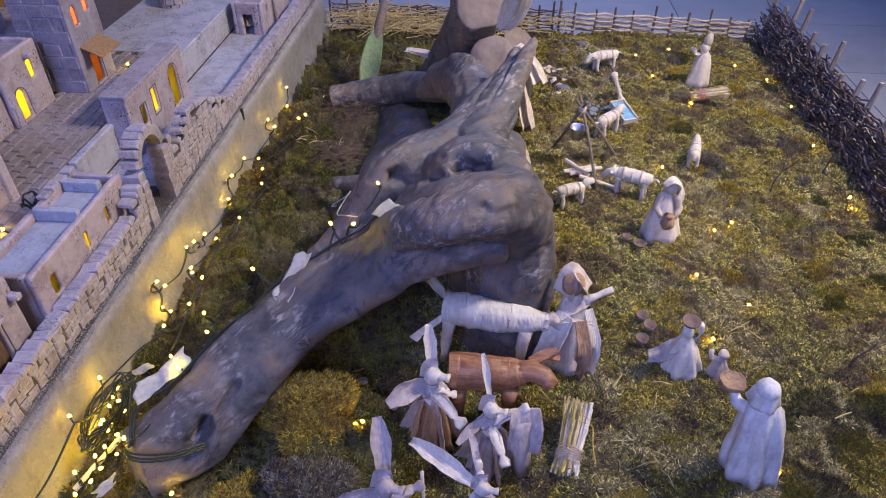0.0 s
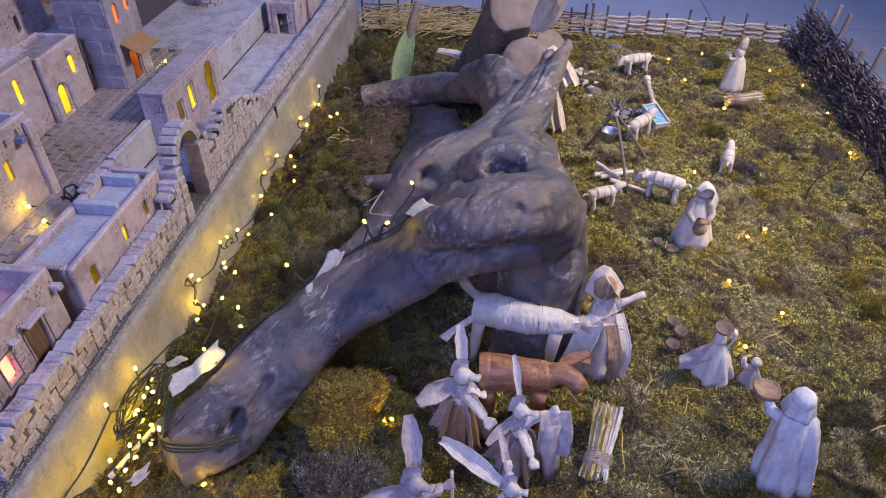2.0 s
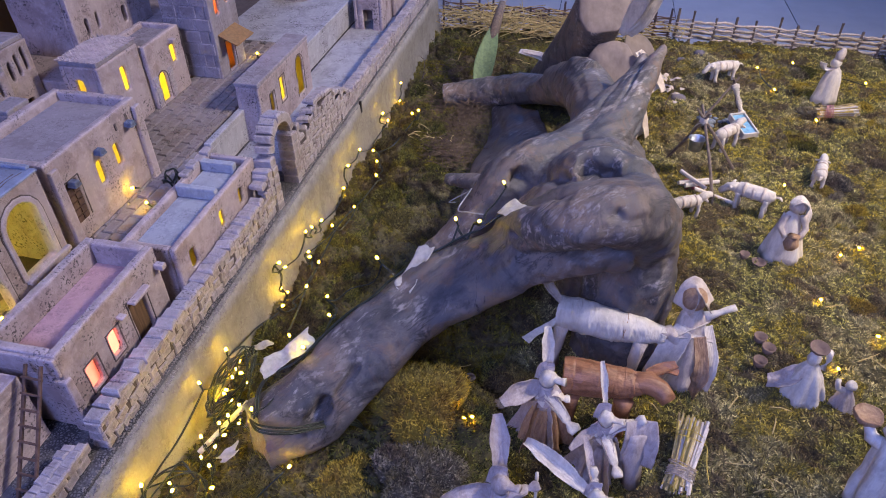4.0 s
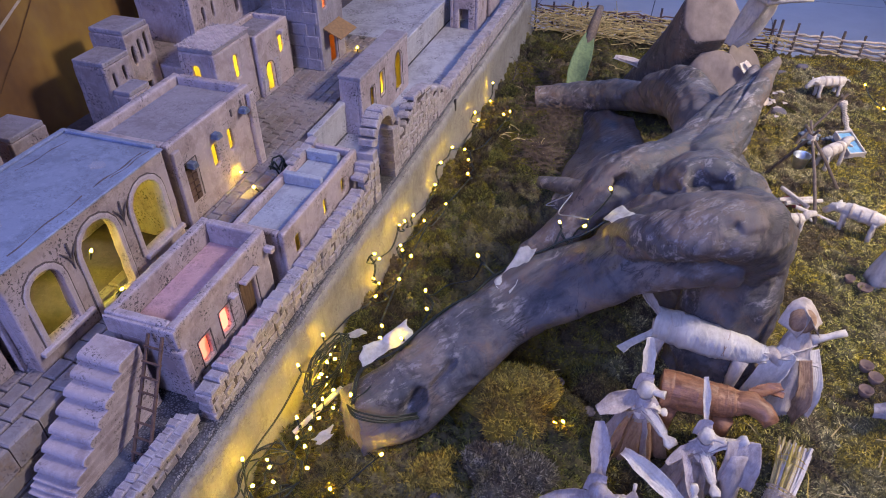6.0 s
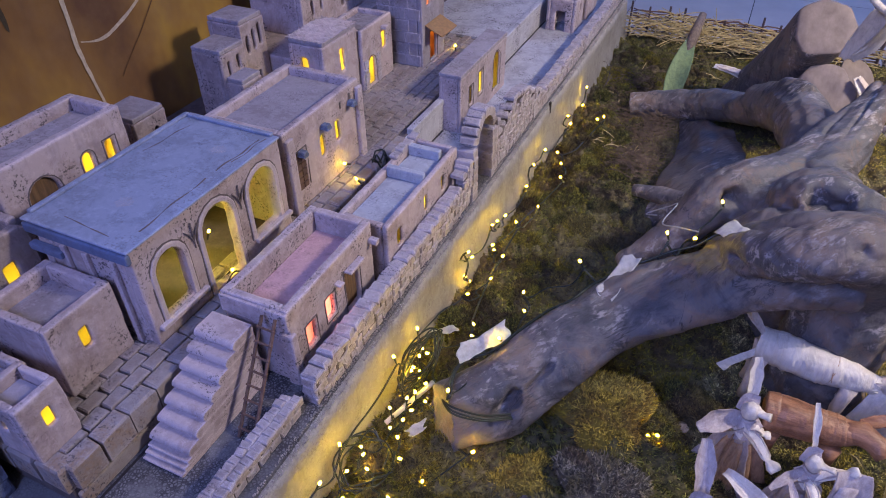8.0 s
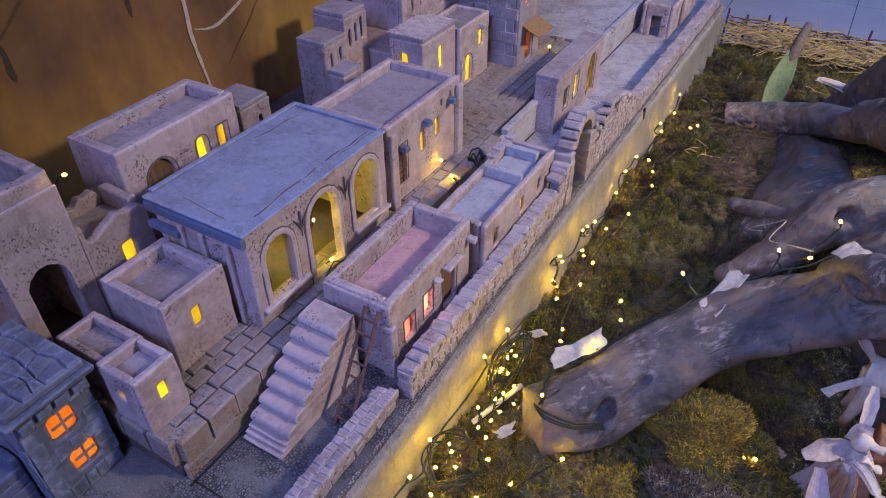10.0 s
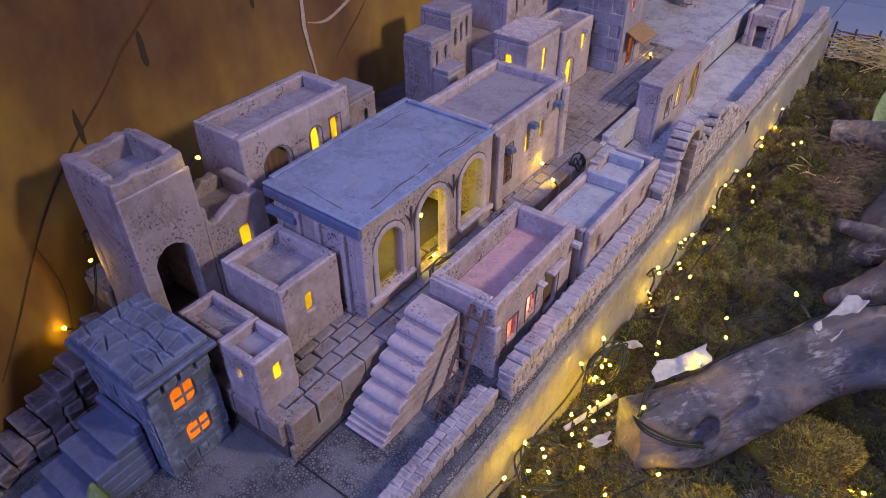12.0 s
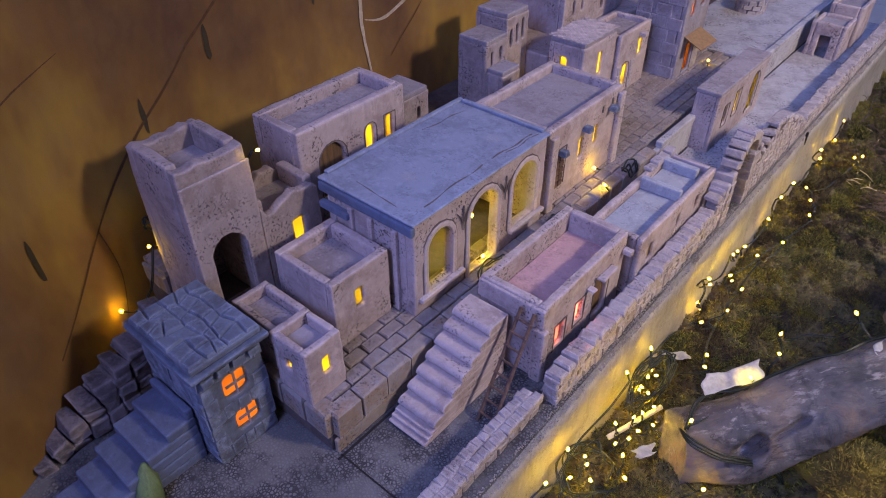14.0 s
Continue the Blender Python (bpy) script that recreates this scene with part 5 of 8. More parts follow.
def lay(name, meshes, parent, place, turn=None, scale=(1, 1, 1)):
    o = new(name, rng.choice(meshes))
    o.parent = parent
    o.matrix_local = Matrix.Translation(place) @ (turn or Matrix.Identity(4)) @ Matrix.Diagonal((*scale, 1))
    return o


edge_block = stone_meshes("block", M_terrace, 0.036, 0.0592, 0.0565, 8, 0.003, 0.11)
y = 0.345
while y < 1.5:
    lay("edge_block", edge_block, ter, (TX - 0.018, y, TZ - 0.0555))
    y += 0.0638
for k in range(5):
    lay("edge_block", edge_block, ter, (TX - 0.045 - 0.0638 * k, 0.319, TZ - 0.0557), Matrix.Rotation(radians(90), 4, "Z"))
slab = stone_meshes("slab", M_pave, 0.0274, 0.0458, 0.0095, 10, 0.0028, 0.09)
i = 0
x = TX - 0.0525
while x > -1.6:
    y = 0.36 + (0.025 if i % 2 else 0.0)
    while y < 2.95:
        open_front = y < 2.29 and (x > -1.19 or (1.42 < y and x > -1.34) or (y < 0.64 and -1.45 < x))
        if open_front or (1.04 < y < 1.9 and x < -1.5 and x > -1.58):
            lay("paving_slab", slab, ter, (x, y, TZ - 0.0078))
        y += 0.05
    x -= 0.0305
    i += 1
# parapet of rough stones along the edge of the town
par = thing("parapet", "low rough-stone parapet along the edge of the town", "model wall", at=(0, 0, DZ))
PX = -0.838


def crest(y):
    """Height of the parapet over the deck."""
    for y0, y1, h0, h1 in ((0.655, 0.7, 0.066, 0.075), (0.7, 1.0, 0.075, 0.072), (1.0, 1.38, 0.072, 0.08), (1.38, 1.43, 0.11, 0.13), (1.6, 1.66, 0.12, 0.11), (1.66, 1.76, 0.11, 0.16), (1.76, 1.9, 0.165, 0.145), (1.9, 2.05, 0.13, 0.07), (2.05, 3.28, 0.055, 0.05)):
        if y0 <= y < y1:
            return h0 + (h1 - h0) * (y - y0) / (y1 - y0)
    return 0.0


for ya, yb in ((0.66, 1.0), (1.0, 1.38), (1.38, 1.435), (1.6, 1.66), (1.66, 1.76), (1.76, 1.9), (1.9, 2.05), (2.05, 3.27)):
    hh = min(crest(ya + 0.002), crest(yb - 0.002)) - 0.007
    part("core", box(PX - 0.017, PX + 0.016, ya + 0.001, yb - 0.001, 0.0005, max(0.02, hh)), M_joint, par)
face_stone = stone_meshes("stone", M_stone, 0.0228, 0.0275, 0.005, 10, 0.0035, 0.1)
cap_stone = stone_meshes("cap", M_stone, 0.04, 0.0305, 0.0135, 10, 0.0035, 0.15)
cobble = stone_meshes("cobble", M_stone, 0.0225, 0.026, 0.0115, 10, 0.003, 0.15)
rest = bmesh.new()
turn = Matrix.Rotation(radians(90), 4, "Y")
count = 0
for c in range(7):
    y = 0.668 + 0.012 * (c % 2)
    while y < 3.26:
        w = rng.uniform(0.7, 1.3)
        h = crest(y)
        zc = 0.012 + 0.0225 * c
        if zc + 0.012 < h - 0.002:
            if y < 1.95 and count < 260:
                lay("stone", face_stone, par, (PX + 0.014 + rng.uniform(-0.001, 0.001), y, zc + rng.uniform(-0.002, 0.002)), turn @ Matrix.Rotation(rng.uniform(-0.22, 0.22), 4, "Z"), (rng.uniform(0.82, 1.0), w * 0.93, 1))
                count += 1
            else:
                add_box(rest, PX + 0.0145, PX + 0.0205, y - 0.0125 * w, y + 0.0125 * w, zc - 0.0105, zc + 0.0105, 0.0015, rng)
        y += 0.0275 * w
y = 0.675
while y < 3.27:
    h = crest(y)
    if h:
        lay("cap_stone", cap_stone, par, (PX, y, max(0.012, h - 0.0075)), Matrix.Rotation(rng.uniform(-0.2, 0.2), 4, "Z") @ Matrix.Rotation(rng.uniform(-0.1, 0.1), 4, "X") @ Matrix.Rotation(rng.uniform(-0.08, 0.08), 4, "Y"), (rng.uniform(0.88, 1.05), rng.uniform(0.8, 1.0), rng.uniform(0.8, 1.15)))
    y += 0.0295
tagged(part("stone_rubble", rest, M_stone, par), kind="stuff")
# end face of the parapet
for c in range(3):
    lay("stone", face_stone, par, (PX, 0.662, 0.012 + 0.0225 * c), Matrix.Rotation(radians(90), 4, "X"), (1.5, 0.8, 1))
# ruined gate arch
ga = thing("gate_arch", "ruined round gate arch of rough stones", "model arch", at=(PX, 1.515, DZ))
vous = stone_meshes("voussoir", M_stone, 0.046, 0.024, 0.026, 6, 0.004, 0.15)
for c in range(6):
    for s in (-1, 1):
        lay("pier_stone", vous, ga, (0, s * 0.07, 0.0005 + 0.0265 * c), None, (1, 1.25, 1))
for k in range(9):
    a = radians(4 + 172 * (k + 0.5) / 9)
    lay("voussoir", vous, ga, (0, 0.056 * math.cos(a), 0.165 + 0.056 * math.sin(a)), Matrix.Rotation(a - radians(90), 4, "X"), (1, 0.92, 1))
for k, (dy, zz) in enumerate(((-0.098, 0.09), (-0.1, 0.115), (0.098, 0.12), (0.1, 0.145), (-0.095, 0.06), (0.095, 0.09))):
    lay("pier_stone", vous, ga, (0, dy, zz), Matrix.Rotation(rng.uniform(-0.2, 0.2), 4, "X"), (0.95, 0.9, 0.9))
# low wall in front of the stair
lw = thing("low_street_wall", "low rough-stone wall on the street edge", "model wall", at=(0, 0, DZ))
part("core", box(-0.874, -0.842, 0.06, 0.615, 0.0005, 0.038), M_joint, lw)
for k in range(17):
    yy = 0.075 + 0.0335 * k
    for dx in (-0.0105, 0.0105):
        for dy in (0.0, 0.0168):
            lay("cap_stone", cobble, lw, (-0.858 + dx, yy + dy - 0.008 + 0.006 * (dx > 0), 0.0345), Matrix.Rotation(rng.uniform(-0.15, 0.15), 4, "Z"), (rng.uniform(0.9, 1.05), rng.uniform(0.6, 0.72), rng.uniform(0.75, 1.1)))
    for c in range(2):
        lay("stone", face_stone, lw, (-0.8435, yy + 0.012 * (c % 2), 0.011 + 0.0195 * c), turn, (0.85, 1.1, 1))
lay("stone", face_stone, lw, (-0.858, 0.614, 0.02), Matrix.Rotation(radians(-90), 4, "X"), (1.3, 1, 1))
# joints of the street boards
part("board_joint", box(-1.06, -0.82, 0.3105, 0.3135, DZ - 0.003, DZ + 0.0012), M_shade, town)
part("board_joint", box(-1.0585, -1.0535, 0.3, 1.4, DZ - 0.003, DZ + 0.0012), M_shade, town)
# blocks on the block tower
tb = bpy.data.objects["block_tower"]
blk = stone_meshes("block", M_roof, 0.037, 0.052, 0.003, 6, 0.001, 0.04)
for c in range(11):
    for k in range(3):
        off = 0.026 if c % 2 else 0.0
        yy = 0.0
        u = -0.058 + 0.0545 * k + off * (0.5 if k else 0)
        if abs(u) < 0.062:
            lay("block", blk, tb, (u, -0.0875, 0.022 + 0.0395 * c), Matrix.Rotation(radians(90), 4, "X") @ Matrix.Rotation(radians(90), 4, "Z"), (1, 1, 1))

# ---- moss fibres ----
rs = np.random.RandomState(4)
grid_z = co[:, 2].reshape(NY + 1, NX + 1)


def bed_many(x, y):
    fx = np.clip((x - X0) / (X1 - X0) * NX, 0, NX - 1.001)
    fy = np.clip((y - Y0) / (Y1 - Y0) * NY, 0, NY - 1.001)
    i, j = fx.astype(int), fy.astype(int)
    a, b = fx - i, fy - j
    return (grid_z[j, i] * (1 - a) + grid_z[j, i + 1] * a) * (1 - b) + (grid_z[j + 1, i] * (1 - a) + grid_z[j + 1, i + 1] * a) * b


def fibres(name, label, count, x0, x1, y0, y1, length, width, mat, lean=0.8):
    x, y = rs.uniform(x0, x1, count), rs.uniform(y0, y1, count)
    z = bed_many(x, y)
    ang, ln, wd = rs.uniform(0, math.tau, count), length * rs.uniform(0.5, 1.4, count), width * rs.uniform(0.6, 1.4, count)
    e = 0.004
    gx, gy = (bed_many(x + e, y) - bed_many(x - e, y)) / (2 * e), (bed_many(x, y + e) - bed_many(x, y - e)) / (2 * e)
    up = np.stack([-gx, -gy, np.ones(count)], 1)
    up /= np.linalg.norm(up, axis=1)[:, None]
    dx, dy = np.cos(ang), np.sin(ang)
    sway = np.stack([dx, dy, np.zeros(count)], 1)
    tilt = rs.uniform(0.15, lean, count)
    base = np.stack([x, y, z - 0.002], 1)
    side = np.stack([-dy, dx, np.zeros(count)], 1) * (wd / 2)[:, None]
    tip = base + (sway * np.sin(tilt)[:, None] + up * np.cos(tilt)[:, None]) * ln[:, None]
    v = np.stack([base - side, base + side, tip], 1).reshape(-1, 3)
    return blades(name, v, mat, label)


def blades(name, v, mat, label):
    """One mesh of loose three-cornered blades."""
    count = len(v) // 3
    me = bpy.data.meshes.new(name)
    me.vertices.add(count * 3)
    me.vertices.foreach_set("co", v.ravel())
    me.loops.add(count * 3)
    me.loops.foreach_set("vertex_index", np.arange(count * 3))
    me.polygons.add(count)
    me.polygons.foreach_set("loop_start", np.arange(count) * 3)
    me.polygons.foreach_set("loop_total", np.full(count, 3))
    me.update(calc_edges=True)
    me.materials.append(mat)
    ob = new(name, me)
    return tagged(ob, label, "moss", kind="stuff") if label else ob


fibres("moss_fibres", "short dense olive and brown moss over the bed", 430000, -0.12, 1.25, 0.27, 3.35, 0.0098, 0.0038, M_moss, 1.45)
fibres("near_moss", "long dark olive and brown moss at the near edge of the field", 62000, -0.1, 1.2, 0.27, 1.08, 0.0125, 0.0038, M_moss_near, 1.45)
fibres("brown_moss", "dark brown moss mixed into the field", 30000, -0.1, 1.0, 0.9, 1.4, 0.011, 0.0036, M_moss_near, 1.45)
# darkness here: part moss kind, part driftwood shadow held in the colour
fibres("moss_tufts", "longer dark green moss between the town and the root, partly darkened as shade", 210000, -0.785, -0.08, 0.27, 3.3, 0.0115, 0.0038, M_moss_green_shaded, 1.45)

# ---- moss cushions ----
def cushion(label, at, r, h, mat, seed):
    """A rounded lump of moss: a lumpy dome bristling with blades."""
    rk = np.random.RandomState(seed)
    n = int(1200 + 420000 * r * r)
    a, q = rk.uniform(0, math.tau, n), np.sqrt(rk.uniform(0, 1, n))
    lump = 1 + 0.18 * np.sin(a * 3 + seed) + 0.1 * np.sin(a * 5 + 2 * seed)
    px, py = r * q * np.cos(a) * lump, r * q * np.sin(a) * lump
    pz = h * np.sqrt(np.maximum(0.0, 1 - q ** 2.2)) * (1 + 0.12 * np.sin(px * 160 + seed) * np.cos(py * 140))
    up = np.stack([px / r ** 2 * h, py / r ** 2 * h, pz / h + 0.25], 1)
    up /= np.linalg.norm(up, axis=1)[:, None]
    jig = rk.normal(0, 0.6, (n, 3))
    d = up + jig
    d /= np.linalg.norm(d, axis=1)[:, None]
    s = np.cross(d, rk.normal(0, 1, (n, 3)))
    s /= np.linalg.norm(s, axis=1)[:, None] + 1e-9
    b = np.stack([px, py, pz], 1)
    ln = rk.uniform(0.004, 0.013, n)[:, None]
    v = np.stack([b - s * 0.0015 - d * 0.002, b + s * 0.0015 - d * 0.002, b + d * ln], 1).reshape(-1, 3)
    t = thing("moss_cushion", label, "moss", "moss cushions", (at[0], at[1], bed(*at) - 0.012))
    bm = bmesh.new()
    bmesh.ops.create_icosphere(bm, subdivisions=4, radius=1)
    for w in bm.verts:
        f = math.atan2(w.co.y, w.co.x)
        k = (1 + 0.18 * math.sin(f * 3 + seed) + 0.1 * math.sin(f * 5 + 2 * seed)) * 0.97
        w.co = Vector((w.co.x * r * k, w.co.y * r * k, max(-0.2, w.co.z) * h * (0.96 + 0.16 * noise.noise(w.co * 5) + 0.08 * noise.noise(w.co * 13))))
    part("core", bm, mat, t, smooth=True)
    o = blades("moss", v, mat, "")
    o.parent = t
    return t


rk = random.Random(77)
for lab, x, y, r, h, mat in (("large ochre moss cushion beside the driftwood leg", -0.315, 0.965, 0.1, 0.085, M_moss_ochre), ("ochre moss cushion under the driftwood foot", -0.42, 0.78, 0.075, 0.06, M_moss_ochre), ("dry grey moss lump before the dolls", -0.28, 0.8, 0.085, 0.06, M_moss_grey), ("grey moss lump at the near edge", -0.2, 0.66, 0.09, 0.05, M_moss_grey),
                              ("bright green moss cushion against the plaster", -0.735, 1.15, 0.05, 0.05, M_moss_bright), ("green moss cushion by the driftwood foot", -0.63, 0.68, 0.055, 0.05, M_moss_bright), ("green moss cushion at the near edge", -0.52, 0.62, 0.06, 0.05, M_moss_bright), ("dark moss cushion in the shade of the root", -0.16, 1.14, 0.06, 0.05, M_moss_green_shaded), ("dark moss lump under the arched root", -0.2, 1.02, 0.045, 0.045, M_moss_green_shaded), ("dark moss lump beside the donkey", -0.1, 1.1, 0.05, 0.04, M_moss_green_shaded)):
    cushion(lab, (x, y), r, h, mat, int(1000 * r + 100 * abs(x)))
# cushions of the left strip, mostly in the green with shade mixed in
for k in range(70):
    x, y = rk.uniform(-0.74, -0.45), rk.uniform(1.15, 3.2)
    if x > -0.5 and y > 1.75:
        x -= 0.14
    cushion(rk.choice(["dark green moss cushion between town and root", "brownish moss cushion between town and root"]), (x, y), rk.uniform(0.03, 0.055), rk.uniform(0.02, 0.042), rk.choice([M_moss_green_shaded, M_moss_green_shaded, M_moss_green_shaded, M_moss_bright]), k)
for k in range(64):
    x, y = rk.uniform(0.3, 1.18), rk.uniform(0.75, 3.25)
    if (x < 0.7 and 0.85 < y < 2.75):
        x += 0.42
    cushion(rk.choice(["low yellowish moss cushion in the field", "low olive moss cushion in the field"]), (min(x, 1.18), y), rk.uniform(0.03, 0.07), rk.uniform(0.012, 0.026), rk.choice([M_moss, M_moss_ochre, M_moss_grey, M_moss_green_shaded]), 200 + k)

for k in range(15):
    x, y = rk.uniform(0.66, 1.12), rk.uniform(0.7, 1.14)
    cushion("dark brownish moss cushion at the near edge of the field", (x, y), rk.uniform(0.05, 0.085), rk.uniform(0.016, 0.03), rk.choice([M_moss_green_shaded, M_moss_bright, M_moss_green_shaded]), 400 + k)

# ---- strings of lights ----
def led_mesh():
    bm = bmesh.new()
    add_tube(bm, [(0, 0, 0), (0, 0, 0.005), (0, 0, 0.0075), (0, 0, 0.0088)], [0.0026, 0.003, 0.0024, 0.0006], 8)
    return mesh_of("bulb", bm, M_bulb, True)


def socket_mesh():
    bm = bmesh.new()
    add_tube(bm, [(0, 0, -0.014), (0, 0, -0.003), (0, 0, 0.0012)], [0.0014, 0.0026, 0.0035], 7)
    return mesh_of("socket", bm, M_cable, True)


LED, SOCKET = led_mesh(), socket_mesh()
rng = random.Random(30)


def light_string(name, label, places, cable=True, sag=0.02, wire=None, tilt=1.0):
    s = thing(name, label, "string lights", "strings of warm lights")
    prev = None
    for p in places:
        p = Vector(p)
        d = Vector((rng.uniform(-1, 1) * tilt, rng.uniform(-1, 1) * tilt, rng.uniform(0.2, 1))).normalized()
        q = d.to_track_quat("Z", "Y").to_matrix().to_4x4()
        b = new("bulb", LED)
        b.parent = s
        b.matrix_local = Matrix.Translation(p) @ q
        k = new("socket", SOCKET)
        k.parent = b
        end = p - d * 0.013
        if cable and prev is not None and (end - prev).length < 0.45:
            mid = [prev.lerp(end, f) + Vector((rng.uniform(-1, 1) * 0.012, rng.uniform(-1, 1) * 0.012, -sag * 4 * f * (1 - f) + rng.uniform(-0.004, 0.004))) for f in (0.25, 0.5, 0.75)]
            bm = bmesh.new()
            for o in (0.0, 0.0022):
                add_tube(bm, [tuple(Vector(c) + Vector((o, o, 0))) for c in curve_pts([tuple(prev), *[tuple(m) for m in mid], tuple(end)], 4)], 0.0013, 5)
            part("cable", bm, wire or M_cable, s, smooth=True)
        prev = end
    return s


WALL_LEDS = [(2.504, 0.293), (2.47, 0.23), (2.233, 0.291), (2.291, 0.23), (1.959, 0.294), (1.831, 0.306), (1.788, 0.25), (1.574, 0.269), (1.512, 0.294), (1.466, 0.311), (1.311, 0.307), (1.282, 0.345), (1.277, 0.26), (1.305, 0.225), (0.984, 0.329), (0.87, 0.346), (0.635, 0.326), (0.555, 0.307), (0.42, 0.3)]
light_string("wall_string_lights", "warm string lights on dark cable along the plaster edge", [(-0.768, y, z) for y, z in WALL_LEDS])
MOSS_LEDS = [(-0.664, 2.285), (-0.649, 2.315), (-0.727, 1.993), (-0.695, 1.926), (-0.673, 1.84), (-0.75, 1.42), (-0.735, 1.405), (-0.703, 1.383), (-0.678, 1.111), (-0.661, 1.07), (-0.759, 1.004), (-0.754, 0.98), (-0.749, 0.953), (-0.744, 0.921), (-0.725, 0.911), (-0.726, 0.893), (-0.71, 0.852), (-0.682, 0.843), (-0.701, 0.806), (-0.704, 0.773), (-0.718, 0.747), (-0.75, 0.681), (-0.738, 0.663), (-0.75, 0.618), (-0.72, 0.56), (-0.69, 0.5), (-0.537, 0.763), (-0.745, 0.905), (-0.715, 0.945), (-0.735, 0.975), (-0.7, 0.89), (-0.72, 0.83), (-0.74, 0.79), (-0.69, 0.73), (-0.66, 0.69), (-0.71, 0.64), (-0.64, 0.6), (-0.6, 0.66), (-0.67, 0.55), (-0.735, 1.2), (-0.7, 1.28), (-0.72, 1.55), (-0.69, 1.66)]
light_string("moss_string_lights", "warm string lights on dark cable lying in the moss", [(x, y, max(0.275, bed(x, y) + 0.014)) for x, y in MOSS_LEDS])
light_string("root_string_lights", "warm string lights on cable taped along the driftwood", [(-0.603, 0.79, 0.405), (-0.552, 0.945, 0.43), (-0.533, 1.049, 0.428), (-0.55, 1.084, 0.447), (-0.444, 1.141, 0.528), (-0.328, 1.12, 0.515), (-0.287, 1.219, 0.601), (-0.236, 1.196, 0.622), (-0.198, 1.314, 0.647)], sag=0.03, tilt=0.5)
RIGHT_LEDS = [(0.665, 2.999), (0.709, 2.819), (0.836, 3.138), (1.084, 2.964), (1.172, 2.817), (1.2, 2.583), (1.18, 2.279), (1.179, 1.945), (1.162, 1.885)]
light_string("fence_string_lights", "warm string lights beside the dark twig fence", [(x, y, bed(x, y) + 0.02) for x, y in RIGHT_LEDS], sag=0.005)
FIELD_LEDS = [(0.824, 2.586), (0.621, 2.075), (0.779, 1.801), (0.724, 1.756), (0.623, 1.527), (0.727, 1.42), (0.612, 1.285), (0.645, 0.935), (0.652, 0.91), (-0.096, 0.816), (-0.218, 0.973), (-0.2, 0.965)]
light_string("field_string_lights", "single warm lights poking out of the moss", [(x, y, bed(x, y) + 0.012) for x, y in FIELD_LEDS], cable=False)
light_string("town_string_lights", "warm string lights on black cable between the houses", [(-1.59, 0.212, 0.505), (-1.575, 0.3, 0.63), (-1.392, 0.468, 0.845)], sag=0.05)
light_string("street_string_lights", "warm string lights on black cable in the street", [(-1.134, 0.818, 0.513), (-1.155, 0.804, 0.619), (-1.075, 1.02, 0.512), (-1.065, 1.245, 0.515), (-1.115, 1.275, 0.535)], cable=False)

light_string("far_string_lights", "single warm lights near the tall tower", [(-1.42, 1.528, 0.61), (-1.19, 2.16, 0.515)], cable=False)


def coil(name, label, centre, size, turns, r, flat=0.6, mat=None, seed=1):
    """A loose bundle of cable loops."""
    rg = random.Random(seed)
    pts = []
    for k in range(turns * 10):
        a = k * math.tau / 10
        f = 1 + rg.uniform(-0.28, 0.28)
        pts.append((centre[0] + size[0] * f * math.cos(a), centre[1] + size[1] * f * math.sin(a), centre[2] + size[2] * rg.uniform(-1, 1)))
    bm = bmesh.new()
    add_tube(bm, [tuple(p) for p in curve_pts(pts, 3)], r, 6)
    return solid(name, bm, mat or M_cable, label, "cable", smooth=True)


coil("cable_tangle", "dark tangle of string-light cable on the moss", (-0.735, 0.93, 0.3), (0.03, 0.085, 0.022), 8, 0.0022, seed=2)
coil("cable_tangle", "loose loops of string-light cable by the driftwood", (-0.73, 0.66, 0.27), (0.05, 0.06, 0.012), 4, 0.002, seed=3)
coil("cable_loop", "black cable loop behind the tower", (-1.6, 0.35, 0.66), (0.01, 0.035, 0.02), 2, 0.002, seed=4)
coil("cable_loop", "black cable loops in the narrow street", (-1.075, 1.05, 0.512), (0.02, 0.04, 0.008), 4, 0.002, seed=5)
coil("cable_loop", "black cable loops before the arcade", (-1.085, 0.79, 0.525), (0.012, 0.045, 0.02), 3, 0.0018, seed=8)
coil("cable_loop", "black cable loop between two houses", (-1.05, 1.34, 0.53), (0.015, 0.025, 0.03), 2, 0.0025, seed=6)
coil("cable_loop", "black cable loop on the back roof edge", (-1.5, 1.5, 0.52), (0.02, 0.02, 0.02), 3, 0.002, seed=7)
# cable wound round the foot of the driftwood
bm = bmesh.new()
for o in (0.0, 0.006, 0.014):
    pts = [(-0.62, 0.8, 0.36), (-0.585, 0.77 + o, 0.37), (-0.53, 0.79 + o, 0.352), (-0.48, 0.84 + o, 0.325), (-0.44, 0.88 + o, 0.29), (-0.42, 0.9, 0.25)]
    add_tube(bm, [tuple(p) for p in curve_pts(pts, 5)], 0.0024, 6)
pts = [(-0.61, 0.8, 0.36), (-0.615, 0.865, 0.395), (-0.555, 0.925, 0.415), (-0.5, 1.005, 0.452), (-0.437, 1.07, 0.482), (-0.39, 1.132, 0.507), (-0.31, 1.185, 0.547), (-0.235, 1.215, 0.585), (-0.175, 1.24, 0.63)]
for o in (0.0, 0.004):
    add_tube(bm, [(p[0] + o, p[1] + o + 0.003 * math.sin(k), p[2] + 0.004) for k, p in enumerate(curve_pts(pts, 6))], 0.0026, 6)
solid("root_cable", bm, M_cable, "dark light cable wound round the driftwood foot", "cable", smooth=True)
bm = bmesh.new()
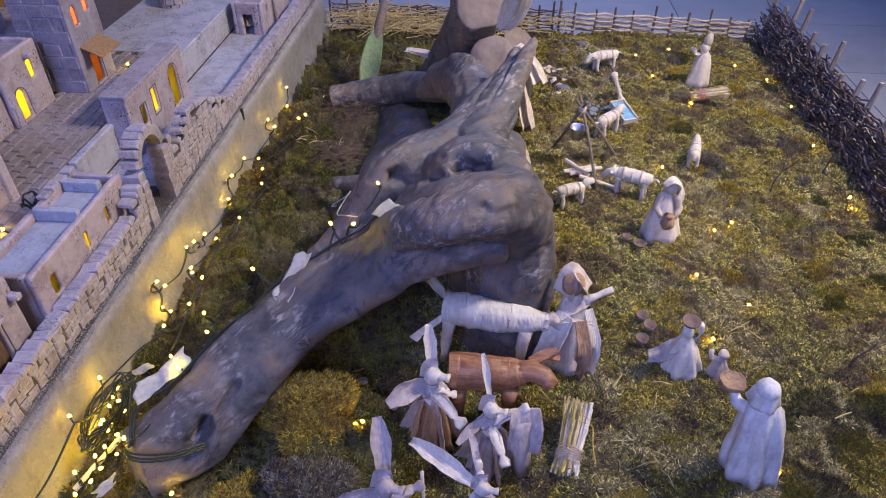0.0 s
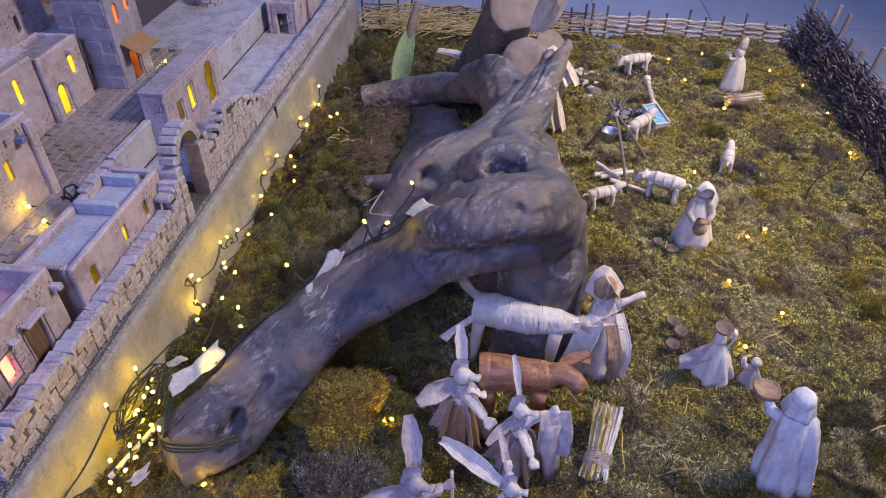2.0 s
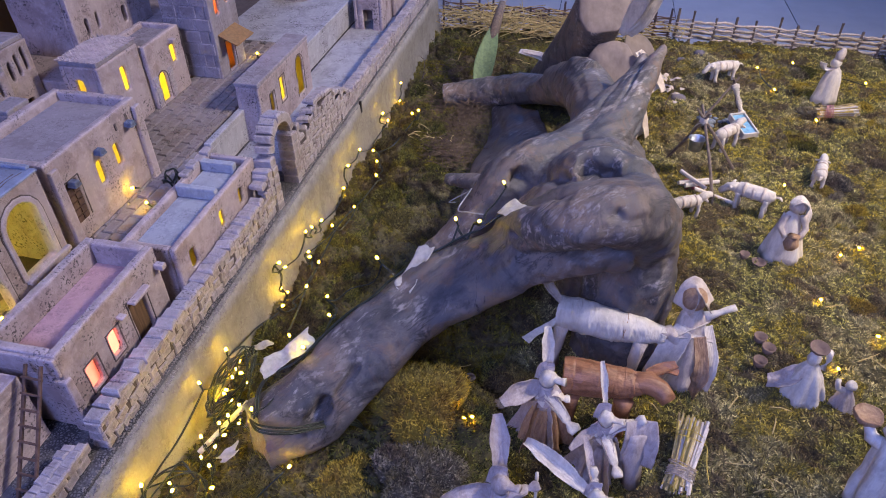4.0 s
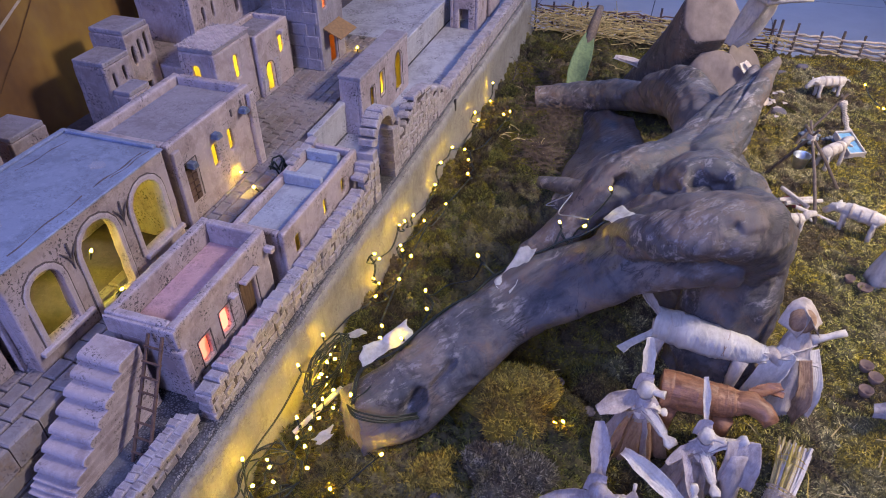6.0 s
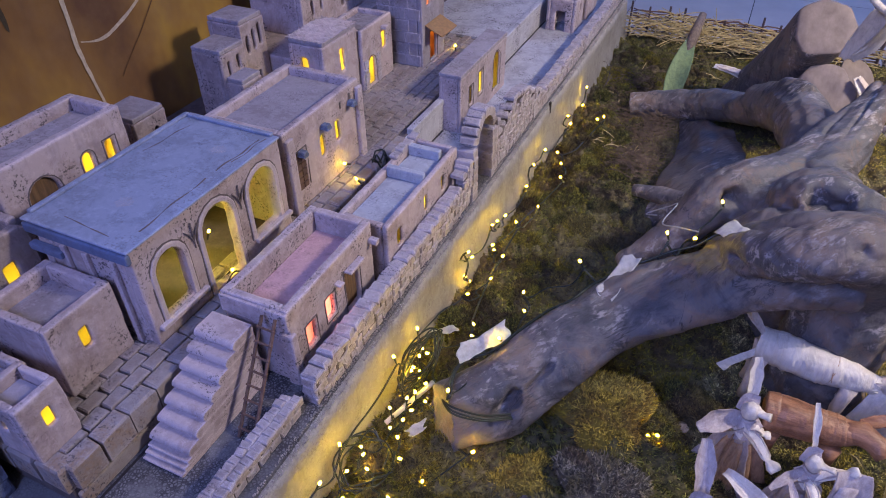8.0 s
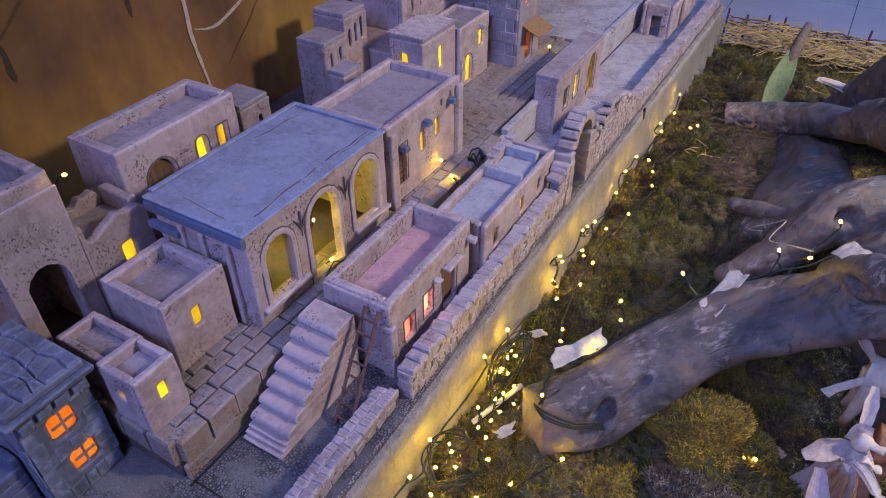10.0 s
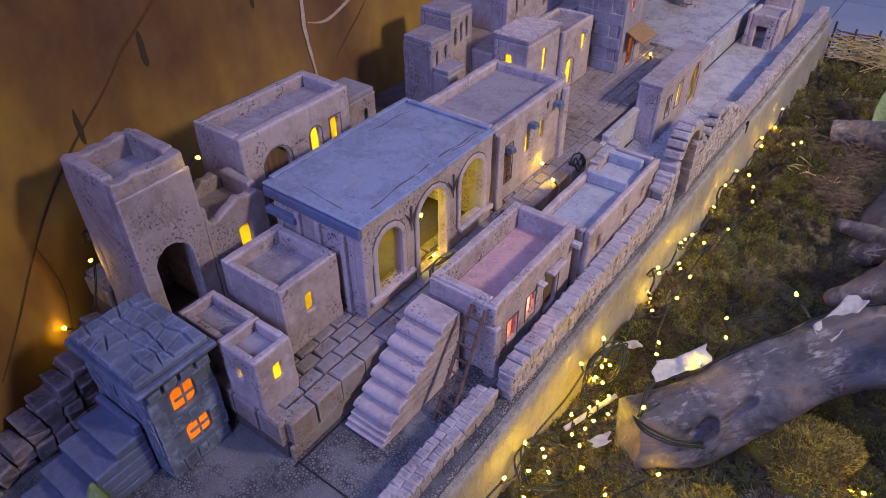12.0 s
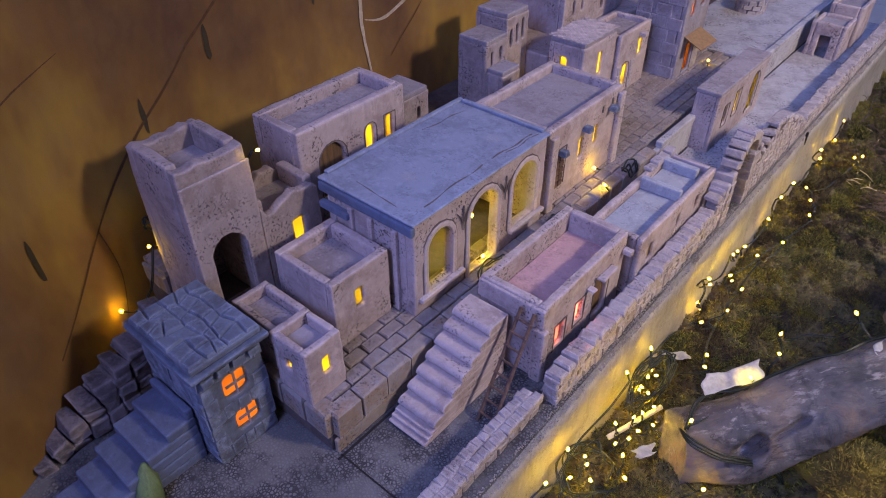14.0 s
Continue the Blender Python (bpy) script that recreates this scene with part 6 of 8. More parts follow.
add_tube(bm, [tuple(p) for p in curve_pts([(-0.23, 1.22, 0.625), (-0.27, 1.27, 0.59), (-0.31, 1.36, 0.53), (-0.29, 1.42, 0.55), (-0.31, 1.48, 0.5), (-0.36, 1.5, 0.45), (-0.33, 1.43, 0.5)], 6)], 0.0016, 5)
solid("clear_wire", bm, M_clear, "thin clear wire loop on the driftwood", "wire", smooth=True)


# ---- tape ----
def tape(label, c, u, v, su, sv, seed):
    """A torn piece of tape that sags over what it sticks to."""
    rg = random.Random(seed)
    u, v = Vector(u).normalized(), Vector(v).normalized()
    n = u.cross(v).normalized()
    bm = bmesh.new()
    a, b = 22, 12
    ends = [[rg.uniform(-0.006, 0.006) for _ in range(4)] for _ in range(2)]
    g = []
    for i in range(a):
        row = []
        for j in range(b):
            f, q = i / (a - 1), j / (b - 1)
            e0, e1 = (sum(e[m] * math.cos(m * q * 3 + m) for m in range(4)) for e in ends)
            s = (f - 0.5) * su + e0 * (1 - f) + e1 * f
            t_ = (q - 0.5) * sv * (1 + 0.1 * math.sin(f * 5 + seed))
            p = Vector(c) + u * s + v * t_ + n * (-(t_ * t_) * 5 - (s * s) * 2 + 0.008 * noise.noise((s * 45, t_ * 30, seed)) + 0.0015 * noise.noise((s * 150, t_ * 150, seed)))
            row.append(bm.verts.new(p))
        g.append(row)
    for i in range(a - 1):
        for j in range(b - 1):
            bm.faces.new((g[i][j], g[i + 1][j], g[i + 1][j + 1], g[i][j + 1]))
    ob = solid("tape_strip", bm, M_tape, label, "tape", "tape strips", smooth=True)
    m = ob.modifiers.new("thickness", "SOLIDIFY")
    m.thickness = 0.0006
    return ob


tape("torn pale masking tape holding a light on the driftwood", (-0.357, 1.138, 0.522), (0.3, 0.85, 0.42), (0.75, -0.3, 0.1), 0.105, 0.042, 1)
tape("crumpled pale masking tape over the cable", (-0.585, 0.928, 0.418), (0.6, 0.72, 0.2), (0.6, -0.6, -0.2), 0.12, 0.04, 2)
tape("pale masking tape folded over the wood edge", (-0.16, 1.215, 0.648), (0.55, -0.6, 0.1), (0.6, 0.6, 0.35), 0.075, 0.05, 3)
tape("narrow pale masking tape on the plaster edge", (-0.728, 1.06, 0.275), (0.8, 0.5, 0.12), (0.4, -0.8, 0.2), 0.065, 0.026, 4)
tape("small pale tape scrap in the moss", (-0.66, 0.76, 0.29), (0.5, 0.7, 0.2), (0.7, -0.5, 0.1), 0.04, 0.025, 5)
bm = bmesh.new()
add_tube(bm, [(-0.745, 0.775, 0.245), (-0.69, 0.905, 0.268)], 0.006, 8)
solid("peeled_stick", bm, M_husk_pale, "short pale peeled stick under the cable", "stick", smooth=True)

# ---- straw ----
M_fibre = husk_mat("dry_moss_fibre", (0.16, 0.105, 0.06), (0.06, 0.038, 0.025))
def straws(name, label, count, spots, length, r, seed, mat, lift=0.02):
    rg = random.Random(seed)
    bm = bmesh.new()
    for _ in range(count):
        cx, cy, sx, sy, h = rg.choice(spots)
        x, y = rg.gauss(cx, sx), rg.gauss(cy, sy)
        a, l = rg.uniform(0, math.pi), length * rg.uniform(0.4, 1.2)
        x = min(max(x, -0.76), 1.2)
        y = min(max(y, 0.3), 3.42)
        z = bed(x, min(y, 3.35)) + 0.012 + rg.uniform(0, h)
        d = Vector((math.cos(a), 0.6 * math.sin(a), rg.uniform(-0.15, 0.25)))
        p = Vector((x, y, z))
        q = p + d * l
        q.z = max(q.z, bed(q.x, min(q.y, 3.35)) + 0.01)
        add_tube(bm, [p, p.lerp(q, 0.5) + Vector((0, 0, rg.uniform(-0.004, 0.01))), q], [r, r, r * 0.8], 4, False)
    return tagged(solid(name, bm, mat, label, "straw"), kind="stuff")


straws("straw_heap", "loose straw heaped against the back fence", 620, [(-0.55, 3.3, 0.14, 0.05, 0.09), (-0.3, 3.33, 0.2, 0.05, 0.08), (-0.05, 3.32, 0.2, 0.05, 0.06)], 0.16, 0.0022, 1, M_straw)
straws("dry_root_fibres", "dry brown fibres between the town and the root", 1500, [(-0.5, 2.3, 0.05, 0.1, 0.02), (-0.55, 2.75, 0.1, 0.16, 0.025), (-0.47, 2.1, 0.05, 0.06, 0.02), (-0.5, 2.4, 0.06, 0.06, 0.03)], 0.05, 0.0011, 2, M_fibre)
straws("straw_scatter", "single pale straws scattered on the moss", 90, [(-0.3, 2.9, 0.2, 0.2, 0.01), (-0.58, 2.17, 0.06, 0.04, 0.006), (0.6, 1.5, 0.4, 0.5, 0.004), (0.5, 1.0, 0.3, 0.2, 0.004)], 0.06, 0.0014, 3, M_straw)
bm = bmesh.new()
for k in range(3):
    add_tube(bm, [(-0.66, 2.14 + 0.012 * k, 0.215), (-0.53, 2.17 + 0.008 * k, 0.222)], 0.002, 5)
solid("straw_stalks", bm, M_straw, "three pale straw stalks lying together", "straw")

# ---- fences ----
M_greystick = wood_mat("grey_stick", (0.36, 0.31, 0.29), (0.18, 0.14, 0.13), 120)
def woven_fence(name, label, ends, rows_, gap, post_r, post_h, lean, rod_r, mats, post_mat, wob, seed, z0, upright=1.0, behind=0.0):
    rg = random.Random(seed)
    a, b = Vector(ends[0]), Vector(ends[1])
    f = thing(name, label, "wicker fence")
    d = (b - a).normalized()
    out = Vector((d.y, -d.x, 0)) if lean[0] >= 0 else Vector((-d.y, d.x, 0))
    L = (b - a).length
    n = int(L / gap)
    for k in range(n + 1):
        p = a + d * (k * gap + rg.uniform(-0.012, 0.012))
        h = post_h * rg.uniform(0.8, 1.15)
        bm = bmesh.new()
        l = abs(lean[0]) * rg.uniform(0.7, 1.3) * upright
        p = p + out * behind
        add_tube(bm, [p + Vector((0, 0, z0 - 0.03)), p + out * l * h * 0.5 + Vector((0, 0, z0 + h * 0.5)), p + out * l * h + Vector((0, 0, z0 + h))], [post_r, post_r * 0.95, post_r * 0.85], 7)
        part("post", bm, post_mat, f)
    for r in range(rows_):
        h = 0.01 + lean[1] * (r + 0.5) / rows_
        start = rg.uniform(-0.1, 0.0)
        while start < L:
            ln = rg.uniform(0.5, 0.9) * (L * 0.6 + 0.3)
            pts = []
            s = max(0.0, start)
            while s < min(L, start + ln):
                ph = math.pi * s / gap + math.pi * r
                pts.append(a + d * s + out * (abs(lean[0]) * h + wob * math.sin(ph) + rg.uniform(-0.002, 0.002)) + Vector((0, 0, z0 + h + rg.uniform(-0.004, 0.004))))
                s += gap / 4
            if len(pts) > 2:
                bm = bmesh.new()
                rr = rod_r * rg.uniform(0.75, 1.25)
                add_tube(bm, [tuple(p) for p in pts], [rr * (0.7 + 0.3 * math.sin(math.pi * i / (len(pts) - 1))) for i in range(len(pts))], 6)
                part("rod", bm, rg.choice(mats), f, smooth=True)
            start += ln * 0.95
    return f


woven_fence("brown_wicker_fence", "low brown woven willow fence at the back", ((-0.78, 3.42, 0), (0.34, 3.42, 0)), 13, 0.085, 0.006, 0.14, (0.05, 0.11), 0.0034, [M_willow, M_willow, M_stick], M_twig, 0.007, 1, 0.2)
woven_fence("pale_reed_fence", "low pale peeled-reed fence with dark posts", ((0.34, 3.42, 0), (1.3, 3.36, 0)), 8, 0.09, 0.007, 0.135, (0.05, 0.095), 0.0058, [M_reed, M_husk, M_reed], M_stick, 0.01, 2, 0.21)
woven_fence("dark_twig_fence", "dark woven willow fence with upright sticks", ((1.255, 1.1, 0), (1.285, 3.38, 0)), 30, 0.12, 0.011, 0.27, (0.3, 0.19), 0.0048, [M_twig, M_twig, M_twig, M_willow], M_greystick, 0.012, 3, 0.19, 0.35, 0.035)
rg = random.Random(9)
bm = bmesh.new()
for _ in range(1500):
    y, h = rg.uniform(1.2, 3.36), rg.uniform(0.0, 0.2)
    p = Vector((1.245 + 0.35 * h + rg.uniform(-0.025, 0.02), y, 0.2 + h))
    q = p + Vector((rg.uniform(-0.025, 0.02), rg.uniform(-0.06, 0.06), rg.uniform(-0.01, 0.03)))
    add_tube(bm, [p, q], [0.0036, 0.0034], 5, True)
    bm.faces.ensure_lookup_table()
    bm.faces[-1].material_index = 1 if rg.random() < 0.7 else 0
tagged(solid("fence_twig_ends", bm, [M_twig, M_greystick], "short dark twig ends sticking out of the fence", "twigs"), kind="stuff")


# ---- bare twigs standing in the moss ----
def twig_tree(label, at, size, seed, mat=None, leaves=0):
    rg = random.Random(seed)
    t = thing("bare_twig", label, "twig", "bare twigs", at)

    def branch(p, d, l, r, depth, bm):
        q = p + d * l
        m = p.lerp(q, 0.5) + Vector((rg.uniform(-1, 1), rg.uniform(-1, 1), 0)) * l * 0.07
        add_tube(bm, [p, m, q], [r, r * 0.85, r * 0.6], 5)
        if depth:
            for _ in range(2):
                nd = (d + Vector((rg.uniform(-0.8, 0.8), rg.uniform(-0.8, 0.8), rg.uniform(-0.2, 0.4)))).normalized()
                branch(q if rg.random() < 0.6 else m, nd, l * rg.uniform(0.5, 0.8), r * 0.62, depth - 1, bm)
    bm = bmesh.new()
    branch(Vector((0, 0, -0.02)), Vector((0.25, 0.15, 1)).normalized(), size, 0.003, 3, bm)
    part("stem", bm, mat or M_twig, t)
    if leaves:
        for _ in range(leaves):
            a = rg.uniform(0, math.tau)
            c = Vector((0.12 * size / 0.1 * rg.uniform(-0.4, 0.6), 0.1 * rg.uniform(-0.5, 0.5), size * rg.uniform(0.5, 1.9)))
            bm = bmesh.new()
            add_tube(bm, [c, c + Vector((math.cos(a), math.sin(a), 0.5)) * 0.014, c + Vector((math.cos(a), math.sin(a), 0.2)) * 0.03], [0.002, 0.011, 0.002], 6, flat=0.15)
            part("dry_leaf", bm, M_husk, t)
    return t


twig_tree("thin bare forked twig standing in the moss", (0.963, 2.01, 0.24), 0.09, 1)
twig_tree("thin bare twig lying low by the moss edge", (0.9, 1.22, 0.24), 0.07, 2)
twig_tree("dry twig with pale curled leaves", (0.27, 2.62, 0.24), 0.08, 3, M_stick, 14)
twig_tree("thin bare twig beside the fence", (1.16, 2.12, 0.24), 0.1, 4)
twig_tree("dark twig sprigs by the plaster edge", (-0.74, 2.72, 0.22), 0.05, 5)

# ---- corn-husk figures ----
def add_robe(bm, c, profile, folds, amp, mi=0, squash=1.0, n=40, lean=(0, 0), seed=0):
    """A draped skirt: rings of (height, radius) round c, with folds that grow towards the hem."""
    rings = []
    hmax = max(h for h, _ in profile)
    for h, r in profile:
        f = 1 - h / hmax
        ring_ = []
        for k in range(n):
            a = k * math.tau / n
            rr = r * (1 + amp * (0.3 + f) * math.sin(a * folds + seed) * 0.7 + amp * 0.8 * noise.noise((math.cos(a) * 2 + seed, math.sin(a) * 2, h * 14)))
            ring_.append(bm.verts.new((c[0] + rr * math.cos(a) + lean[0] * h, c[1] + rr * math.sin(a) * squash + lean[1] * h, c[2] + h + (0.006 * noise.noise((math.cos(a) * 3, math.sin(a) * 3, seed)) if h < 0.01 else 0))))
        rings.append(ring_)
    for a, b in zip(rings, rings[1:]):
        for k in range(n):
            bm.faces.new((a[k], a[(k + 1) % n], b[(k + 1) % n], b[k])).material_index = mi
    bm.faces.new(rings[-1]).material_index = mi
    bm.faces.new(rings[0][::-1]).material_index = mi


def add_leaf(bm, nodes, widths, thick=0.0022, mi=0, twist=0.0, up=(0, 0, 1), cup=0.25):
    """A husk leaf: a cupped ribbon along nodes."""
    pts = [Vector(p) for p in curve_pts(nodes, 5)]
    ws = [float(w[0]) for w in curve_pts([(w,) for w in widths], 5)]
    last = None
    m = 13
    for i, p in enumerate(pts):
        d = (pts[min(i + 1, len(pts) - 1)] - pts[max(i - 1, 0)]).normalized()
        s = d.cross(Vector(up))
        s = s.normalized() if s.length > 0.01 else Vector((1, 0, 0))
        if twist:
            s = Matrix.Rotation(twist * i / len(pts), 3, d) @ s
        nn = s.cross(d)
        top, bot = [], []
        for k in range(m):
            f = 2 * k / (m - 1) - 1
            q = p + s * f * ws[i] + nn * (cup * ws[i] * (f * f - 0.5) + 0.0004 * (1 if k % 2 else -1) * (0.4 + abs(math.sin(k * 1.7))))
            top.append(bm.verts.new(q + nn * thick / 2))
            bot.append(bm.verts.new(q - nn * thick / 2))
        loop_ = top + bot[::-1]
        if last:
            for k in range(len(loop_)):
                bm.faces.new((last[k], last[(k + 1) % len(loop_)], loop_[(k + 1) % len(loop_)], loop_[k])).material_index = mi
        else:
            bm.faces.new(loop_[::-1]).material_index = mi
        last = loop_
    bm.faces.new(last).material_index = mi


def add_wound(bm, axis, radii, bands, mi, rows=90, n=32, squash=1.0):
    """A stuffed body along axis, wound with strips: bands of (from, to, slant, height)."""
    pts = [Vector(p) for p in curve_pts(axis, 12)]
    rs = [float(r[0]) for r in curve_pts([(r,) for r in radii], 12)]
    last = None
    for i in range(rows + 1):
        f = i / rows
        g = f * (len(pts) - 1)
        k = min(int(g), len(pts) - 2)
        p, r = pts[k].lerp(pts[k + 1], g - k), rs[k] + (rs[k + 1] - rs[k]) * (g - k)
        e, u, _ = frame_of((pts[k + 1] - pts[k]).normalized())
        loop_ = []
        for q in range(n):
            a = q * math.tau / n
            rr = r * (1 + 0.05 * noise.noise((math.cos(a) * 1.5, math.sin(a) * 1.5, f * 3)))
            for b0, b1, slant, height in bands:
                w = f + slant * math.sin(a) + 0.006 * noise.noise((a * 3, b0 * 20, 1))
                if b0 < w < b1:
                    rr += height
            loop_.append(bm.verts.new(p + e * rr * math.cos(a) + u * rr * squash * math.sin(a)))
        if last:
            for q in range(n):
                bm.faces.new((last[q], last[(q + 1) % n], loop_[(q + 1) % n], loop_[q])).material_index = mi
        else:
            bm.faces.new(loop_[::-1]).material_index = mi
        last = loop_
    bm.faces.new(last).material_index = mi


FIG = [M_husk, M_husk_pale, M_husk_lilac, M_husk_brown, M_husk_tan, M_cloth, M_clay, M_husk_wound, M_husk_red]


def figure(name, bm, label, category="corn-husk doll", group="corn-husk dolls"):
    bmesh.ops.recalc_face_normals(bm, faces=bm.faces)
    bmesh.ops.subdivide_edges(bm, edges=bm.edges[:], cuts=1, use_grid_fill=True, smooth=0.0)
    bm.normal_update()
    for v in bm.verts:
        c = v.co.copy()
        v.co += Vector((noise.noise(c * 45), noise.noise(c * 45 + Vector((9, 0, 0))), noise.noise(c * 45 + Vector((0, 9, 0))))) * 0.0024
        k = max(0.0, 1 - abs(noise.noise(Vector((c.x * 70, c.y * 70, c.z * 25)))) * 4)
        v.co -= v.normal * 0.0009 * k
        v.co += Vector((noise.noise(c * 150), noise.noise(c * 150 + Vector((9, 0, 0))), noise.noise(c * 150 + Vector((0, 9, 0))))) * 0.0005
    return solid(name, bm, FIG, label, category, group, smooth=True)


def up_from(x, y, dz=-0.006):
    return bed(x, y) + dz


# cloaked shepherd carrying a basket
x, y = 0.6, 0.925
z = up_from(x, y)
bm = bmesh.new()
add_robe(bm, (x, y, z), [(0, 0.055), (0.05, 0.053), (0.1, 0.049), (0.15, 0.043), (0.18, 0.035), (0.2, 0.025), (0.21, 0.02)], 7, 0.17, 5, 0.8, 56, (-0.12, 0.05), 1)
hd = (x - 0.028, y + 0.012, z + 0.232)
add_ball(bm, hd, 0.022, 14, 9, (1.0, 1.1, 1.1), 5)
add_robe(bm, (hd[0], hd[1], hd[2] - 0.032), [(0, 0.029), (0.012, 0.027), (0.03, 0.023), (0.036, 0.018)], 5, 0.1, 5, 1, 32, (0, 0), 2)
add_tube(bm, [(x - 0.03, y, z + 0.17), (x - 0.065, y + 0.03, z + 0.175), (x - 0.075, y + 0.05, z + 0.2)], [0.016, 0.013, 0.009], 8, mi=5)
figure("cloaked_shepherd", bm, "white-cloaked husk shepherd standing with a raised basket")
bm = bmesh.new()
add_robe(bm, (x - 0.075, y + 0.05, z + 0.19), [(0, 0.014), (0.008, 0.022), (0.018, 0.026), (0.022, 0.024), (0.018, 0.02)], 12, 0.03, 4, 1, 36)
figure("shepherd_basket", bm, "round brown woven basket held up by the shepherd", "basket", "bowls and baskets")

# woman with a bowl on the head
x, y = 0.52, 1.21
z = up_from(x, y)
bm = bmesh.new()
add_robe(bm, (x, y, z), [(0, 0.05), (0.03, 0.042), (0.07, 0.03), (0.09, 0.022), (0.105, 0.014), (0.11, 0.01)], 7, 0.1, 1, 0.9, 44, (-0.06, 0), 3)
add_leaf(bm, [(x - 0.02, y, z + 0.075), (x - 0.05, y - 0.005, z + 0.05), (x - 0.08, y, z + 0.03)], [0.02, 0.026, 0.02], mi=2)
add_ball(bm, (x - 0.008, y, z + 0.12), 0.015, 12, 8, (1, 1, 1.05), 1)
for s in (-0.4, 1):
    add_tube(bm, [(x + 0.016 * s, y, z + 0.095), (x + 0.024 * s, y + 0.005, z + 0.12), (x + 0.018 * s, y, z + 0.145)], [0.008, 0.007, 0.008], 8, mi=1)
figure("bowl_woman", bm, "pale husk woman in a flared skirt with raised arms")


def bowl(label, at, r, h, mat=None, tilt=(0, 0)):
    bm = bmesh.new()
    n = 20
    prof = [(0.35, 0.0), (0.75, 0.3), (1.0, 1.0), (0.9, 1.0), (0.65, 0.35), (0.0, 0.15)]
    rr = [[bm.verts.new((r * a * math.cos(k * math.tau / n), r * a * math.sin(k * math.tau / n), h * b)) for k in range(n)] for a, b in prof[:-1]]
    for p, q in zip(rr, rr[1:]):
        for k in range(n):
            bm.faces.new((p[k], p[(k + 1) % n], q[(k + 1) % n], q[k]))
    bm.faces.new(rr[0][::-1])
    bm.faces.new(rr[-1])
    ob = solid("clay_bowl", bm, mat or M_clay, label, "bowl", "bowls and baskets", smooth=True)
    ob.matrix_world = Matrix.Translation(at) @ pose(0, 0, 0, tilt[0], tilt[1], 0)
    return ob


bowl("shallow brown bowl carried on the woman's head", (x - 0.008, y, z + 0.143), 0.021, 0.015, None, (6, 0))
for bx, by, lab in ((0.452, 1.366, "small dark clay bowl on the moss"), (0.462, 1.322, "small dark clay bowl standing between two others"), (0.437, 1.278, "small grey clay bowl on the moss")):
    bowl(lab, (bx, by, bed(bx, by) + 0.004), 0.0165, 0.023)
bowl("tiny grey clay cup near the jug woman", (0.454, 1.692, bed(0.454, 1.692) + 0.004), 0.014, 0.02)
bowl("flat grey clay dish near the jug woman", (0.492, 1.675, bed(0.492, 1.675) + 0.004), 0.02, 0.012)

# child
x, y = 0.605, 1.195
z = up_from(x, y)
bm = bmesh.new()
add_robe(bm, (x, y, z), [(0, 0.03), (0.02, 0.024), (0.045, 0.014), (0.058, 0.008)], 5, 0.1, 2, 1, 28, (-0.1, 0), 5)
add_ball(bm, (x - 0.004, y, z + 0.07), 0.012, 10, 7, mi=1)
add_tube(bm, [(x - 0.008, y, z + 0.05), (x - 0.028, y, z + 0.058), (x - 0.033, y, z + 0.08)], [0.008, 0.007, 0.006], 7, mi=1)
figure("husk_child", bm, "tiny lilac husk child with one arm raised")

# woman with a jug
x, y = 0.562, 1.74
z = up_from(x, y)
bm = bmesh.new()
add_robe(bm, (x, y, z), [(0, 0.06), (0.04, 0.05), (0.08, 0.04), (0.12, 0.027), (0.14, 0.02), (0.15, 0.012)], 5, 0.08, 1, 0.75, 40, (-0.05, 0.03), 7)
add_ball(bm, (x, y + 0.005, z + 0.168), 0.02, 12, 8, (1.15, 1, 0.9), 0)
add_leaf(bm, [(x - 0.02, y, z + 0.175), (x, y + 0.004, z + 0.192), (x + 0.025, y + 0.005, z + 0.175), (x + 0.032, y, z + 0.12)], [0.012, 0.018, 0.018, 0.014], mi=1)
for s in (-1, 1):
    add_tube(bm, [(x + 0.02 * s, y, z + 0.145), (x + 0.034 * s, y - 0.012, z + 0.11), (x + 0.018 * s, y - 0.035, z + 0.09)], [0.012, 0.01, 0.008], 8, mi=0)
figure("jug_woman", bm, "pale husk woman in a stiff skirt holding a straw jug")
bm = bmesh.new()
add_robe(bm, (x, y - 0.042, z + 0.062), [(0, 0.014), (0.015, 0.021), (0.03, 0.018), (0.036, 0.012), (0.042, 0.016)], 9, 0.03, 4, 1, 24)
figure("straw_jug", bm, "small round straw jug held by the woman", "jug", "bowls and baskets")

# far woman with a load on the head
x, y = 0.885, 2.79
z = up_from(x, y)
bm = bmesh.new()
add_robe(bm, (x, y, z), [(0, 0.05), (0.05, 0.042), (0.1, 0.034), (0.135, 0.024), (0.15, 0.012)], 5, 0.08, 1, 0.8, 36, (0.03, 0), 9)
add_ball(bm, (x, y, z + 0.165), 0.02, 10, 7, (1, 1, 1.1), 1)
add_tube(bm, [(x + 0.004, y, z + 0.175), (x + 0.006, y, z + 0.2), (x + 0.012, y, z + 0.222)], [0.016, 0.018, 0.007], 9, mi=0)
add_leaf(bm, [(x - 0.01, y - 0.01, z + 0.14), (x - 0.045, y - 0.015, z + 0.145), (x - 0.05, y - 0.02, z + 0.17)], [0.012, 0.014, 0.012], mi=1)
figure("load_woman", bm, "pale husk woman carrying a bundle on the head")

